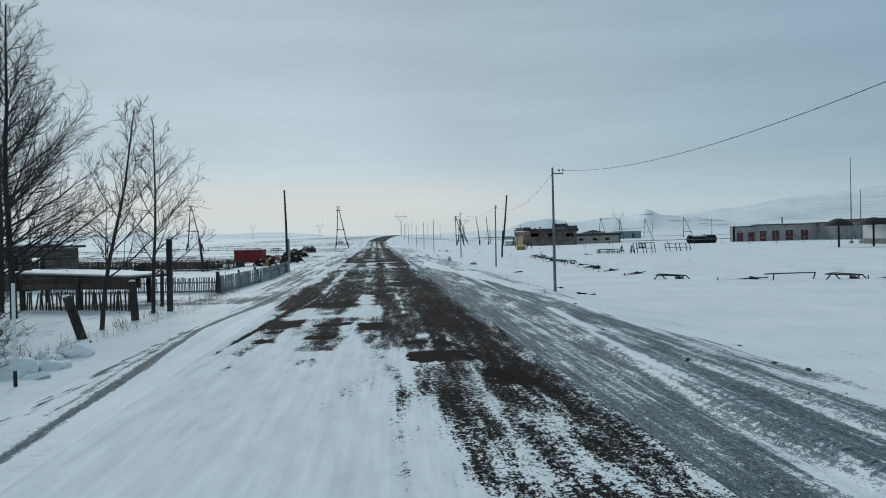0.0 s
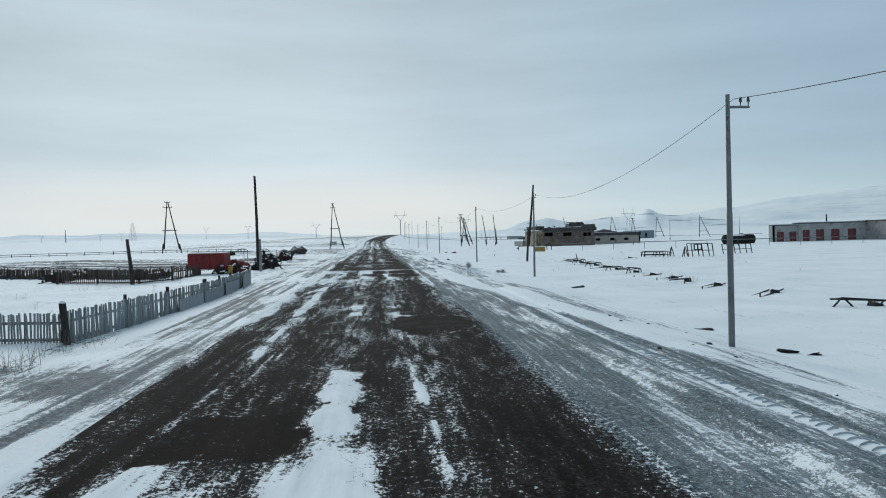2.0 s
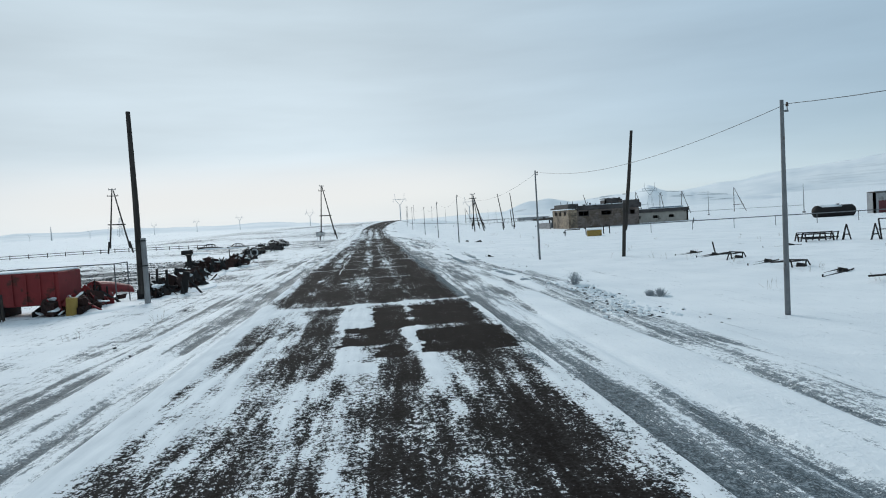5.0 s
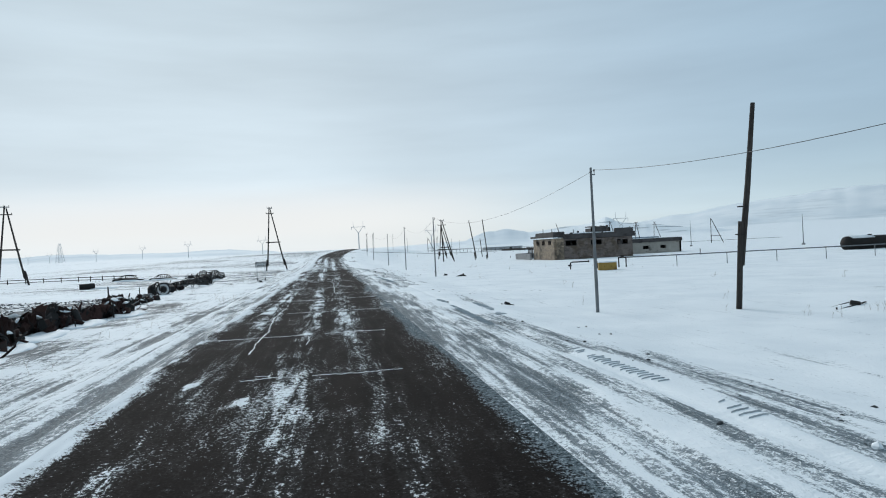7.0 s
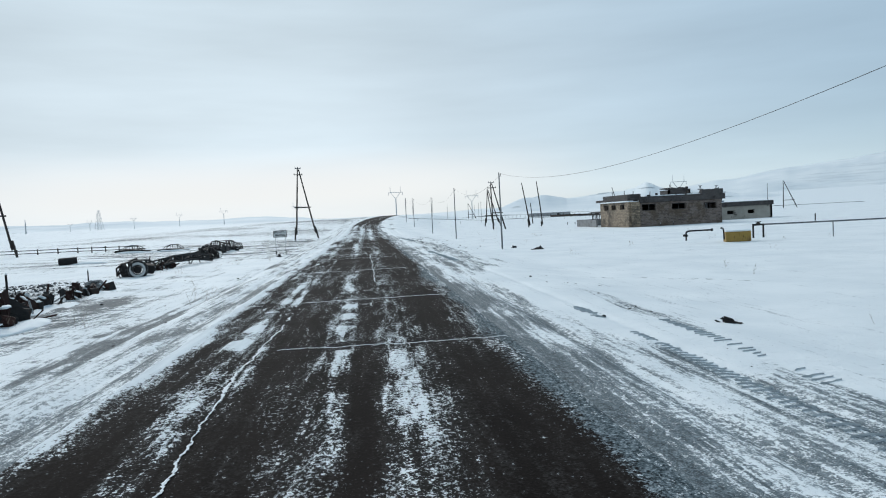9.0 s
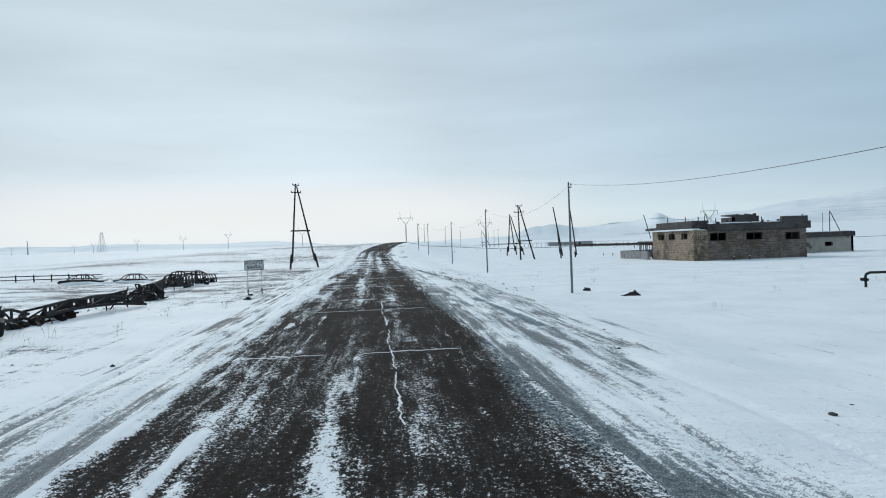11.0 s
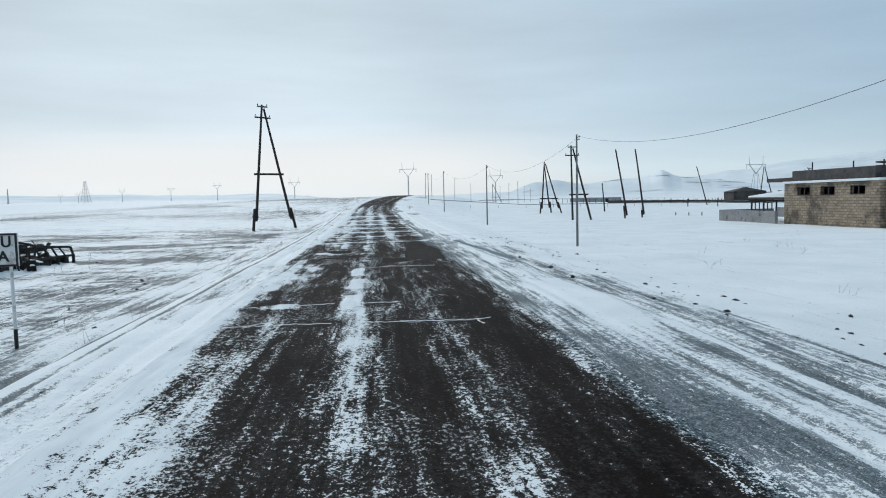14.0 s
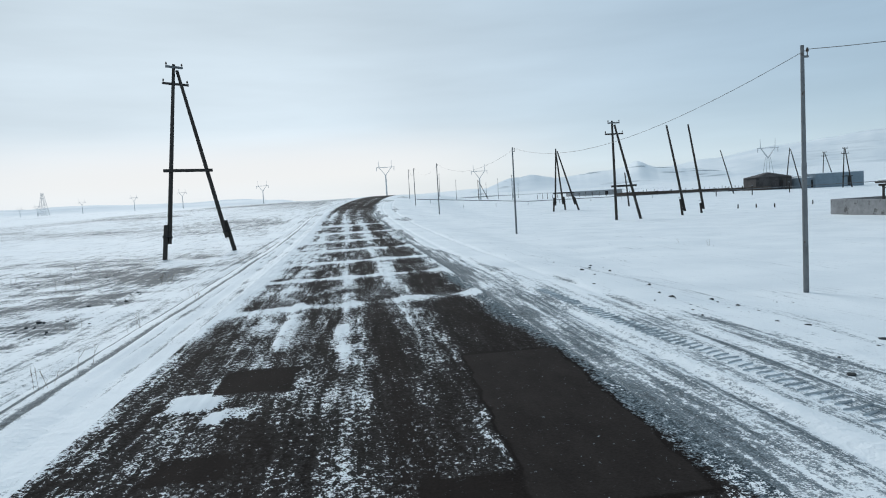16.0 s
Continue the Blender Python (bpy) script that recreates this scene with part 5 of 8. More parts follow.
# ---- garages and fuel canopies ----
def garages():
    root = thing("garage_row", (0, 0, -0.85), "row of grey rendered garages with red doors", "garage")
    doors = [(0.7, 2.2), (3.3, 4.8), (5.9, 7.4), (8.7, 10.4), (11.8, 13.6), (15.3, 17.1)]
    bm = bmesh.new()
    wall_mesh(bm, (77.1, 139.0, 0), (1, 0, 0), 5.1, 3.55, 0.3, [(a, b, 0.1, 2.35) for a, b in doors[:2]])
    wall_mesh(bm, (82.2, 138.8, 0), (1, 0, 0), 14.0, 3.85, 0.3, [(a - 5.1, b - 5.1, 0.1, 2.65) for a, b in doors[2:]])
    wall_mesh(bm, (77.1, 140.6, 0), (0, -1, 0), 1.6, 3.55, 0.3, [])
    part("wall", bm, "plaster", root)
    for i, (a, b) in enumerate(doors):
        top = 2.35 if i < 2 else 2.65
        d = bmesh.new()
        for s0, s1 in ((a, (a + b) / 2 - 0.02), ((a + b) / 2 + 0.02, b)):
            box(d, (77.1 + (s0 + s1) / 2, 139.12 if i < 2 else 138.92, (top + 0.1) / 2), (s1 - s0, 0.08, top - 0.12), None, 0.015)
        part("door", d, "door_red", root, "dull red double door")
    bm = bmesh.new()
    box(bm, (79.75, 139.8, 3.6), (5.1, 1.9, 0.18))
    box(bm, (89.2, 139.7, 3.9), (14.3, 2.1, 0.18))
    part("roof", bm, "fascia", root)
    bm = bmesh.new()
    box(bm, (79.75, 139.9, 3.75), (4.9, 1.6, 0.14), None, 0.04)
    box(bm, (89.2, 139.8, 4.05), (14.0, 1.8, 0.14), None, 0.04)
    part("roof_snow", bm, "snow", root)
    bm = bmesh.new()
    tube(bm, (89.5, 141, 3.9), (89.5, 141, 5.6), 0.13, 0.13, 8)
    part("flue", bm, "iron", root)
    hall = thing("hall", (0, 0, -0.85), "plain grey concrete hall beside the garages", "building")
    bm = bmesh.new()
    box(bm, (103.0, 137.5, 2.0), (13.4, 9.0, 4.0), None, 0.03)
    part("wall", bm, "concrete", hall)
    bm = bmesh.new()
    box(bm, (103.0, 137.5, 4.08), (13.7, 9.3, 0.18))
    part("roof", bm, "fascia", hall)
    bm = bmesh.new()
    box(bm, (103.0, 137.5, 4.22), (13.2, 8.8, 0.12), None, 0.04)
    part("roof_snow", bm, "snow", hall)
    kiosk = thing("kiosk", (0, 0, -0.7), "white fuel kiosk with a grey plinth", "building")
    bm = bmesh.new()
    box(bm, (81.0, 95.0, 2.1), (9.0, 6.0, 3.0), None, 0.03)
    part("wall", bm, "white_plaster", kiosk)
    bm = bmesh.new()
    box(bm, (81.0, 95.0, 0.4), (9.2, 6.2, 1.2), None, 0.03)
    part("plinth", bm, "concrete", kiosk)
    bm = bmesh.new()
    box(bm, (80.0, 94.0, 3.85), (14.0, 8.0, 0.5), None, 0.05)
    part("roof", bm, "fascia", kiosk)


garages()


def canopy(x, y, r):
    root = thing("canopy", on_ground(x, y, -0.2), "dark umbrella-shaped canopy on a single post", "canopy", "fuel canopies")
    bm = bmesh.new()
    tube(bm, (0, 0, 0), (0, 0, 3.6), 0.14, 0.12, 10)
    part("post", bm, "iron", root)
    bm = bmesh.new()
    n = 16
    rows = []
    for k in range(5):
        t = k / 4
        z, rr = 4.1 - 0.95 * t**2, max(0.15, r * t)
        rows.append([bm.verts.new((rr * math.cos(2 * math.pi * i / n), rr * math.sin(2 * math.pi * i / n), z)) for i in range(n)])
    for a, b in zip(rows[:-1], rows[1:]):
        for i in range(n):
            bm.faces.new((a[i], a[(i + 1) % n], b[(i + 1) % n], b[i]))
    bm.faces.new(rows[0][::-1])
    ob = part("shade", bm, "iron", root, "dark ribbed dome")
    ob.modifiers.new("thickness", "SOLIDIFY").thickness = 0.06
    for i in range(8):
        bm = bmesh.new()
        a = 2 * math.pi * i / 8
        tube(bm, (0.1 * math.cos(a), 0.1 * math.sin(a), 3.3), (r * 0.9 * math.cos(a), r * 0.9 * math.sin(a), 3.22), 0.035, 0.03, 5)
        part("rib", bm, "iron", root)


canopy(61.9, 83.0, 1.9)
canopy(66.1, 82.0, 1.9)


def mast(x, y, h, label):
    root = thing("mast", on_ground(x, y, -0.2), label, "mast")
    bm = bmesh.new()
    tube(bm, (0, 0, 0), (0, 0, h * 0.5), 0.10, 0.08, 8)
    tube(bm, (0, 0, h * 0.5), (0, 0, h), 0.07, 0.04, 8)
    part("pole", bm, "steel", root)
    bm = bmesh.new()
    box(bm, (0, 0, 0.3), (0.5, 0.5, 0.5), None, 0.04)
    part("footing", bm, "concrete", root)


mast(76.4, 100.5, 14.2, "tall thin steel lightning mast")
mast(78.4, 101.0, 9.0, "thin steel mast beside the fuel kiosk")
mast(93.6, 181.9, 6.6, "short steel post by the old tank")
mast(96.0, 230.5, 7.2, "plain steel post at the end of the long shed")


def old_tank():
    root = thing("tank", (68.6, 136.5, -1.15), "dark cylindrical steel tank on saddles with snow on top", "tank", turn=(0, 0, -6))
    bm = bmesh.new()
    n, prof = 20, ((-3.15, 0.0), (-3.12, 0.35), (-2.95, 0.72), (-2.7, 0.92), (2.7, 0.92), (2.95, 0.72), (3.12, 0.35), (3.15, 0.0))
    rows = []
    for x, r in prof:
        rows.append([bm.verts.new((x, max(r, 0.01) * math.cos(2 * math.pi * i / n), 1.45 + max(r, 0.01) * math.sin(2 * math.pi * i / n))) for i in range(n)])
    for a, b in zip(rows[:-1], rows[1:]):
        for i in range(n):
            bm.faces.new((a[i], a[(i + 1) % n], b[(i + 1) % n], b[i]))
    part("shell", bm, "iron", root, smooth_faces=True)
    for x in (-1.9, 1.9):
        bm = bmesh.new()
        box(bm, (x, 0, 0.35), (0.3, 1.3, 0.7), None, 0.03)
        part("saddle", bm, "concrete", root)
    bm = bmesh.new()
    for i in range(9):
        a0 = radians(50 + 10 * i)
        tube(bm, (-2.3 + 0.1 * (i % 3), 0.93 * math.cos(a0), 1.45 + 0.93 * math.sin(a0)), (0.9 - 0.3 * (i % 2), 0.93 * math.cos(a0), 1.45 + 0.93 * math.sin(a0)), 0.1, 0.06, 8)
    part("snow_cap", bm, "snow", root, "snow lying on the tank", True)
    bm = bmesh.new()
    tube(bm, (0.6, 0, 2.3), (0.6, 0, 2.55), 0.25, 0.25, 12)
    part("manhole", bm, "iron", root)


old_tank()


# ---- gas pipes ----
def pipe_run(points, r, name, label, posts=(), mat="steel"):
    root = thing(name, (0, 0, 0), label, "pipe")
    bm = bmesh.new()
    for a, b in zip(points[:-1], points[1:]):
        tube(bm, a, b, r, r, 8)
    part("pipe", bm, mat, root, smooth_faces=False)
    for x, y, z in posts:
        bm = bmesh.new()
        g = ground_z(x, y) - 0.2
        tube(bm, (x, y, g), (x, y, z - r), 0.035, 0.035, 6)
        part("post", bm, mat, root)
    return root


pz = 0.62
long_pipe = pipe_run([(27.75, 118.9, pz), (33, 117.9, pz), (40, 117.2, pz), (52, 116.2, pz), (80, 113.5, pz), (140, 108, pz)], 0.055, "gas_pipe", "thin grey gas pipe carried on steel posts",
                     [(27.75 + 4.95 * k, 118.9 - 0.115 * 4.95 * k * 0.8, pz) for k in range(1, 16)])
bm = bars([((27.05, 119.0, -0.3), (27.05, 119.0, pz + 0.06)), ((27.05, 119.0, pz), (27.75, 118.9, pz)), ((27.75, 118.9, -0.3), (27.75, 118.9, pz + 0.06))], 0.065, 8)
part("riser", bm, "iron", long_pipe, "dark riser loop")
bm = bars([((27.4, 118.95, pz), (27.4, 118.95, pz + 0.2)), ((27.28, 118.97, pz + 0.03), (27.52, 118.93, pz + 0.03))], 0.1, 10)
part("valve", bm, "iron", long_pipe, "dark valve body")
bm = bars([((27.2, 118.98, pz + 0.2), (27.6, 118.92, pz + 0.2))], 0.025, 6)
part("valve_wheel", bm, "iron", long_pipe)
riser = pipe_run([(22.65, 120.2, -0.3), (22.65, 120.2, 0.30), (22.78, 120.1, 0.40), (24.2, 119.3, 0.42)], 0.06, "gas_riser", "dark looped gas riser beside the cabinet", [], "iron")
for p, q, rad, name in (((22.65, 120.2, 0.0), (22.65, 120.2, 0.12), 0.13, "flange"), ((24.12, 119.35, 0.42), (24.22, 119.29, 0.42), 0.10, "flange"), ((22.46, 120.3, 0.08), (22.66, 120.2, 0.08), 0.08, "valve")):
    part(name, bars([(p, q)], rad, 10), "iron", riser)
pipe_run([(24.72, 119.2, 0.52), (24.86, 119.15, 0.5), (24.92, 119.15, 0.40), (24.95, 119.15, -0.3)], 0.055, "pipe_elbow", "dark bent pipe rising beside the yellow cabinet", [], "iron")
pipe_run([(9.5, 262, ground_z(9.5, 262) + 0.7), (30, 262, ground_z(30, 262) + 0.7), (60, 262, ground_z(60, 262) + 0.7), (150, 268, ground_z(150, 268) + 0.9)], 0.06, "gas_pipe", "far gas pipe crossing the field on posts",
         [(12 + 6 * k, 262, ground_z(12 + 6 * k, 262) + 0.7) for k in range(9)])
cab = thing("gas_cabinet", on_ground(25.95, 119.2, -0.05), "small yellow gas regulator cabinet on the snow", "cabinet", turn=(0, 0, -12))
bm = bmesh.new()
box(bm, (0, 0, 0.42), (1.7, 0.75, 0.72), None, 0.03)
part("body", bm, "yellow", cab)
for s in (-0.42, 0.42):
    bm = bmesh.new()
    box(bm, (s, -0.385, 0.42), (0.78, 0.03, 0.6), None, 0.008)
    d = part("door", bm, "yellow", cab)
    bm = bmesh.new()
    box(bm, (-s * 0.75, -0.41, 0.42), (0.03, 0.03, 0.12))
    part("handle", bm, "iron", d)
bm = bmesh.new()
box(bm, (0, 0, 0.84), (1.75, 0.8, 0.12), None, 0.05)
part("snow_cap", bm, "snow", cab, "snow lying on the lid")
for sx in (-0.7, 0.7):
    bm = bmesh.new()
    box(bm, (sx, 0, 0.02), (0.08, 0.5, 0.2))
    part("foot", bm, "iron", cab)


# ---- town sign ----
def town_sign():
    root = thing("town_sign", on_ground(-7.6, 131.2, -0.15), "white town sign with black frame and lettering on two posts", "sign", turn=(0, 0, 3))
    z0 = -ground_z(-7.6, 131.2) + 0.15
    bm = bmesh.new()
    box(bm, (0, 0, z0 + 1.62), (1.12, 0.03, 0.58), None, 0.006)
    plate = part("plate", bm, "sign_white", root)
    bm = bmesh.new()
    for c, s in (((0, -0.022, z0 + 1.89), (1.10, 0.012, 0.035)), ((0, -0.022, z0 + 1.35), (1.10, 0.012, 0.035)), ((-0.535, -0.022, z0 + 1.62), (0.035, 0.012, 0.575)), ((0.535, -0.022, z0 + 1.62), (0.035, 0.012, 0.575))):
        box(bm, c, s)
    part("border", bm, "black", plate)
    for word, z in (("\u0532\u0531\u054e\u0550\u0531", 1.675), ("BAVRA", 1.425)):
        cu = bpy.data.curves.new("lettering", "FONT")
        cu.body, cu.size, cu.align_x, cu.extrude = word, 0.255, "CENTER", 0.004
        cu.offset = 0.006
        cu.materials.append(M["black"])
        ob = new("lettering", cu)
        ob.parent = plate
        ob.matrix_basis = pose(0, -0.024, z0 + z, 90, 0, 0) @ Matrix.Diagonal((1.02, 1, 1, 1))
        tagged(ob, "black painted town name")
    for s in (-0.4, 0.4):
        bm = bmesh.new()
        tube(bm, (s, 0.05, 0.5), (s, 0.05, z0 + 1.85), 0.03, 0.03, 8)
        p = part("post", bm, "sign_white", root, "white-painted steel post")
        bm = bmesh.new()
        tube(bm, (s, 0.05, 0.0), (s, 0.05, 0.5), 0.034, 0.034, 8)
        part("post_foot", bm, "black", p, "black-painted foot")


town_sign()


# ---- trees and yard beside the road ----
def bare_tree(x, y, height, lean, seed, spread=0.62, twigs=1.0, label="leafless young tree with fine upright twigs", fork=0.30):
    """A straight leader with rising side limbs that fork into shorter and shorter twigs."""
    rng = random.Random(seed)
    root = thing("bare_tree", on_ground(x, y, -0.15), label, "tree", "leafless trees")
    trunk, crown = bmesh.new(), bmesh.new()

    def limb(bm, p, d, length, r, n, kink, lift, seg):
        pts, q = [p], p
        for _ in range(n):
            d = (d + Vector((rng.gauss(0, kink), rng.gauss(0, kink), rng.gauss(lift, kink * 0.5)))).normalized()
            q = q + d * length / n
            pts.append(q)
        for i in range(n):
            r0, r1 = r * (1 - 0.82 * i / n), r * (1 - 0.82 * (i + 1) / n)
            tube(bm, pts[i], pts[i + 1], max(r0, 0.004), max(r1, 0.003), seg, False)
        return pts

    def along(pts, t):
        k = min(int(t * (len(pts) - 1)), len(pts) - 2)
        return pts[k].lerp(pts[k + 1], t * (len(pts) - 1) - k), (pts[k + 1] - pts[k]).normalized()

    def aside(d, angle):
        """A direction turned away from d by an angle, to a random side."""
        a = d.cross(Vector((rng.gauss(0, 1), rng.gauss(0, 1), rng.gauss(0, 1)))).normalized()
        return (d * math.cos(angle) + a * math.sin(angle)).normalized()

    stem = limb(trunk, Vector((0, 0, 0)), Vector((lean[0], lean[1], 1)).normalized(), height, 0.0112 * height, 9, 0.035, 0.0, 8)
    count = int(17 * twigs)
    for i in range(count):
        t = fork + (0.96 - fork) * (i + rng.uniform(0.0, 0.9)) / count
        p, d0 = along(stem, t)
        a = i * 2.4 + rng.uniform(-0.5, 0.5)
        tilt = spread * rng.uniform(0.85, 1.2) * (1.15 - 0.45 * t)
        d1 = (d0 * math.cos(tilt) + Vector((math.cos(a), math.sin(a), 0)) * math.sin(tilt)).normalized()
        l1 = height * (0.52 - 0.40 * t) * rng.uniform(0.6, 1.2)
        main = limb(crown, p, d1, l1, 0.0044 * height * (1.12 - t), 6, 0.07, 0.03, 5)
        kids = max(5, int(l1 * 6.0))
        for j in range(kids):
            f = 0.14 + 0.84 * (j + rng.random()) / kids
            q, e0 = along(main, min(f, 0.985))
            l2 = (0.16 * height * (1.1 - t) + 0.12) * (1.15 - 0.7 * f) * rng.uniform(0.6, 1.3)
            side = limb(crown, q, aside(e0, rng.uniform(0.45, 0.85)), l2, 0.0019 * height * (1.15 - f), 4, 0.08, 0.06, 4)
            for _ in range(max(3, int(l2 * 6))):
                q3, f0 = along(side, rng.uniform(0.15, 0.97))
                l3 = rng.uniform(0.12, 0.42) * (0.5 + 0.05 * height)
                fine = limb(crown, q3, aside(f0, rng.uniform(0.4, 0.9)), l3, 0.0058, 2, 0.1, 0.08, 3)
                if rng.random() < 0.5:
                    q4, g0 = along(fine, rng.uniform(0.3, 0.8))
                    tube(crown, q4, q4 + aside(g0, 0.6) * l3 * 0.5, 0.0042, 0.003, 3, False)
    part("trunk", trunk, "bark", root)
    part("crown", crown, "twig", root, "bare crown of fine twigs")


bare_tree(-6.77, 16.7, 6.5, (0.07, 0.0), 3, spread=0.86, fork=0.22, twigs=1.15)
bare_tree(-6.71, 20.75, 6.6, (0.05, 0.0), 7, spread=0.88, fork=0.22, twigs=1.15)
for x, y, h, l, sd, sp in ((-11.3, 20.9, 10.8, (0.06, -0.05), 11, 0.95), (-13.2, 23.6, 10.5, (0.04, 0.0), 13, 0.85), (-10.4, 16.4, 9.0, (-0.02, 0.0), 17, 0.9)):
    bare_tree(x, y, h, l, sd, spread=sp, twigs=2.6, label="tall leafless tree with dense dark twigs", fork=0.14)
for x, y, h, sd in ((-9.6, 15.2, 2.6, 71), (-10.6, 17.8, 3.0, 72), (-12.2, 19.5, 3.4, 73), (-9.0, 13.4, 2.2, 74), (-6.9, 11.2, 1.5, 75), (-7.4, 12.6, 1.9, 76), (-6.2, 9.8, 1.1, 77)):
    bare_tree(x, y, h, (0.05, 0), sd, spread=0.9, twigs=1.6, label="dense leafless shrub beside the yard", fork=0.03)


def post(x, y, height, lean=(0, 0), r=0.09, label="grey timber post set in snow", mat="wood", square=False):
    root = thing("post", on_ground(x, y, -0.2), label, "post", "loose posts")
    bm = bmesh.new()
    top = Vector((lean[0], lean[1], height + 0.2))
    if square:
        beam(bm, (0, 0, 0), top, r * 1.9, r * 1.9)
    else:
        tube(bm, (0, 0, 0), top, r, r * 0.92, 10)
    part("shaft", bm, mat, root)
    bm = bmesh.new()
    tube(bm, top - Vector((0, 0, 0.01)), top + Vector((0, 0, 0.05)), r * 0.98, r * 0.5, 10)
    part("snow_cap", bm, "snow", root)


post(-6.32, 21.3, 2.55, (0.05, 0), 0.085, square=True, label="tall squared timber post by the fence")
post(-6.40, 14.8, 1.1, (-0.45, 0.1), 0.12, label="stout leaning timber post in the snow")
post(-6.57, 18.75, 1.25, (-0.1, 0.1), 0.12, label="stout leaning timber post in the snow")
post(-6.73, 30.2, 1.05, (-0.1, 0), 0.09)
post(-7.2, 23.2, 1.4, (0.05, 0), 0.07)
post(62.2, 253.8, 1.6), post(66.7, 250, 1.7), post(75.7, 253, 1.9)
for k, (x, y) in enumerate(((39.2, 208.2), (40.4, 206.8), (41.5, 205.3), (47.2, 207.3), (53.0, 150.0), (41.5, 163.8), (39.5, 163.5))):
    post(x, y, 0.45 if k != 4 else 0.9, (0.02, 0), 0.07)
post(20.3, 78.4, 0.75, (-0.2, 0), 0.045, mat="iron", label="leaning dark iron post in the snow")
mk = thing("marker_post", on_ground(-5.14, 9.15, -0.1), "slim white marker post with a black foot", "post")
bm = bmesh.new()
tube(bm, (0, 0, 0.4), (0.02, 0, 1.9), 0.03, 0.03, 8)
part("shaft", bm, "sign_white", mk)
bm = bmesh.new()
tube(bm, (0, 0, 0), (0, 0, 0.4), 0.033, 0.033, 8)
part("foot", bm, "black", mk)


def shared_piece(name, size, mat):
    bm = bmesh.new()
    box(bm, (0, 0, size[2] / 2), size, None, 0.004)
    return finish(bm, name, mat)


def picket_run(root, name, mesh, points, gap, rng, skip=0.04, tilt=2.0, squash=0.1, base=None):
    for a, b in zip(points[:-1], points[1:]):
        a, b = Vector((*a, 0)), Vector((*b, 0))
        length = (b - a).length
        ang = math.degrees(math.atan2(b.y - a.y, b.x - a.x))
        for i in range(int(length / gap)):
            if rng.random() < skip:
                continue
            p = a.lerp(b, (i + 0.5) * gap / length)
            ob = new(name, mesh)
            ob.parent = root
            z = ground_z(p.x, p.y) - 0.12 if base is None else base
            ob.matrix_basis = pose(p.x, p.y, z, rng.gauss(0, tilt), rng.gauss(0, tilt), ang) @ Matrix.Diagonal((1, 1, 1 + rng.uniform(-squash, squash), 1))


def fence(label, mat, points, height, gap, width, rail_mat, seed, group):
    rng = random.Random(seed)
    root = thing("picket_fence", (0, 0, 0), label, "fence", group)
    for a, b in zip(points[:-1], points[1:]):
        for f in (0.25, 0.78):
            bm = bmesh.new()
            za, zb = ground_z(*a) - 0.1, ground_z(*b) - 0.1
            d = (Vector(b) - Vector(a)).normalized()
            off = Vector((-d.y, d.x, 0)) * 0.04
            beam(bm, Vector((*a, za + height * f)) + off, Vector((*b, zb + height * f)) + off, 0.04, 0.07)
            part("rail", bm, rail_mat, root)
        n = max(1, round((Vector(b) - Vector(a)).length / 3.2))
        for i in range(n + 1):
            p = Vector(a).lerp(Vector(b), i / n)
            bm = bmesh.new()
            z = ground_z(p.x, p.y) - 0.2
            tube(bm, (p.x - 0.08, p.y + 0.06, z), (p.x - 0.08 + rng.uniform(-0.06, 0.06), p.y + 0.06, z + height + 0.3), 0.055, 0.05, 8)
            part("fence_post", bm, "wood", root)
    mesh = shared_piece("picket", (width, 0.022, height + 0.08), mat)
    picket_run(root, "picket", mesh, points, gap, rng, 0.03, 1.5, 0.04)
    return root


road_fence = fence("low grey picket fence leaning along the verge", "picket", [(-6.75, 30.3), (-6.2, 36.5), (-6.12, 41), (-6.2, 46), (-6.55, 52.4)], 0.86, 0.075, 0.056, "picket", 21, "picket fences")
fence("grey picket fence across the yard", "picket", [(-15.5, 31.5), (-11, 31.0), (-6.9, 30.4)], 0.8, 0.085, 0.05, "picket", 22, "picket fences")
fence("dark picket fence round the far yard", "dark_picket", [(-19.5, 57.4), (-13.6, 54.9), (-12.6, 58.0), (-12.6, 64.8)], 0.85, 0.16, 0.07, "wood", 23, "picket fences")
fence("long dark fence at the far edge of the yard", "dark_picket", [(-46, 72), (-30, 67), (-14, 60)], 0.75, 0.112, 0.1, "wood", 24, "picket fences")
# old sheet boards nailed along the lower half of the roadside fence
for y0, y1, h in ((37.2, 40.5, 0.5), (40.6, 44.0, 0.55), (44.2, 47.6, 0.6), (48.0, 52.0, 0.75)):
    bm = bmesh.new()
    xa, xb = -6.07, -6.12 - 0.06 * max(0, y1 - 46)
    beam(bm, (xa + 0.0, y0, ground_z(xa, y0) + h / 2 - 0.05), (xb, y1, ground_z(xb, y1) + h / 2 - 0.05), 0.02, h)
    part("board", bm, "picket", road_fence, "grey weathered sheet board")


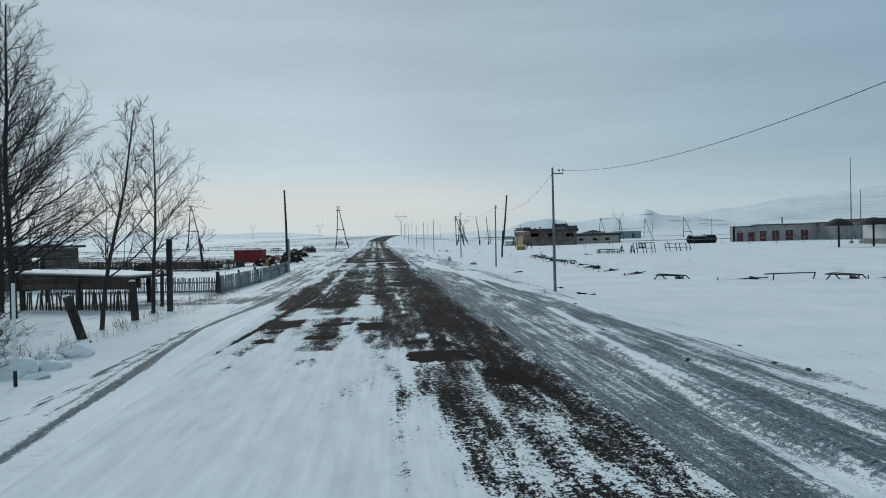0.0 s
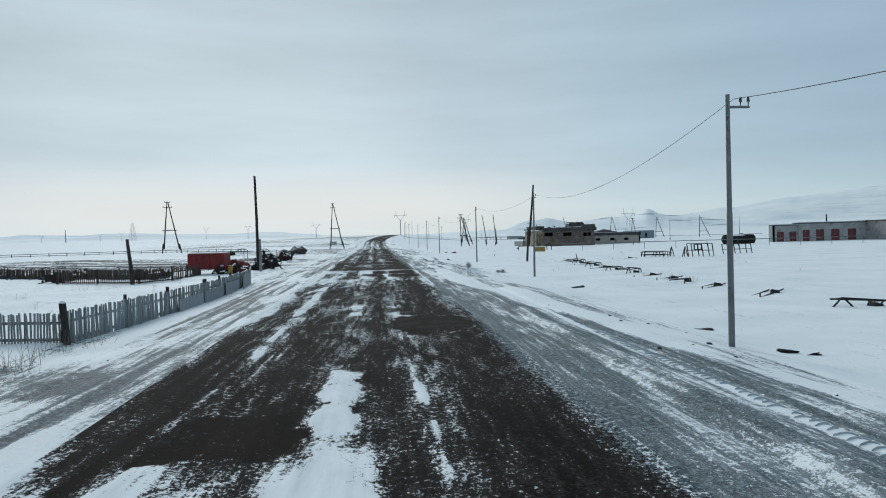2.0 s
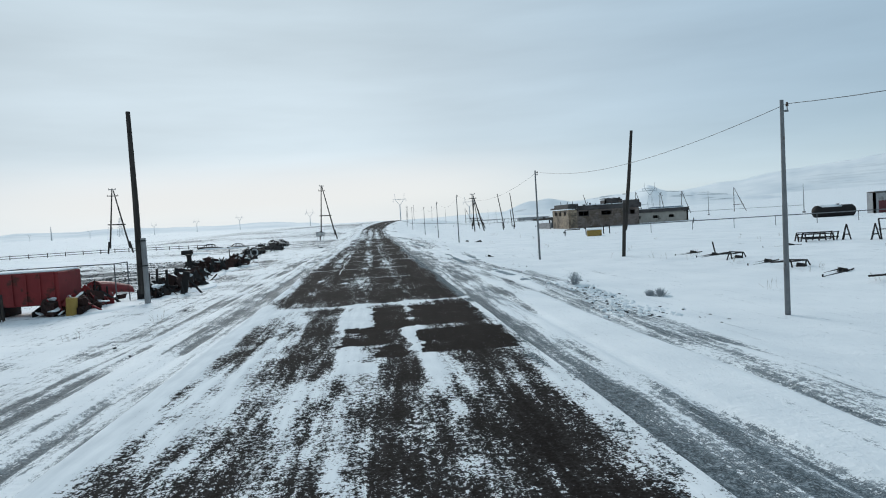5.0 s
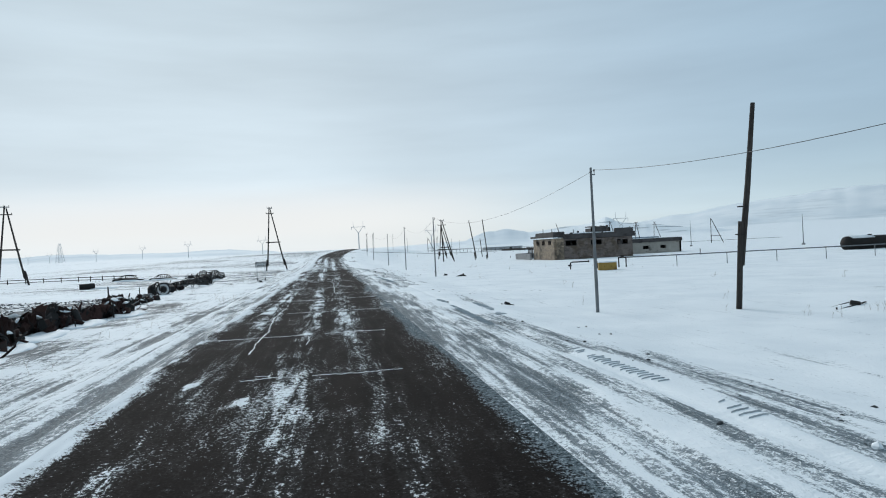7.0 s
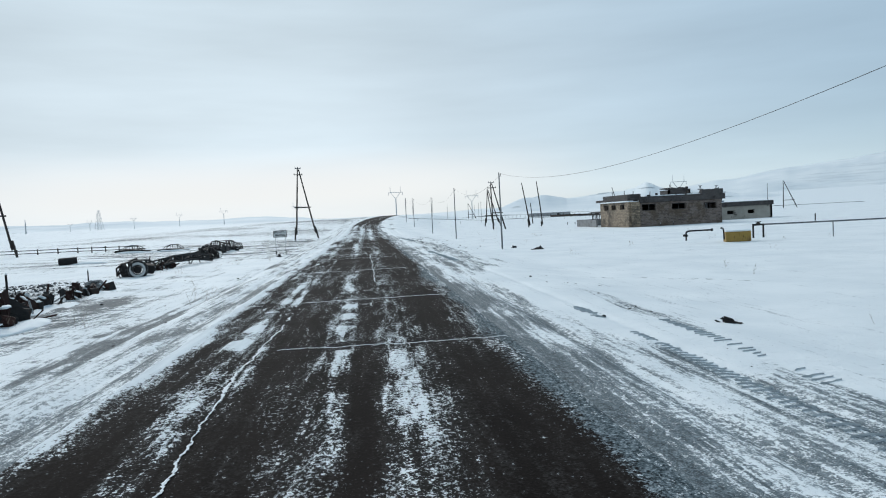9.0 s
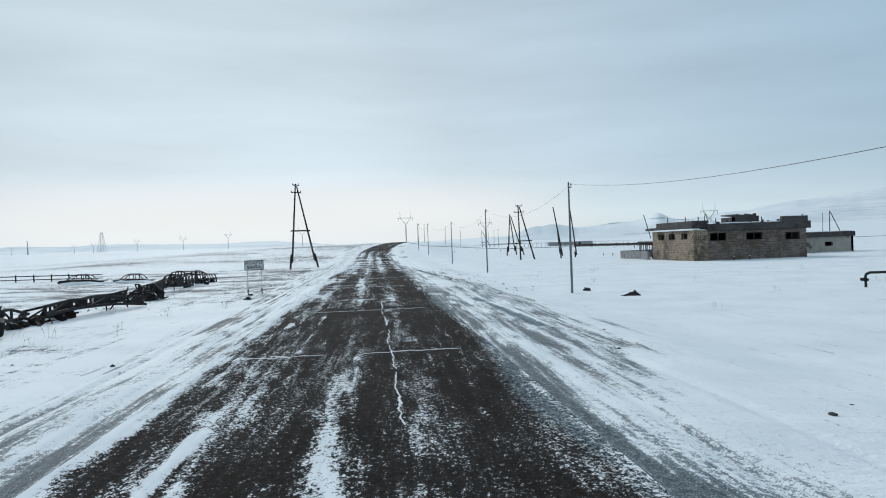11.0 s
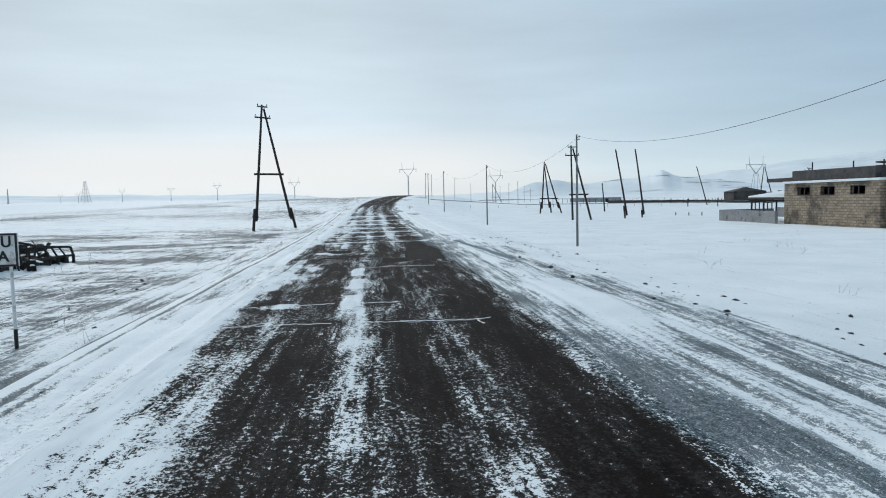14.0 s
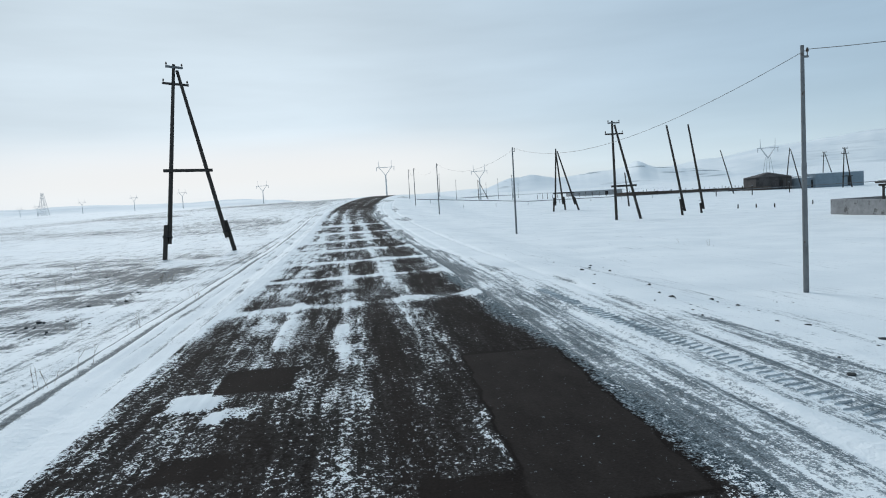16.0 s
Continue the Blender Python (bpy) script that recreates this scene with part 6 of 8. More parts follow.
def pen():
    """The low animal pen: posts, pickets, dark boards and a snowy roof."""
    rng = random.Random(31)
    root = thing("animal_pen", (0, 0, 0), "low dark timber pen with a snow-covered roof", "shed")
    g = -0.35
    for x, y in ((-7.95, 22.4), (-10.2, 23.2), (-12.7, 24.2), (-8.6, 26.0), (-13.4, 27.6)):
        bm = bmesh.new()
        beam(bm, (x, y, g), (x, y, 1.08), 0.15, 0.15)
        part("post", bm, "wood", root)
    bm = bmesh.new()
    c = Vector((-10.7, 25.4, 1.12))
    box(bm, c, (5.9, 2.6, 0.08), turned(0, 2, -20))
    part("roof", bm, "dark_picket", root)
    bm = bmesh.new()
    box(bm, c + Vector((0, 0, 0.075)), (5.7, 2.4, 0.08), turned(0, 2, -20), 0.03)
    part("roof_snow", bm, "snow", root, "snow lying on the roof")
    mesh = shared_piece("picket", (0.07, 0.022, 0.92), "dark_picket")
    picket_run(root, "picket", mesh, [(-12.7, 24.15), (-10.2, 23.15), (-8.0, 22.35)], 0.135, rng, 0.03, 3.0, 0.06, -0.34)
    board = shared_piece("board", (1.7, 0.03, 0.2), "dark_picket")
    for k in range(3):
        for j in range(2):
            ob = new("board", board)
            ob.parent = root
            ob.matrix_basis = pose(-12.0 + k * 1.62, 23.9 - k * 0.6, 0.66 + j * 0.22, 0, 0, -20)
    bm = bmesh.new()
    box(bm, (-11.2, 26.6, 0.75), (5.0, 0.06, 0.5), turned(0, 0, -20))
    part("back_board", bm, "dark_picket", root)


pen()


def yard_shed():
    root = thing("yard_shed", (-22.4, 38.5, -0.1), "dark block shed with a flat roof and red-brown door", "shed", turn=(0, 0, -18))
    bm = bmesh.new()
    wall_mesh(bm, (-5.5, -1.8, 0), (1, 0, 0), 10.4, 2.3, 0.3, [(8.6, 9.5, 0.9, 1.9), (9.7, 10.2, 0.0, 1.95)])
    wall_mesh(bm, (4.9, -1.8, 0), (0, 1, 0), 4.0, 2.3, 0.3, [(0.6, 1.5, 0.9, 1.8)])
    part("wall", bm, "brick_shed", root)
    bm = bmesh.new()
    box(bm, (-0.3, 0.2, 2.38), (11.0, 4.6, 0.14), None, 0.02)
    part("roof", bm, "fascia", root)
    bm = bmesh.new()
    box(bm, (-0.9, 0.4, 2.5), (9.5, 3.8, 0.12), None, 0.04)
    part("roof_snow", bm, "snow", root)
    bm = bmesh.new()
    box(bm, (4.45, -1.68, 1.0), (0.5, 0.06, 1.95), None, 0.01)
    part("door", bm, "rust", root, "red-brown sheet door")
    bm = bmesh.new()
    box(bm, (-2.4, 0.0, 2.75), (3.2, 1.2, 0.35), turned(0, 3, 4), 0.03)
    part("roof_lumber", bm, "fascia", root, "old boards lying on the roof")


yard_shed()


def red_box():
    root = thing("red_container", (-12.35, 66.3, ground_z(-12.35, 66.3) + 0.02), "faded red sheet-metal container with rusty edges", "container", turn=(0, 0, -4))
    bm = bmesh.new()
    box(bm, (0, 0, 0.98), (2.8, 1.6, 1.2), None, 0.03)
    part("body", bm, "red", root)
    for k in range(6):
        bm = bmesh.new()
        box(bm, (-1.25 + k * 0.5, -0.82, 0.98), (0.05, 0.04, 1.14))
        part("rib", bm, "red", root)
    for sx in (-1, 1):
        bm = bmesh.new()
        box(bm, (sx * 1.0, 0, 0.2), (0.25, 1.3, 0.45))
        part("skid", bm, "iron", root)
    bm = bmesh.new()
    box(bm, (0, 0, 1.61), (2.7, 1.5, 0.08), None, 0.03)
    part("snow_cap", bm, "snow", root)
    rail = thing("pipe_rail", on_ground(-12.0, 68.2, -0.1), "thin grey pipe frame behind the container", "frame")
    bm = bars([((-2.2, 0, 0), (-2.2, 0, 1.75)), ((-2.2, 0, 1.75), (1.9, 0, 1.75)), ((1.9, 0, 1.75), (1.9, 0, 0)), ((1.9, 0, 1.75), (1.9, 1.4, 1.75)), ((1.9, 1.4, 1.75), (1.9, 1.4, 0))], 0.025)
    part("pipe", bm, "steel", rail)


red_box()


# ---- scrap along the verge ----
def crumpled(bm, size, turn, at, rng, rough=0.09):
    """A pressed bale or casting: a block with dented, uneven faces."""
    made = bmesh.ops.create_cube(bm, size=1.0)
    bmesh.ops.subdivide_edges(bm, edges=list(bm.edges), cuts=3, use_grid_fill=True)
    off = Vector((rng.uniform(0, 50), rng.uniform(0, 50), rng.uniform(0, 50)))
    for v in bm.verts:
        k = Vector((noise.noise(v.co * 3 + off), noise.noise(v.co * 3.3 - off), noise.noise(v.co * 2.7 + off * 2)))
        v.co = turn @ Vector(((v.co.x + k.x * rough * 2) * size[0], (v.co.y + k.y * rough * 2) * size[1], (v.co.z + k.z * rough * 2) * size[2])) + Vector(at)


def scrap_heap(x, y, length, width, height, n, mats, seed, label, turn=0.0):
    """A heap of bales, plates, bars and castings, each piece on its own."""
    rng = random.Random(seed)
    height *= 1.2
    root = thing("scrap_heap", on_ground(x, y, -0.02), label, "scrap", "scrap heaps by the road", turn=(0, 0, turn))
    for i in range(max(2, int(n / 4.5))):
        py = -length / 2 + length * (i + rng.uniform(0.2, 0.8)) / max(2, int(n / 4.5))
        h = height * rng.uniform(0.35, 0.85)
        bm = bmesh.new()
        crumpled(bm, (rng.uniform(0.25, 0.6), rng.uniform(0.25, 0.55), h), turned(rng.gauss(0, 22), rng.gauss(0, 22), rng.uniform(0, 90)), (rng.gauss(0, width * 0.2), py, h * 0.42), rng, 0.2)
        part("bale", bm, rng.choice(mats), root)
    for i in range(int(n * 2.0)):
        px, py = rng.gauss(0, width * 0.28), rng.uniform(-length / 2, length / 2)
        top = height * max(0.25, 1 - (px / width) ** 2 * 2) * rng.uniform(0.3, 1.0)
        kind = rng.random()
        bm = bmesh.new()
        mat = rng.choice(mats)
        if kind < 0.36:
            s = (rng.uniform(0.2, 0.7), rng.uniform(0.02, 0.04), rng.uniform(0.2, 0.6))
            box(bm, (px, py, top * 0.6), s, turned(rng.uniform(-50, 50), rng.uniform(-35, 35), rng.uniform(0, 180)), 0.008)
            name = "sheet"
        elif kind < 0.78:
            d = Vector((rng.gauss(0, 0.6), rng.gauss(0, 0.8), rng.gauss(0.5, 0.5))).normalized() * rng.uniform(0.4, 1.2)
            p = Vector((px, py, max(0.1, top * 0.5)))
            tube(bm, p - d * 0.45, p + d * 0.55, rng.uniform(0.018, 0.045), None, 6)
            name = "bar"
        elif kind < 0.93:
            crumpled(bm, [rng.uniform(0.2, 0.45) for _ in range(3)], turned(rng.uniform(-30, 30), rng.uniform(-30, 30), rng.uniform(0, 90)), (px, py, top * 0.45), rng)
            name = "casting"
        else:
            d = Vector((rng.gauss(0, 1), rng.gauss(0, 1), rng.gauss(0, 0.5))).normalized()
            p = Vector((px, py, top * 0.5))
            tube(bm, p, p + d * rng.uniform(0.3, 0.6), 0.14, 0.14, 12)
            name = "drum"
        part(name, bm, mat, root)
    for i in range(max(4, n // 2)):
        bm = bmesh.new()
        px, py = rng.gauss(0, width * 0.3), rng.uniform(-length / 2, length / 2)
        bmesh.ops.create_icosphere(bm, subdivisions=2, radius=0.15, matrix=Matrix.Translation((px, py, height * rng.uniform(0.12, 0.72))) @ turned(rng.uniform(-35, 35), rng.uniform(-35, 35), 0).to_4x4() @ Matrix.Diagonal((rng.uniform(0.5, 1.7), rng.uniform(0.5, 1.7), 0.22, 1)))
        for v in bm.verts:
            v.co += Vector((noise.noise(v.co * 7), noise.noise(v.co * 8), noise.noise(v.co * 6))) * 0.06
        part("snow_lump", bm, "snow", root, smooth_faces=True)
    # wind drift banked against the foot
    bm = bmesh.new()
    bmesh.ops.create_icosphere(bm, subdivisions=3, radius=0.5, matrix=Matrix.Translation((0.6 * width, 0, -0.02)) @ Matrix.Diagonal((width * 1.1, length * 1.1, 0.30 * height, 1)))
    for v in bm.verts:
        v.co.z += noise.noise(v.co * 1.6) * 0.12
    part("snow_drift", bm, "snow", root, smooth_faces=True)


scrap_heap(-10.9, 66.8, 3.4, 1.8, 1.0, 30, ("rust", "rust", "iron", "red"), 41, "heap of rusty sheets and red panels")
scrap_heap(-9.3, 70.7, 2.4, 1.2, 0.7, 13, ("iron", "iron", "rust"), 42, "heap of dark machine parts and bars")
scrap_heap(-9.3, 74.2, 5.0, 1.4, 0.95, 46, ("rust", "rust", "rust", "iron"), 43, "long heap of rusted scrap iron")
scrap_heap(-9.7, 77.4, 2.6, 1.1, 0.8, 22, ("rust", "iron"), 55, "heap of rust-brown bales and bars")
scrap_heap(-10.4, 80.2, 3.6, 1.2, 0.9, 28, ("rust", "iron", "iron"), 44, "heap of rusted engine parts")
scrap_heap(-11.0, 84.3, 4.4, 1.3, 1.15, 44, ("iron", "iron", "rust"), 45, "heap of dark gearbox and engine blocks")
scrap_heap(-11.3, 89.0, 3.4, 1.5, 1.0, 34, ("iron", "rust"), 46, "heap of dark scrap and plates")
scrap_heap(-10.7, 93.2, 3.2, 1.5, 1.05, 34, ("rust", "rust", "iron"), 47, "heap of rust-brown sheet and castings")
scrap_heap(-11.6, 98.0, 3.4, 1.1, 0.6, 18, ("iron", "rust", "iron", "plaster"), 48, "loose pale sheets and bars in snow")
scrap_heap(-11.6, 102.6, 3.2, 1.0, 0.6, 16, ("iron", "iron", "rust", "concrete"), 49, "loose pale sheets and bars in snow")
scrap_heap(-13.6, 118.5, 4.0, 1.1, 0.45, 16, ("iron", "rust"), 50, "low heap of bent dark bars")
scrap_heap(-15.2, 131.0, 5.0, 1.3, 0.35, 14, ("iron", "concrete"), 51, "low scatter of bars in drifted snow")
scrap_heap(-13.0, 130.0, 1.6, 0.9, 0.4, 8, ("concrete", "iron"), 52, "low scatter of bars in drifted snow")
scrap_heap(-20.5, 62.5, 7.0, 2.0, 0.7, 24, ("iron", "rust", "wood"), 53, "heap of rusty farm scrap in the yard")
scrap_heap(-15.0, 61.0, 4.0, 1.6, 0.6, 18, ("rust", "wood", "iron"), 54, "heap of rusty farm scrap in the yard")


def machine(x, y, turn, label="upright dark cast machine with two stanchions"):
    root = thing("old_machine", on_ground(x, y, -0.1), label, "machine", turn=(0, 0, turn))
    bm = bmesh.new()
    box(bm, (0.05, 0, 0.55), (0.28, 0.34, 1.15), turned(0, 11, 0), 0.04)
    part("body", bm, "iron", root)
    for k, h in ((-1.5, 1.15), (-1.15, 1.3), (-0.75, 1.25)):
        bm = bmesh.new()
        beam(bm, (k, 0.1, 0), (k + 0.05, 0.1, h), 0.1, 0.1)
        part("stanchion", bm, "iron", root)
    bm = bmesh.new()
    beam(bm, (-1.7, 0.1, 0.5), (-0.3, 0.1, 0.45), 0.1, 0.1)
    part("rail", bm, "iron", root)
    bm = bmesh.new()
    tube(bm, (0.2, -0.1, 0.8), (0.75, -0.3, 0.1), 0.05, 0.05, 8)
    part("prop", bm, "iron", root)


machine(-8.3, 71.2, 10)
hood = thing("tractor_hood", on_ground(-10.6, 68.9, 0.25), "bent red sheet-metal tractor hood on scrap", "scrap", turn=(0, 8, 62))
bm = bmesh.new()
rows = []
for i in range(9):
    a = math.pi * i / 8
    rows.append([bm.verts.new((xx, 0.42 * math.cos(a), 0.25 + 0.42 * math.sin(a) * (1 if xx < 0.5 else 0.8))) for xx in (-0.8, 0.0, 0.8)])
for a, b in zip(rows[:-1], rows[1:]):
    for k in range(2):
        bm.faces.new((a[k], a[k + 1], b[k + 1], b[k]))
part("shell", bm, "red", hood).modifiers.new("thickness", "SOLIDIFY").thickness = 0.02
bm = bmesh.new()
box(bm, (-0.78, 0, 0.2), (0.04, 0.7, 0.6), None, 0.01)
part("grille", bm, "rust", hood)
ys = thing("yellow_drum", on_ground(-10.55, 65.2, -0.1), "small dull yellow drum lying on scrap", "drum")
bm = bmesh.new()
tube(bm, (0, 0, 0.1), (0.05, 0, 0.75), 0.19, 0.19, 14)
part("shell", bm, "yellow", ys)

stack = thing("stove_pipe", on_ground(-10.75, 81.2, -0.1), "thick dark iron stove pipe standing upright", "pipe")
bm = bmesh.new()
tube(bm, (0, 0, 0), (-0.05, 0, 1.55), 0.15, 0.14, 12)
part("pipe", bm, "iron", stack)
bm = bmesh.new()
tube(bm, (-0.05, 0, 1.5), (-0.05, 0, 1.6), 0.19, 0.19, 12)
part("collar", bm, "iron", stack)


def tyre_mesh(bm, centre, axis, R, r, n=24, m=10):
    axis = Vector(axis).normalized()
    a = axis.cross(Vector((0, 0, 1))).normalized()
    b = axis.cross(a)
    rows = []
    for i in range(n):
        t = 2 * math.pi * i / n
        out = math.cos(t) * a + math.sin(t) * b
        rows.append([bm.verts.new(Vector(centre) + out * (R + r * math.cos(2 * math.pi * k / m)) + axis * r * 1.15 * math.sin(2 * math.pi * k / m)) for k in range(m)])
    for i in range(n):
        for k in range(m):
            p, q = rows[i], rows[(i + 1) % n]
            bm.faces.new((p[k], q[k], q[(k + 1) % m], p[(k + 1) % m]))


def axle():
    root = thing("truck_axle", on_ground(-13.0, 112.8, -0.1), "old truck axle with a snow-dusted wheel", "axle", turn=(0, 0, 12))
    bm = bmesh.new()
    tyre_mesh(bm, (0.05, -0.35, 0.5), (0.15, -1, 0.1), 0.40, 0.15)
    w = part("tyre", bm, "rubber", root, "black tyre dusted with snow", True)
    bm = bmesh.new()
    tyre_mesh(bm, (0.05, -0.45, 0.5), (0.15, -1, 0.1), 0.36, 0.085)
    part("rim", bm, "rim", w, "chalky white rim", True)
    bm = bmesh.new()
    tube(bm, (0.05, -0.42, 0.5), (0.02, -0.2, 0.48), 0.2, 0.22, 14)
    part("hub", bm, "iron", w)
    bm = bmesh.new()
    tube(bm, (0, -0.2, 0.48), (-0.4, 1.6, 0.45), 0.09, 0.09, 8)
    part("beam", bm, "iron", root)
    bm = bmesh.new()
    tyre_mesh(bm, (-0.75, 0.5, 0.38), (1, 0.3, 0.2), 0.38, 0.15)
    part("tyre", bm, "rubber", root, "black tyre dusted with snow", True)
    bm = bmesh.new()
    box(bm, (0.55, 0.5, 0.5), (0.5, 0.6, 0.5), turned(15, 10, 20), 0.06)
    part("gearbox", bm, "iron", root)
    bm = bmesh.new()
    tube(bm, (0.35, 0.9, 0.4), (0.6, 1.0, 1.15), 0.03, 0.03, 6)
    part("lever", bm, "iron", root)


axle()


def ladder_frame(x, y, turn, length, label="bent lattice of an old trailer frame half in snow", tilt=0.0):
    """Two side rails, cross members and hoops of a stripped trailer."""
    rng = random.Random(int(x * 10 + y))
    root = thing("trailer_frame", on_ground(x, y, -0.1), label, "scrap", "stripped frames", turn=(tilt, 0, turn))
    for s in (-0.4, 0.4):
        bm = bmesh.new()
        pts = [Vector((s, length * (t - 0.5), 0.35 + 0.25 * math.sin(3 * t + s))) + Vector((rng.uniform(-0.1, 0.1), rng.uniform(-0.25, 0.25), rng.uniform(-0.12, 0.1))) for t in np.linspace(0, 1, 6)]
        for a, b in zip(pts[:-1], pts[1:]):
            beam(bm, a, b, 0.07, 0.12)
        part("side_rail", bm, "iron", root)
        bm = bmesh.new()
        for p, q in zip(pts[:-1], pts[1:]):
            beam(bm, p + Vector((0, 0, 0.38)), q + Vector((0, 0, 0.38)), 0.06, 0.09)
        part("top_rail", bm, "iron", root)
        for j, (p, q) in enumerate(zip(pts[:-1], pts[1:])):
            bm = bmesh.new()
            beam(bm, p, p + Vector((0, 0, 0.4)), 0.08, 0.06)
            part("web", bm, "iron", root)
            bm = bmesh.new()
            beam(bm, p + Vector((0, 0, 0.38 * (j % 2))), q + Vector((0, 0, 0.38 * (1 - j % 2))), 0.05, 0.06)
            part("web", bm, "iron", root)
            if rng.random() < 0.45:
                bm = bmesh.new()
                mid = (p + q) / 2 + Vector((0, 0, 0.19))
                box(bm, mid, (0.03, (q - p).length * 0.7, 0.3), turned(rng.uniform(-6, 6), 0, 0), 0.01)
                part("plate", bm, "iron", root)
    for t in np.linspace(0.03, 0.97, max(4, int(length / 0.8))):
        bm = bmesh.new()
        yv = length * (float(t) - 0.5)
        z = 0.35 + 0.25 * math.sin(3 * float(t))
        beam(bm, (-0.45, yv, z), (0.45, yv + rng.uniform(-0.2, 0.2), z + rng.uniform(-0.1, 0.15)), 0.07, 0.07)
        part("cross_member", bm, "iron", root)
        if rng.random() < 0.6:
            bm = bmesh.new()
            tube(bm, (-0.4, yv, z), (-0.4 + rng.uniform(-0.3, 0.3), yv + rng.uniform(-0.4, 0.4), 0), 0.035, 0.035, 6)
            part("strut", bm, "iron", root)


ladder_frame(-12.9, 121.6, -9, 7.4)
ladder_frame(-13.6, 114.6, 4, 5.0)
ladder_frame(-14.3, 136.2, 3, 11.5)
ladder_frame(-13.2, 129.6, 50, 1.5, tilt=12)


def car_wreck(x, y, turn, label, sink=0.45, mat="iron", length=3.9):
    """A stripped saloon half buried in snow: sunk body, arched roof on thin pillars, no glass."""
    root = thing("car_wreck", on_ground(x, y, -sink), label, "car", "wrecked cars", turn=(0, 2, turn))
    L = length / 2
    bm = bmesh.new()
    prof = ((-L, 0.42), (-L, 0.74), (-L * 0.62, 0.84), (L * 0.42, 0.84), (L * 0.93, 0.70), (L, 0.42))
    left = [bm.verts.new((px, -0.76, pz)) for px, pz in prof]
    right = [bm.verts.new((px, 0.76, pz)) for px, pz in prof]
    bm.faces.new(left)
    bm.faces.new(right[::-1])
    for i in range(len(prof)):
        j = (i + 1) % len(prof)
        bm.faces.new((left[j], left[i], right[i], right[j]))
    bmesh.ops.bevel(bm, geom=list(bm.edges), offset=0.07, segments=2, affect="EDGES")
    part("body", bm, mat, root)
    # roof sheet, arched along and across
    line = [(-L * 0.62, 0.84), (-L * 0.50, 1.08), (-L * 0.33, 1.26), (-L * 0.12, 1.34), (L * 0.1, 1.32), (L * 0.24, 1.22), (L * 0.36, 1.02), (L * 0.45, 0.84)]
    bm = bmesh.new()
    rows = [[bm.verts.new((px, s * (0.56 + 0.02 * (1.34 - pz)), pz + 0.04 * (1 - s * s))) for s in (-1, -0.5, 0, 0.5, 1)] for px, pz in line[2:6]]
    for p, q in zip(rows[:-1], rows[1:]):
        for k in range(4):
            bm.faces.new((p[k], p[k + 1], q[k + 1], q[k]))
    part("roof", bm, mat, root, smooth_faces=True).modifiers.new("thickness", "SOLIDIFY").thickness = 0.03
    for s in (-1, 1):
        bm = bmesh.new()
        rings = []
        for k, (px, pz) in enumerate(line):
            before, after = line[max(0, k - 1)], line[min(len(line) - 1, k + 1)]
            along = Vector((after[0] - before[0], after[1] - before[1])).normalized()
            c = Vector((px, s * (0.74 - 0.36 * (pz - 0.84)), pz))
            rings.append([bm.verts.new(c + 0.04 * (math.cos(a) * Vector((-along.y, 0, along.x)) + math.sin(a) * Vector((0, 1, 0)))) for a in (math.tau * i / 6 for i in range(6))])
        for p, q in zip(rings[:-1], rings[1:]):
            for i in range(6):
                bm.faces.new((p[i], p[(i + 1) % 6], q[(i + 1) % 6], q[i]))
        bm.faces.new(rings[0][::-1])
        bm.faces.new(rings[-1])
        part("roof_rail", bm, mat, root)
        for px in (-L * 0.2, L * 0.08):
            bm = bmesh.new()
            beam(bm, (px, s * 0.74, 0.82), (px - 0.05, s * 0.57, 1.3), 0.06, 0.06)
            part("pillar", bm, mat, root)
    bm = bmesh.new()
    bmesh.ops.create_icosphere(bm, subdivisions=3, radius=1.0, matrix=Matrix.Translation((0.3, 0, sink - 0.02)) @ Matrix.Diagonal((L * 1.25, 1.7, 0.26, 1)))
    for v in bm.verts:
        v.co.z += noise.noise(v.co * 1.3 + Vector((x, y, 0))) * 0.13
    part("snow_drift", bm, "snow", root, "snow drifted against the body", True)
    for px, w in ((L * 0.68, 0.7), (-L * 0.12, 0.55)):
        bm = bmesh.new()
        bmesh.ops.create_icosphere(bm, subdivisions=2, radius=0.5, matrix=Matrix.Translation((px, 0.05, 0.78 if px > 0 else 1.36)) @ Matrix.Diagonal((w * 1.4, w * 1.5, 0.14, 1)))
        part("snow_cap", bm, "snow", root, "snow lying on the metal", True)


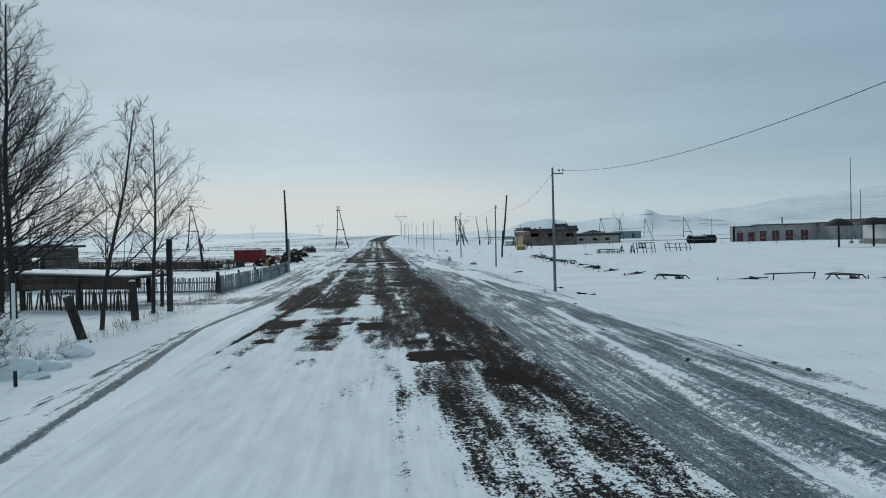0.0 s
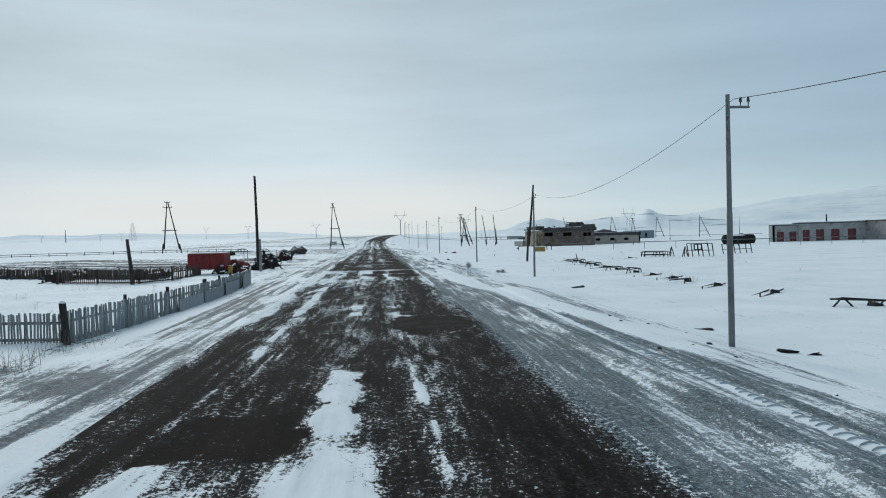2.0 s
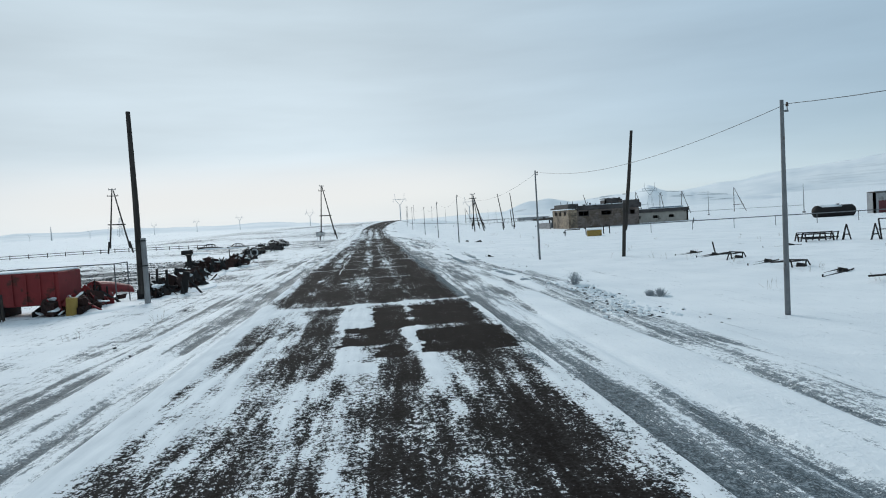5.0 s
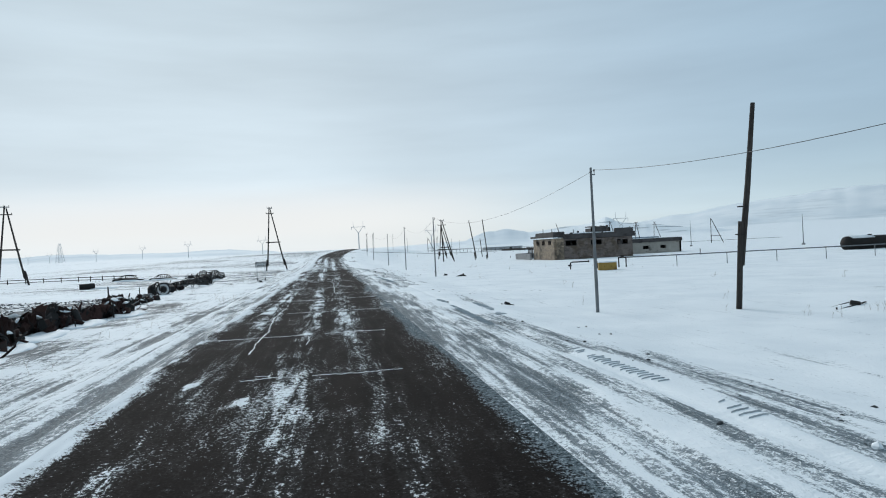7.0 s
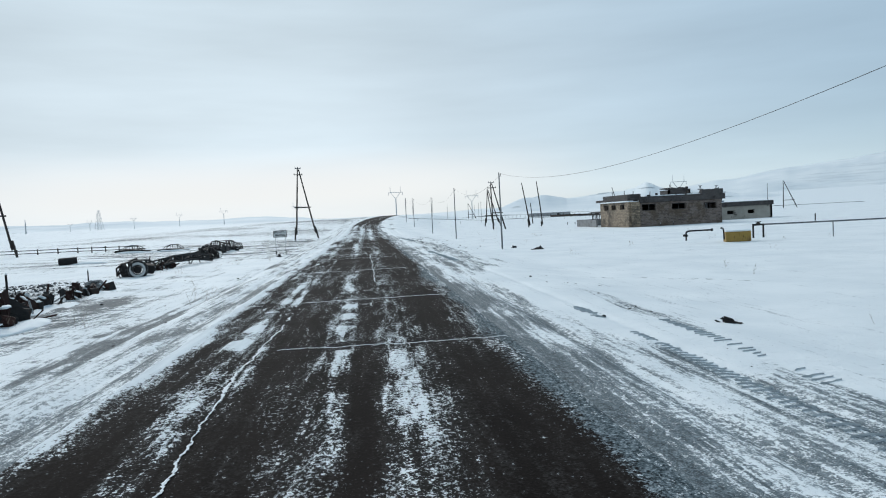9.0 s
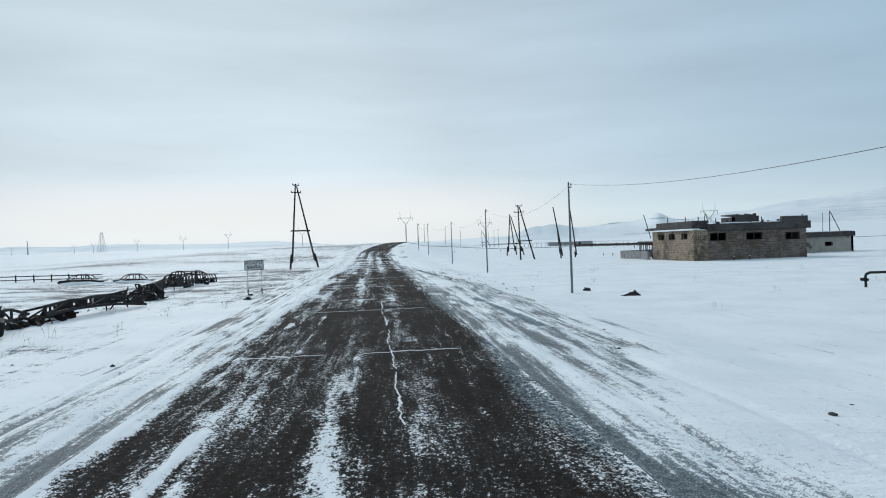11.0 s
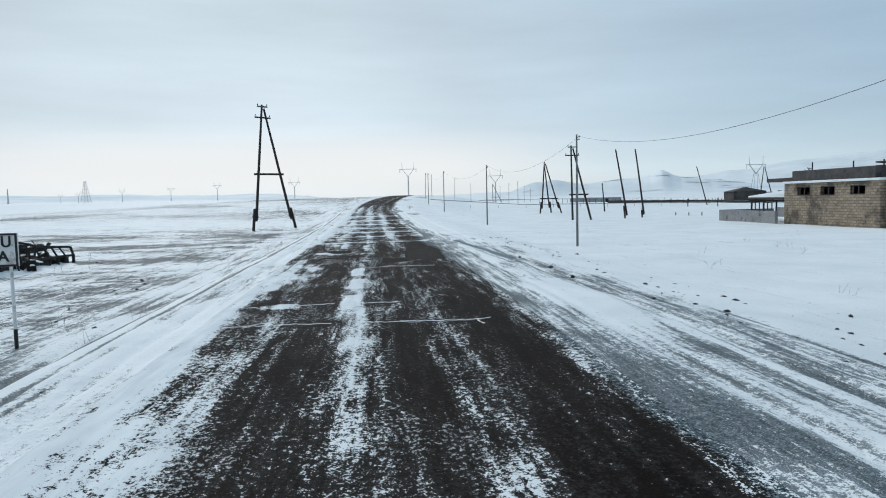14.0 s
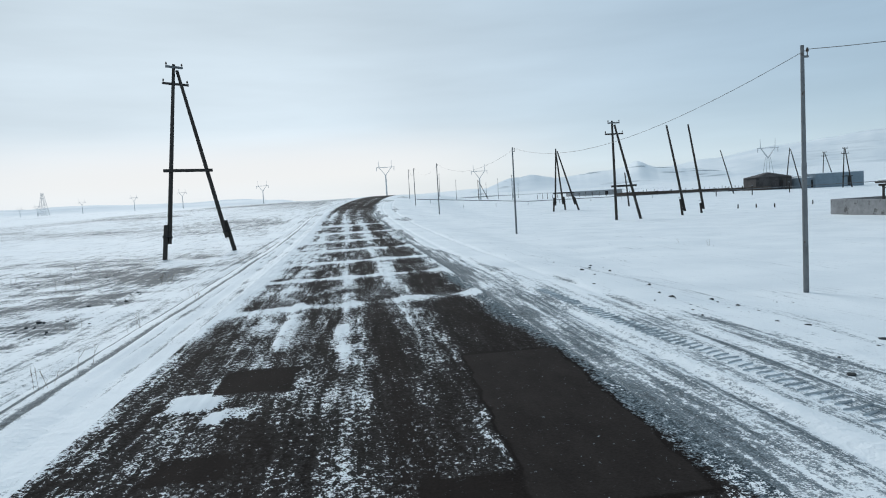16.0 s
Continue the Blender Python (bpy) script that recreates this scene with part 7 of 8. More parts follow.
def cage_wreck(x, y, turn, length, width, height):
    """The bare ribs of a crushed van: sagging roof rails on many pillars, with a few panels left."""
    rng = random.Random(int(y * 7))
    root = thing("van_wreck", on_ground(x, y, -0.2), "crushed van stripped to dark ribs in the snow", "car", "wrecked cars", turn=(0, 0, turn))
    n = max(6, int(length / 0.62))
    for s in (-1, 1):
        top = [Vector((s * width * 0.42 + rng.uniform(-0.08, 0.08), length * (i / n - 0.5), height * (0.72 + 0.28 * math.sin(math.pi * min(1, 1.25 * i / n))) + rng.uniform(-0.07, 0.07))) for i in range(n + 1)]
        low = [Vector((s * width * 0.5, length * (i / n - 0.5), 0.42 * height + rng.uniform(-0.04, 0.04))) for i in range(n + 1)]
        for row, name, w in ((top, "roof_rail", 0.075), (low, "waist_rail", 0.09)):
            for p, q in zip(row[:-1], row[1:]):
                bm = bmesh.new()
                beam(bm, p, q, w, w)
                part(name, bm, "iron", root)
        for i, (p, q) in enumerate(zip(low, top)):
            bm = bmesh.new()
            beam(bm, (p.x, p.y, 0), p, 0.10, 0.10)
            part("sill_post", bm, "iron", root)
            bm = bmesh.new()
            beam(bm, p, q + Vector((0, rng.uniform(-0.15, 0.15), 0)), 0.085, 0.07)
            part("pillar", bm, "iron", root)
            if i < n and rng.random() < 0.45:
                bm = bmesh.new()
                box(bm, ((p.x + low[i + 1].x) / 2, (p.y + low[i + 1].y) / 2, 0.22 * height), (0.03, length / n * 0.8, 0.36 * height), turned(rng.uniform(-9, 9), rng.uniform(-8, 8), 0), 0.01)
                part("panel", bm, "iron", root)
    for i in range(0, n + 1, 2):
        bm = bmesh.new()
        k = height * (0.72 + 0.28 * math.sin(math.pi * min(1, 1.25 * i / n)))
        yv = length * (i / n - 0.5)
        beam(bm, (-width * 0.42, yv, k), (width * 0.42, yv + rng.uniform(-0.2, 0.2), k + rng.uniform(-0.1, 0.05)), 0.07, 0.06)
        part("roof_bow", bm, "iron", root)
    bm = bmesh.new()
    bmesh.ops.create_icosphere(bm, subdivisions=3, radius=1.0, matrix=Matrix.Translation((0, 0, 0.16)) @ Matrix.Diagonal((width * 0.8, length * 0.56, 0.24, 1)))
    for v in bm.verts:
        v.co.z += noise.noise(v.co * 1.1 + Vector((x, y, 0))) * 0.14
    part("snow_drift", bm, "snow", root, "snow drifted through the ribs", True)


cage_wreck(-15.5, 146.3, -4, 7.6, 1.7, 1.35)
car_wreck(-28.3, 157.0, 6, "stripped saloon car sunk deep in snow", 0.48, "iron", 4.2)
car_wreck(-24.0, 158.2, 4, "stripped dark saloon without glass in snow", 0.55)
scrap_heap(-14.9, 147.6, 4.0, 1.2, 0.5, 12, ("iron", "iron", "iron"), 61, "tangle of dark crushed car parts", 10)
scrap_heap(-20.0, 157.8, 3.0, 1.2, 0.45, 14, ("iron", "iron"), 62, "low dark scrap beside the wrecked cars")
cart = thing("barrel", on_ground(-25.5, 133.0, -0.25), "dark barrel lying half under snow", "barrel", turn=(0, 0, 20))
bm = bmesh.new()
tube(bm, (-0.7, 0, 0.42), (0.7, 0.1, 0.46), 0.42, 0.42, 18)
part("shell", bm, "iron", cart)
bm = bmesh.new()
bmesh.ops.create_icosphere(bm, subdivisions=3, radius=1.0, matrix=Matrix.Translation((1.2, 0.4, 0.12)) @ Matrix.Diagonal((1.9, 1.0, 0.34, 1)))
part("snow_drift", bm, "snow", cart, "snow drifted over the barrel", True)
post(-12.6, 105.3, 0.9, (0, 0), 0.03, mat="iron", label="thin iron stake in the snow")
post(-12.1, 97.6, 1.3, (0, 0), 0.04, mat="iron", label="thin iron stake in the snow")


def far_rail_fence():
    root = thing("rail_fence", (0, 0, 0), "long low rail fence across the snowy plain", "fence")
    pts = [(-88, 138), (-72, 146), (-58, 152), (-46, 156.5), (-36, 160), (-29, 163)]
    for a, b in zip(pts[:-1], pts[1:]):
        for f in (0.25, 0.6):
            bm = bmesh.new()
            beam(bm, (*a, ground_z(*a) + f), (*b, ground_z(*b) + f), 0.06, 0.09)
            part("rail", bm, "wood", root)
        for t in np.linspace(0, 1, 6)[:-1]:
            p = Vector(a).lerp(Vector(b), float(t))
            bm = bmesh.new()
            z = ground_z(p.x, p.y)
            tube(bm, (p.x, p.y, z - 0.2), (p.x, p.y, z + 0.75), 0.07, 0.06, 6)
            part("fence_post", bm, "wood", root)


far_rail_fence()


# ---- frames and racks on the right field ----
def seat_frame(x, y, turn, kind, scale=1.0):
    """Half-buried frames of old farm implements."""
    root = thing("implement_frame", on_ground(x, y, -0.24), "half-buried dark iron implement frame in deep snow", "farm implement", "implement frames in a row", turn=(0, 0, turn))
    k = scale
    if kind == 0:
        pairs = [((-1.1, 0, 0), (-0.6, 0, 0.62 * k)), ((-0.6, 0, 0.62 * k), (0.9, 0, 0.5 * k)), ((0.9, 0, 0.5 * k), (1.4, 0, 0)), ((-0.5, 0, 0.6 * k), (0.1, 0.2, 0)), ((0.8, 0, 0.5 * k), (0.3, -0.2, 0)), ((-0.6, 0.8, 0.5 * k), (0.9, 0.8, 0.42 * k)), ((-0.6, 0, 0.6 * k), (-0.6, 0.8, 0.5 * k)), ((0.9, 0, 0.5 * k), (0.9, 0.8, 0.4 * k))]
    elif kind == 1:
        pairs = [((-1.4, 0, 0.22), (1.3, 0, 0.35 * k)), ((-1.4, 0, 0.0), (-1.4, 0, 0.4 * k)), ((0.4, 0, 0.3 * k), (0.2, 0.2, 0)), ((0.5, 0, 0.3 * k), (0.9, -0.1, 0)), ((-0.4, 0, 0.25 * k), (-0.2, 0.1, 0)), ((-1.4, 0.5, 0.2), (1.3, 0.6, 0.3 * k))]
    else:
        pairs = [((-1.1, 0, 0), (-1.0, 0, 0.72 * k)), ((-1.0, 0, 0.72 * k), (1.15, 0, 0.74 * k)), ((1.15, 0, 0.74 * k), (0.95, 0, 0)), ((-1.5, 0, 0.7 * k), (-1.0, 0, 0.72 * k))]
    for a, b in pairs:
        bm = bmesh.new()
        tube(bm, a, b, 0.034, 0.03, 7)
        part("bar", bm, "iron", root)
    if kind != 2:
        bm = bmesh.new()
        box(bm, (0.55, 0.1, 0.22), (0.4, 0.35, 0.34), turned(10, 12, 15), 0.03)
        part("casting", bm, "iron", root)
    bm = bmesh.new()
    bmesh.ops.create_icosphere(bm, subdivisions=2, radius=0.5, matrix=Matrix.Translation((0.1, 0.3, 0.16)) @ Matrix.Diagonal((2.4, 1.2, 0.22, 1)))
    part("snow_drift", bm, "snow", root, smooth_faces=True)


for i, (x, y, t, k) in enumerate(((19.5, 80.2, -60, 1), (19.3, 77.0, -60, 1), (19.0, 73.8, -55, 0), (18.7, 70.6, -60, 1), (18.4, 67.6, -60, 0), (18.2, 64.6, -58, 1), (17.9, 61.0, -60, 0), (17.7, 56.6, -50, 0), (17.5, 53.4, -60, 1),
                                  (17.5, 50.2, -55, 1), (17.2, 47.4, -35, 0), (17.2, 44.4, -50, 1), (17.4, 39.8, -50, 1), (17.5, 34.7, -10, 0), (20.8, 32.6, -8, 1), (22.9, 31.4, -8, 2), (25.2, 30.6, -10, 0), (27.6, 30.0, -6, 1))):
    seat_frame(x, y, t + 90 if i < 13 else t, k, 0.85 + 0.3 * ((i * 7) % 5) / 5)
seat_frame(26.1, 81.0, 3, 1, 0.8)


def rack(x, y, turn, n, height, width=1.2, slant=0.1, panel=False):
    root = thing("iron_rack", on_ground(x, y, -0.15), "bent dark iron rack standing in the snow", "rack", "iron racks on the field", turn=(0, 0, turn))
    for i in range(n):
        for dy in (0, 0.7):
            bm = bmesh.new()
            beam(bm, (i * width, dy, 0), (i * width - slant, dy, height), 0.07, 0.07)
            part("upright", bm, "iron", root)
    for dy in (0, 0.7):
        for f in (0.55, 1.0):
            bm = bmesh.new()
            beam(bm, (-slant, dy, height * f), ((n - 1) * width - slant, dy, height * f - 0.05), 0.06, 0.06)
            part("beam", bm, "iron", root)
    if panel:
        bm = bmesh.new()
        for p, q in (((0.15, -0.02, height * 0.6), (width * 0.8, -0.02, height * 0.6)), ((0.15, -0.02, height * 0.95), (width * 0.8, -0.02, height * 0.95)), ((0.15, 0, height * 0.6), (0.15, 0, height * 0.95)), ((width * 0.8, 0, height * 0.6), (width * 0.8, 0, height * 0.95)), ((width * 0.45, 0, height * 0.6), (width * 0.45, 0, height * 0.95))):
            beam(bm, p, q, 0.1, 0.1)
        part("grille", bm, "iron", root)


rack(33.2, 80.6, 12, 3, 1.55, 1.3, 0.25, True)
rack(39.2, 84.6, 22, 3, 1.25, 1.9, 0.3)
rack(29.2, 84.0, 0, 3, 0.75, 1.3, -0.2)
rack(29.0, 83.0, 8, 2, 0.7, 2.2, 0.1)
for x, y in ((32.0, 83.2), (32.7, 81.4)):
    tr = thing("iron_trestle", on_ground(x, y, -0.1), "small dark iron trestle in the snow", "trestle", "iron trestles")
    for a, b in (((-0.35, 0, 0), (0, 0, 1.2)), ((0.35, 0, 0), (0, 0, 1.2)), ((-0.2, 0, 0.5), (0.2, 0, 0.5)), ((0, 0, 1.2), (0.1, 0.5, 0))):
        bm = bmesh.new()
        tube(bm, a, b, 0.045, 0.045, 6)
        part("leg", bm, "iron", tr)


# ---- huts beyond the ruin ----
def hut(x, y, size, mat, label, turn=0.0, gable=0.0):
    w, d, h = size
    root = thing("hut", on_ground(x, y, -0.2), label, "hut", turn=(0, 0, turn))
    bm = bmesh.new()
    box(bm, (0, 0, h / 2), (w, d, h), None, 0.03)
    part("wall", bm, mat, root)
    bm = bmesh.new()
    if gable:
        v = [bm.verts.new(p) for p in ((-w * 0.53, -d * 0.53, h), (w * 0.53, -d * 0.53, h), (w * 0.53, d * 0.53, h), (-w * 0.53, d * 0.53, h), (0, -d * 0.1, h + gable), (0, d * 0.1, h + gable))]
        for f in ((0, 1, 4), (1, 2, 5, 4), (2, 3, 5), (3, 0, 4, 5), (3, 2, 1, 0)):
            bm.faces.new([v[i] for i in f])
    else:
        box(bm, (0, 0, h + 0.06), (w * 1.04, d * 1.04, 0.12), None, 0.03)
    part("roof", bm, "fascia" if gable else "snow", root)
    bm = bmesh.new()
    box(bm, (w * 0.2, -d / 2 - 0.02, h * 0.42), (0.9, 0.06, min(1.9, h * 0.8)), None, 0.01)
    part("door", bm, "iron", root)


hut(90.8, 283.0, (8.5, 5.0, 3.0), "fascia", "small dark hut with a low pyramid roof", gable=1.1)
hut(104.0, 279.0, (11.5, 4.0, 3.3), "blue_box", "long faded blue-grey wagon hut")
hut(97.6, 280.0, (3.6, 4.0, 2.5), "blue_box", "small faded blue-grey hut")
hut(67.5, 331.0, (16.0, 3.0, 1.6), "plaster", "long low pale wall of a distant shed")
bar_fence = thing("board_fence", (0, 0, 0), "low dark board fence near the huts", "fence")
for k in range(11):
    bm = bmesh.new()
    x = 56.0 + k * 3.0
    box(bm, (x + 1.5, 285 - k * 0.6, ground_z(x, 285) + 0.45), (2.9, 0.06, 0.7), turned(0, 0, -11), 0.01)
    part("board", bm, "dark_picket", bar_fence)
    bm = bmesh.new()
    tube(bm, (x, 285.3 - k * 0.6, ground_z(x, 285) - 0.2), (x, 285.3 - k * 0.6, ground_z(x, 285) + 1.1), 0.08, 0.07, 6)
    part("fence_post", bm, "wood", bar_fence)
far_stakes = thing("stake_fence", (0, 0, 0), "distant row of thin stakes across the field", "fence")
for k in range(40):
    bm = bmesh.new()
    x, y = 40 + k * 1.5, 292 + 6 * math.sin(k * 0.2)
    z = ground_z(x, y)
    tube(bm, (x, y, z - 0.2), (x + 0.05 * ((k * 5) % 3 - 1), y, z + 1.0 + 0.1 * ((k * 3) % 4)), 0.06, 0.05, 5)
    part("stake", bm, "wood", far_stakes)


# ---- clods, tread marks, weeds ----
def lumps(name, label, mat, spots, seed, category):
    """Many small uneven lumps joined as one."""
    rng = random.Random(seed)
    verts, faces = [], []
    bm0 = bmesh.new()
    bmesh.ops.create_icosphere(bm0, subdivisions=1, radius=1.0)
    base = [v.co.copy() for v in bm0.verts]
    tris = [[v.index for v in f.verts] for f in bm0.faces]
    bm0.free()
    for x, y, s in spots:
        z = ground_z(x, y)
        sx, sy, sz = (s * rng.uniform(0.6, 1.4) for _ in range(3))
        a = rng.uniform(0, 6.28)
        k = len(verts)
        for v in base:
            w = 1 + rng.uniform(-0.25, 0.25)
            px, py = v.x * sx * w, v.y * sy * w
            verts.append((x + px * math.cos(a) - py * math.sin(a), y + px * math.sin(a) + py * math.cos(a), z + v.z * sz * 0.6 * w + s * 0.15))
        faces += [[i + k for i in t] for t in tris]
    me = bpy.data.meshes.new(name)
    me.from_pydata(verts, [], faces)
    me.materials.append(M[mat])
    return tagged(new(name, me), label, category, kind="stuff")


rng = random.Random(77)
spots, dark = [], []
for _ in range(520):
    y = rng.uniform(55.5, 65)
    u = 7.35 + 0.06 * (y - 60) + rng.gauss(0, 0.35 + 0.03 * abs(y - 60))
    spots.append((u + float(road_centre(y)), y, rng.choice((0.02, 0.025, 0.03, 0.04, 0.05, 0.07, 0.09))))
    if rng.random() < 0.4:
        dark.append((u + float(road_centre(y)) + rng.gauss(0, 0.1), y - 0.05, rng.choice((0.02, 0.03, 0.04, 0.055))))
lumps("earth_clods", "dark frozen clods among ploughed snow", "earth", dark, 8, "clods")
clods = lumps("snow_clods", "broken clods of ploughed snow along the verge", "snow", spots, 1, "snow clods")
spots = []
for _ in range(420):
    y = rng.choice((rng.uniform(0, 40), rng.uniform(55, 100), rng.uniform(105, 170)))
    u = rng.gauss(7.4, 0.9) if rng.random() < 0.7 else -rng.uniform(4.0, 11.0)
    spots.append((u + float(road_centre(y)), y, rng.choice((0.02, 0.025, 0.03, 0.04, 0.06))))
for _ in range(700):
    k = rng.random()
    spots.append((-46 + 32 * k + rng.gauss(0, 0.4), 73.2 - 12 * k + rng.gauss(0, 0.7), rng.choice((0.1, 0.16, 0.22, 0.3))))
for _ in range(150):
    y = rng.uniform(128, 156)
    spots.append((rng.gauss(8.7, 0.9) + float(road_centre(y)), y, rng.choice((0.02, 0.025, 0.035, 0.05, 0.08))))
lumps("earth_clods", "scattered small dark clods and stones", "earth", spots, 2, "clods")


rng = random.Random(78)
spots = []
while len(spots) < 6500:
    x, y = rng.uniform(-46, -13.5), rng.uniform(71, 112)
    if float(fractal(np.array((x - float(road_centre(y))) * 0.25), np.array(y * 0.5), 43, 4)) > rng.uniform(0.40, 0.56):
        spots.append((x, y, rng.choice((0.025, 0.035, 0.05, 0.08))))
lumps("grass_tussocks", "dark tussocks of dead grass through thin snow", "tussock", spots, 3, "grass")
rng = random.Random(79)
spots = []
while len(spots) < 900:
    y = rng.uniform(122, 178)
    x = rng.uniform(-34, -7.5)
    if float(fractal(np.array((x - float(road_centre(y))) * 0.25), np.array(y * 0.5), 43, 4)) > rng.uniform(0.45, 0.6):
        spots.append((x, y, rng.choice((0.02, 0.03, 0.035, 0.05))))
lumps("grass_tussocks", "dark tussocks of dead grass through thin snow", "tussock", spots, 4, "grass")


def lone_lump(x, y, size, label, mat="earth", turn=0.0):
    rng = random.Random(int(x * 100 + y * 10))
    root = thing("dark_lump" if mat != "snow" else "snow_lump", on_ground(x, y, -0.03), label, "debris", "loose debris", turn=(0, 0, turn))
    for k in range(4):
        bm = bmesh.new()
        f = (0.75, 0.5, 0.4, 0.3)[k]
        at = (0, 0, size[2] * 0.3) if k == 0 else (rng.uniform(-0.6, 0.6) * size[0], rng.uniform(-0.6, 0.6) * size[1], size[2] * 0.14)
        if mat == "snow":
            bmesh.ops.create_icosphere(bm, subdivisions=3, radius=0.5, matrix=Matrix.Translation(at) @ Matrix.Diagonal((*[v * f for v in size], 1)))
            for v in bm.verts:
                v.co += Vector((noise.noise(v.co * 5 + Vector((k, x, y))), noise.noise(v.co * 6), noise.noise(v.co * 4 + Vector((y, k, x))))) * size[2] * 0.25
        else:
            crumpled(bm, [v * f * rng.uniform(0.7, 1.1) for v in size], turned(rng.uniform(-25, 25), rng.uniform(-25, 25), rng.uniform(0, 180) if k else 0), at, rng, 0.22)
        part("chunk", bm, mat, root, smooth_faces=(mat == "snow"))


for x, y, size in ((-5.9, 10.3, (1.5, 1.1, 0.55)), (-6.8, 11.4, (1.3, 1.2, 0.6)), (-5.5, 12.2, (0.9, 0.8, 0.4)), (-6.0, 8.6, (1.2, 1.3, 0.45))):
    lone_lump(x, y, size, "mound of ploughed snow by the yard", "snow")
lone_lump(8.3, 87.8, (0.62, 0.24, 0.15), "dark log end lying on snow", "iron", -10)
lone_lump(11.7, 128.3, (0.4, 0.35, 0.3), "dark frozen clod beside the pole")
lone_lump(12.6, 123.5, (1.0, 0.4, 0.25), "dark flattened branch on snow", "iron", 20)
lone_lump(-7.2, 126.8, (0.38, 0.2, 0.2), "dark strip of old tyre on snow", "rubber", 30)
lone_lump(-7.7, 130.4, (0.32, 0.2, 0.15), "dark clod beside the town sign", "iron")
lone_lump(9.9, 30.6, (0.6, 0.25, 0.14), "dark plank end in snow", "iron")
lone_lump(10.0, 26.9, (0.5, 0.3, 0.16), "dark frozen clod near the pole", "iron")
lone_lump(10.4, 26.6, (0.35, 0.25, 0.14), "dark frozen clod near the pole", "iron")
lone_lump(11.0, 46.5, (0.6, 0.25, 0.16), "dark drain cover edge in snow", "iron")


def treads(name, c, drift, y0, y1, seed, half=0.25):
    """A lugged tyre print: thin grey ridges across the track at even steps, coloured as the shade between lugs, blown
    full of snow here and there.
    """
    rng = random.Random(seed)
    ys = np.arange(y0, y1, 0.19)
    fill = value_noise(ys * 0.55, ys * 0 + seed * 1.7, 55)
    us = c + drift * (ys - y0) + 0.05 * np.sin(ys * 0.4)
    verts, faces = [], []
    for u, y, f in zip(us, ys, fill):
        if rng.random() > 0.2 + 1.3 * f:
            continue
        h, w, slant = half * rng.uniform(0.55, 1.0) * (0.5 + 0.6 * f), 0.016 * rng.uniform(0.7, 1.3), 0.06
        shift = rng.uniform(-0.3, 0.3) * (half - h)
        U = u + shift + np.linspace(-h, h, 5)
        Y = y + slant * np.linspace(-1, 1, 5) + np.array([rng.uniform(-0.008, 0.008) for _ in range(5)])
        X = U + road_centre(Y)
        Z = land_height(X, U, Y, land_bare(X, U, Y)[0]) + 0.022
        k = len(verts)
        for i in range(5):
            t = w * (1 - 0.7 * abs(i - 2) / 2)
            verts += [(X[i], Y[i] - t, Z[i] - 0.03), (X[i], Y[i], Z[i]), (X[i], Y[i] + t, Z[i] - 0.03)]
        for i in range(4):
            for j in (0, 1):
                faces.append([k + 3 * i + j, k + 3 * i + 3 + j, k + 3 * i + 4 + j, k + 3 * i + 1 + j])
    me = bpy.data.meshes.new(name)
    me.from_pydata(verts, [], faces)
    me.materials.append(M["tread"])
    tagged(new(name, me), "lugged tyre print pressed in snow and gravel", "tyre track", kind="stuff")


for n, (c, drift, y0, y1) in enumerate(((4.66, 0.07, 2.0, 12.0), (5.6, 0.02, 18, 33), (6.2, 0.0, 66, 73), (5.58, 0.02, 78.5, 90), (6.75, 0.05, 82, 88), (5.4, -0.035, 110, 121), (5.45, -0.06, 145, 157))):
    treads("tyre_track", c, drift, y0, y1, n + 1)


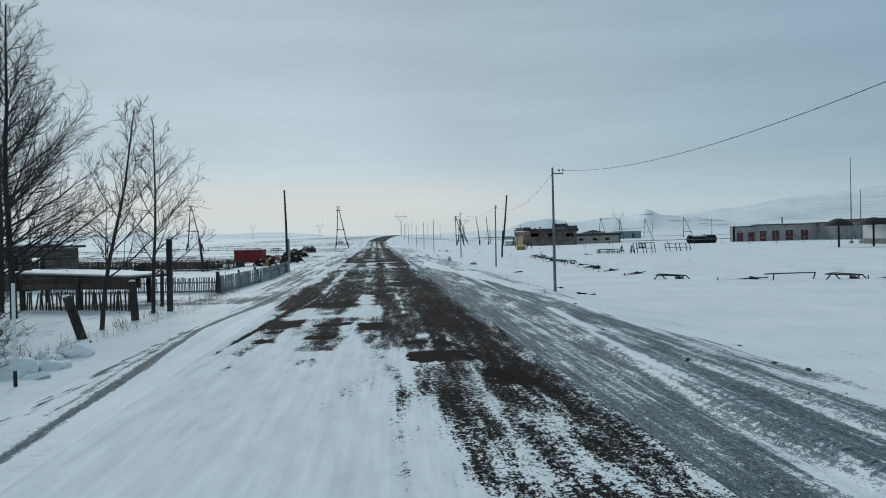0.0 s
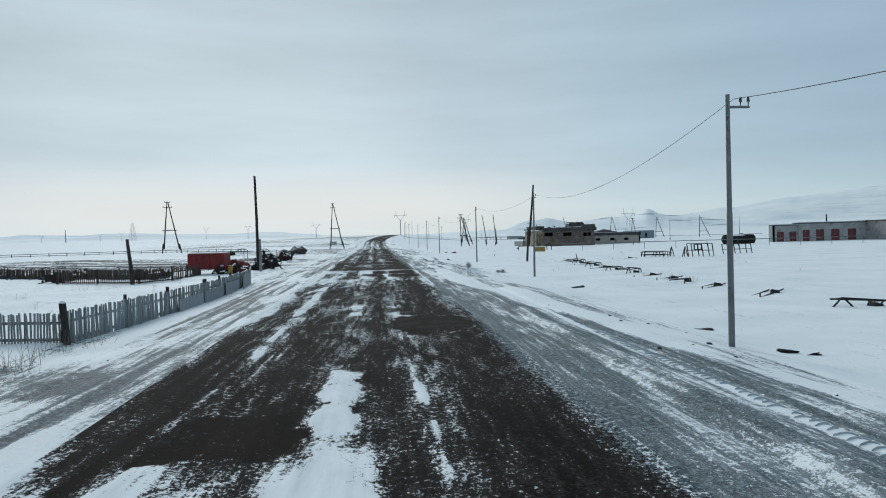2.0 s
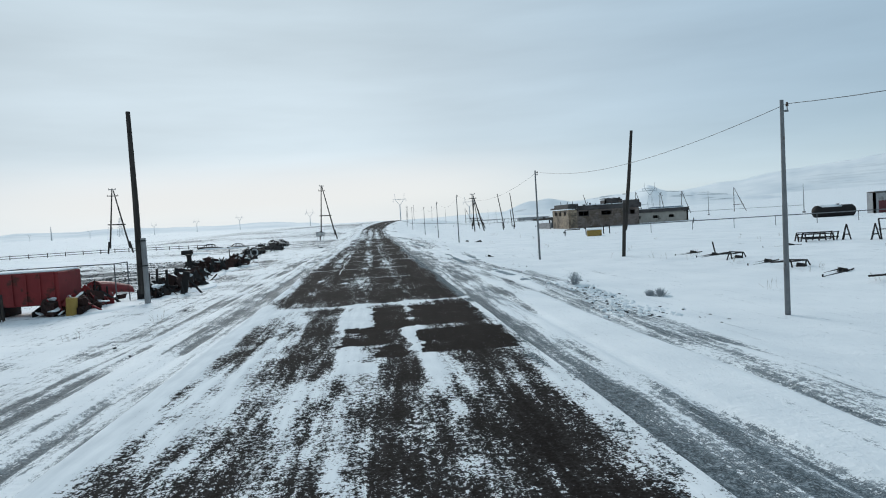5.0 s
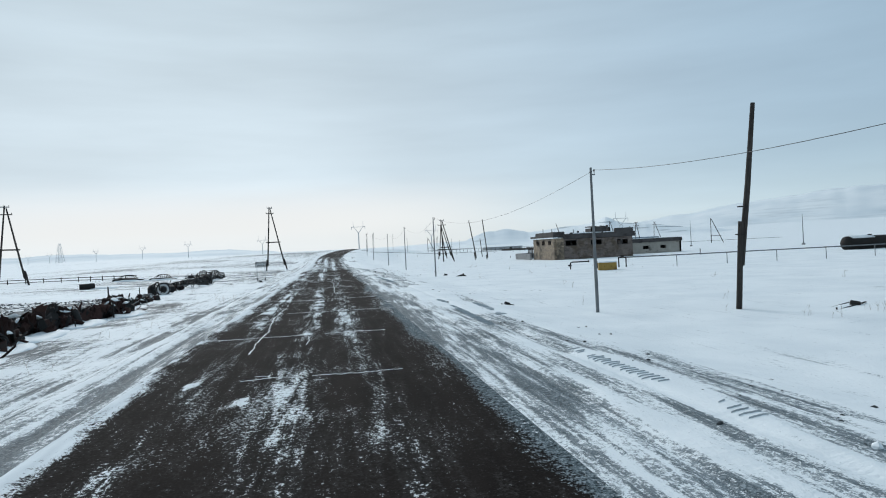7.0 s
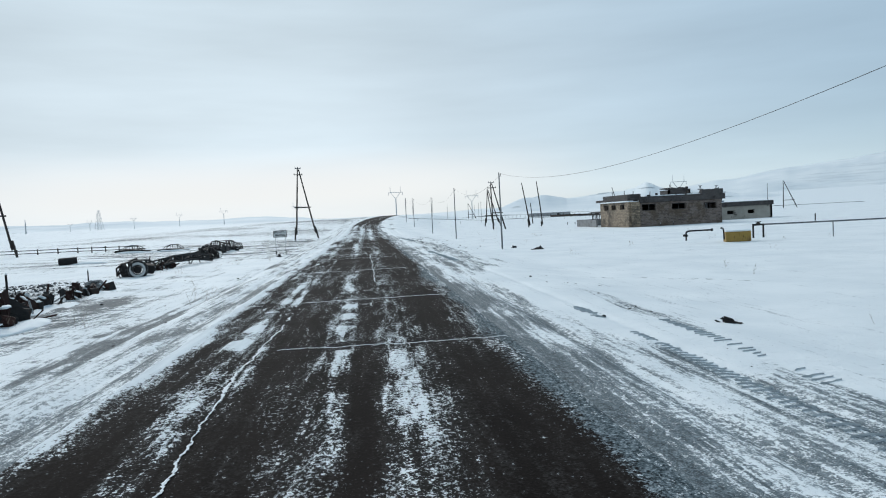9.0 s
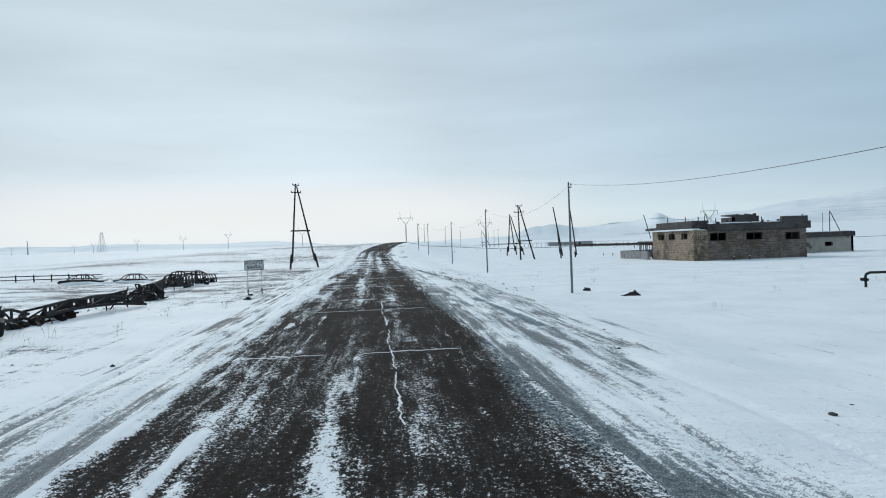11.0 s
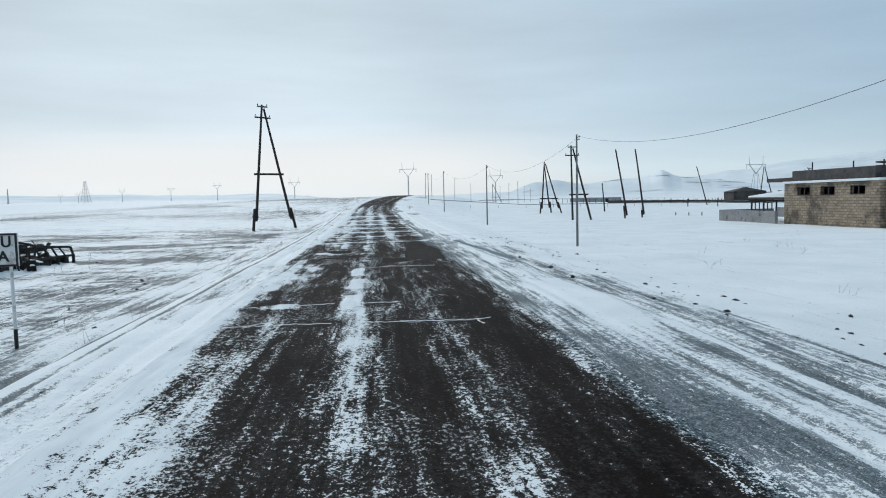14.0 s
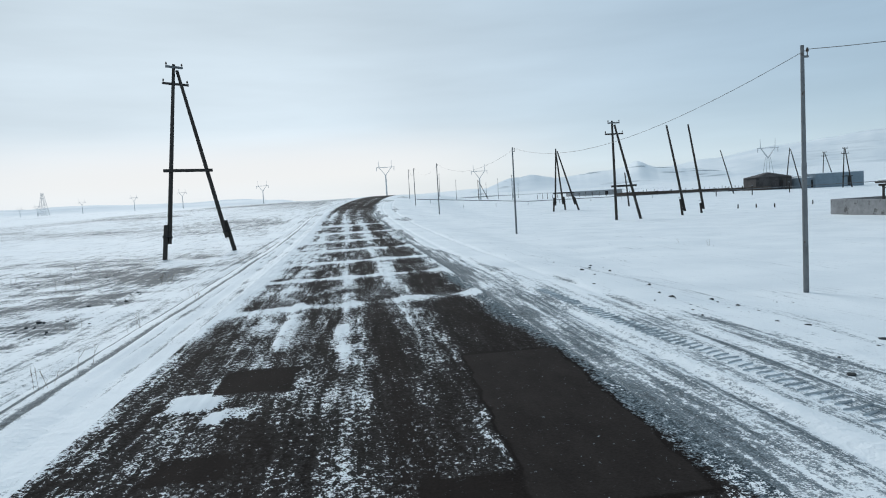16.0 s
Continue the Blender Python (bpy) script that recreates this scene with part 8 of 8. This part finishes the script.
def weeds():
    """Dry stalks poking through the snow."""
    rng = random.Random(5)
    bm = bmesh.new()
    tufts = [(rng.uniform(11, 34), rng.uniform(25, 175), rng.randint(2, 5)) for _ in range(60)] + [(-rng.uniform(5.5, 16), rng.uniform(30, 175), rng.randint(2, 6)) for _ in range(150)]
    tufts += [(-rng.uniform(5.6, 6.6), rng.uniform(9, 31), rng.randint(4, 9)) for _ in range(60)]
    tufts += [(18 + rng.gauss(0, 0.8), rng.uniform(45, 80), 4) for _ in range(22)]
    for x, y, n in tufts:
        for _ in range(n):
            px, py = x + rng.gauss(0, 0.12), y + rng.gauss(0, 0.12)
            z = ground_z(px, py) - 0.03
            h = rng.uniform(0.12, 0.5)
            top = Vector((px + rng.gauss(0, 0.09), py + rng.gauss(0, 0.06), z + h))
            tube(bm, (px, py, z), top, 0.004, 0.002, 3, False)
            if h > 0.25:
                tube(bm, top.lerp(Vector((px, py, z)), 0.4), top + Vector((rng.gauss(0, 0.08), 0, -0.03)), 0.004, 0.003, 3, False)
    tagged(new("dry_weeds", finish(bm, "dry_weeds", "grass")), "thin dry weed stalks poking through snow", "weeds", kind="stuff")


weeds()


def frosted_tuft(x, y, height, seed):
    """A bushy dead weed with rime on its stems."""
    rng = random.Random(seed)
    root = thing("weed_tuft", on_ground(x, y, -0.04), "bushy dead weed furred with frost in the snow", "weed", "frosted weeds")
    bm = bmesh.new()
    for _ in range(110):
        a, lean = rng.uniform(0, 6.28), abs(rng.gauss(0, 0.5))
        d = Vector((math.cos(a) * math.sin(lean), math.sin(a) * math.sin(lean), math.cos(lean)))
        l = height * rng.uniform(0.5, 1.05)
        p = Vector((rng.gauss(0, 0.05), rng.gauss(0, 0.05), 0))
        tube(bm, p, p + d * l, 0.007, 0.004, 3, False)
        q = p + d * l * rng.uniform(0.4, 0.8)
        tube(bm, q, q + (d + Vector((rng.gauss(0, 0.5), rng.gauss(0, 0.5), 0.1))).normalized() * l * 0.35, 0.006, 0.003, 3, False)
    part("stalk_clump", bm, "dirty_snow", root)
    bm = bmesh.new()
    bmesh.ops.create_icosphere(bm, subdivisions=2, radius=0.5, matrix=Matrix.Translation((0.12, 0.05, 0.03)) @ Matrix.Diagonal((height * 1.8, height * 1.2, height * 0.35, 1)))
    part("snow_drift", bm, "snow", root, smooth_faces=True)


frosted_tuft(7.46 + 0.01, 63.7, 0.55, 1)
frosted_tuft(9.74, 61.5, 0.34, 2)
frosted_tuft(9.45, 61.7, 0.26, 3)
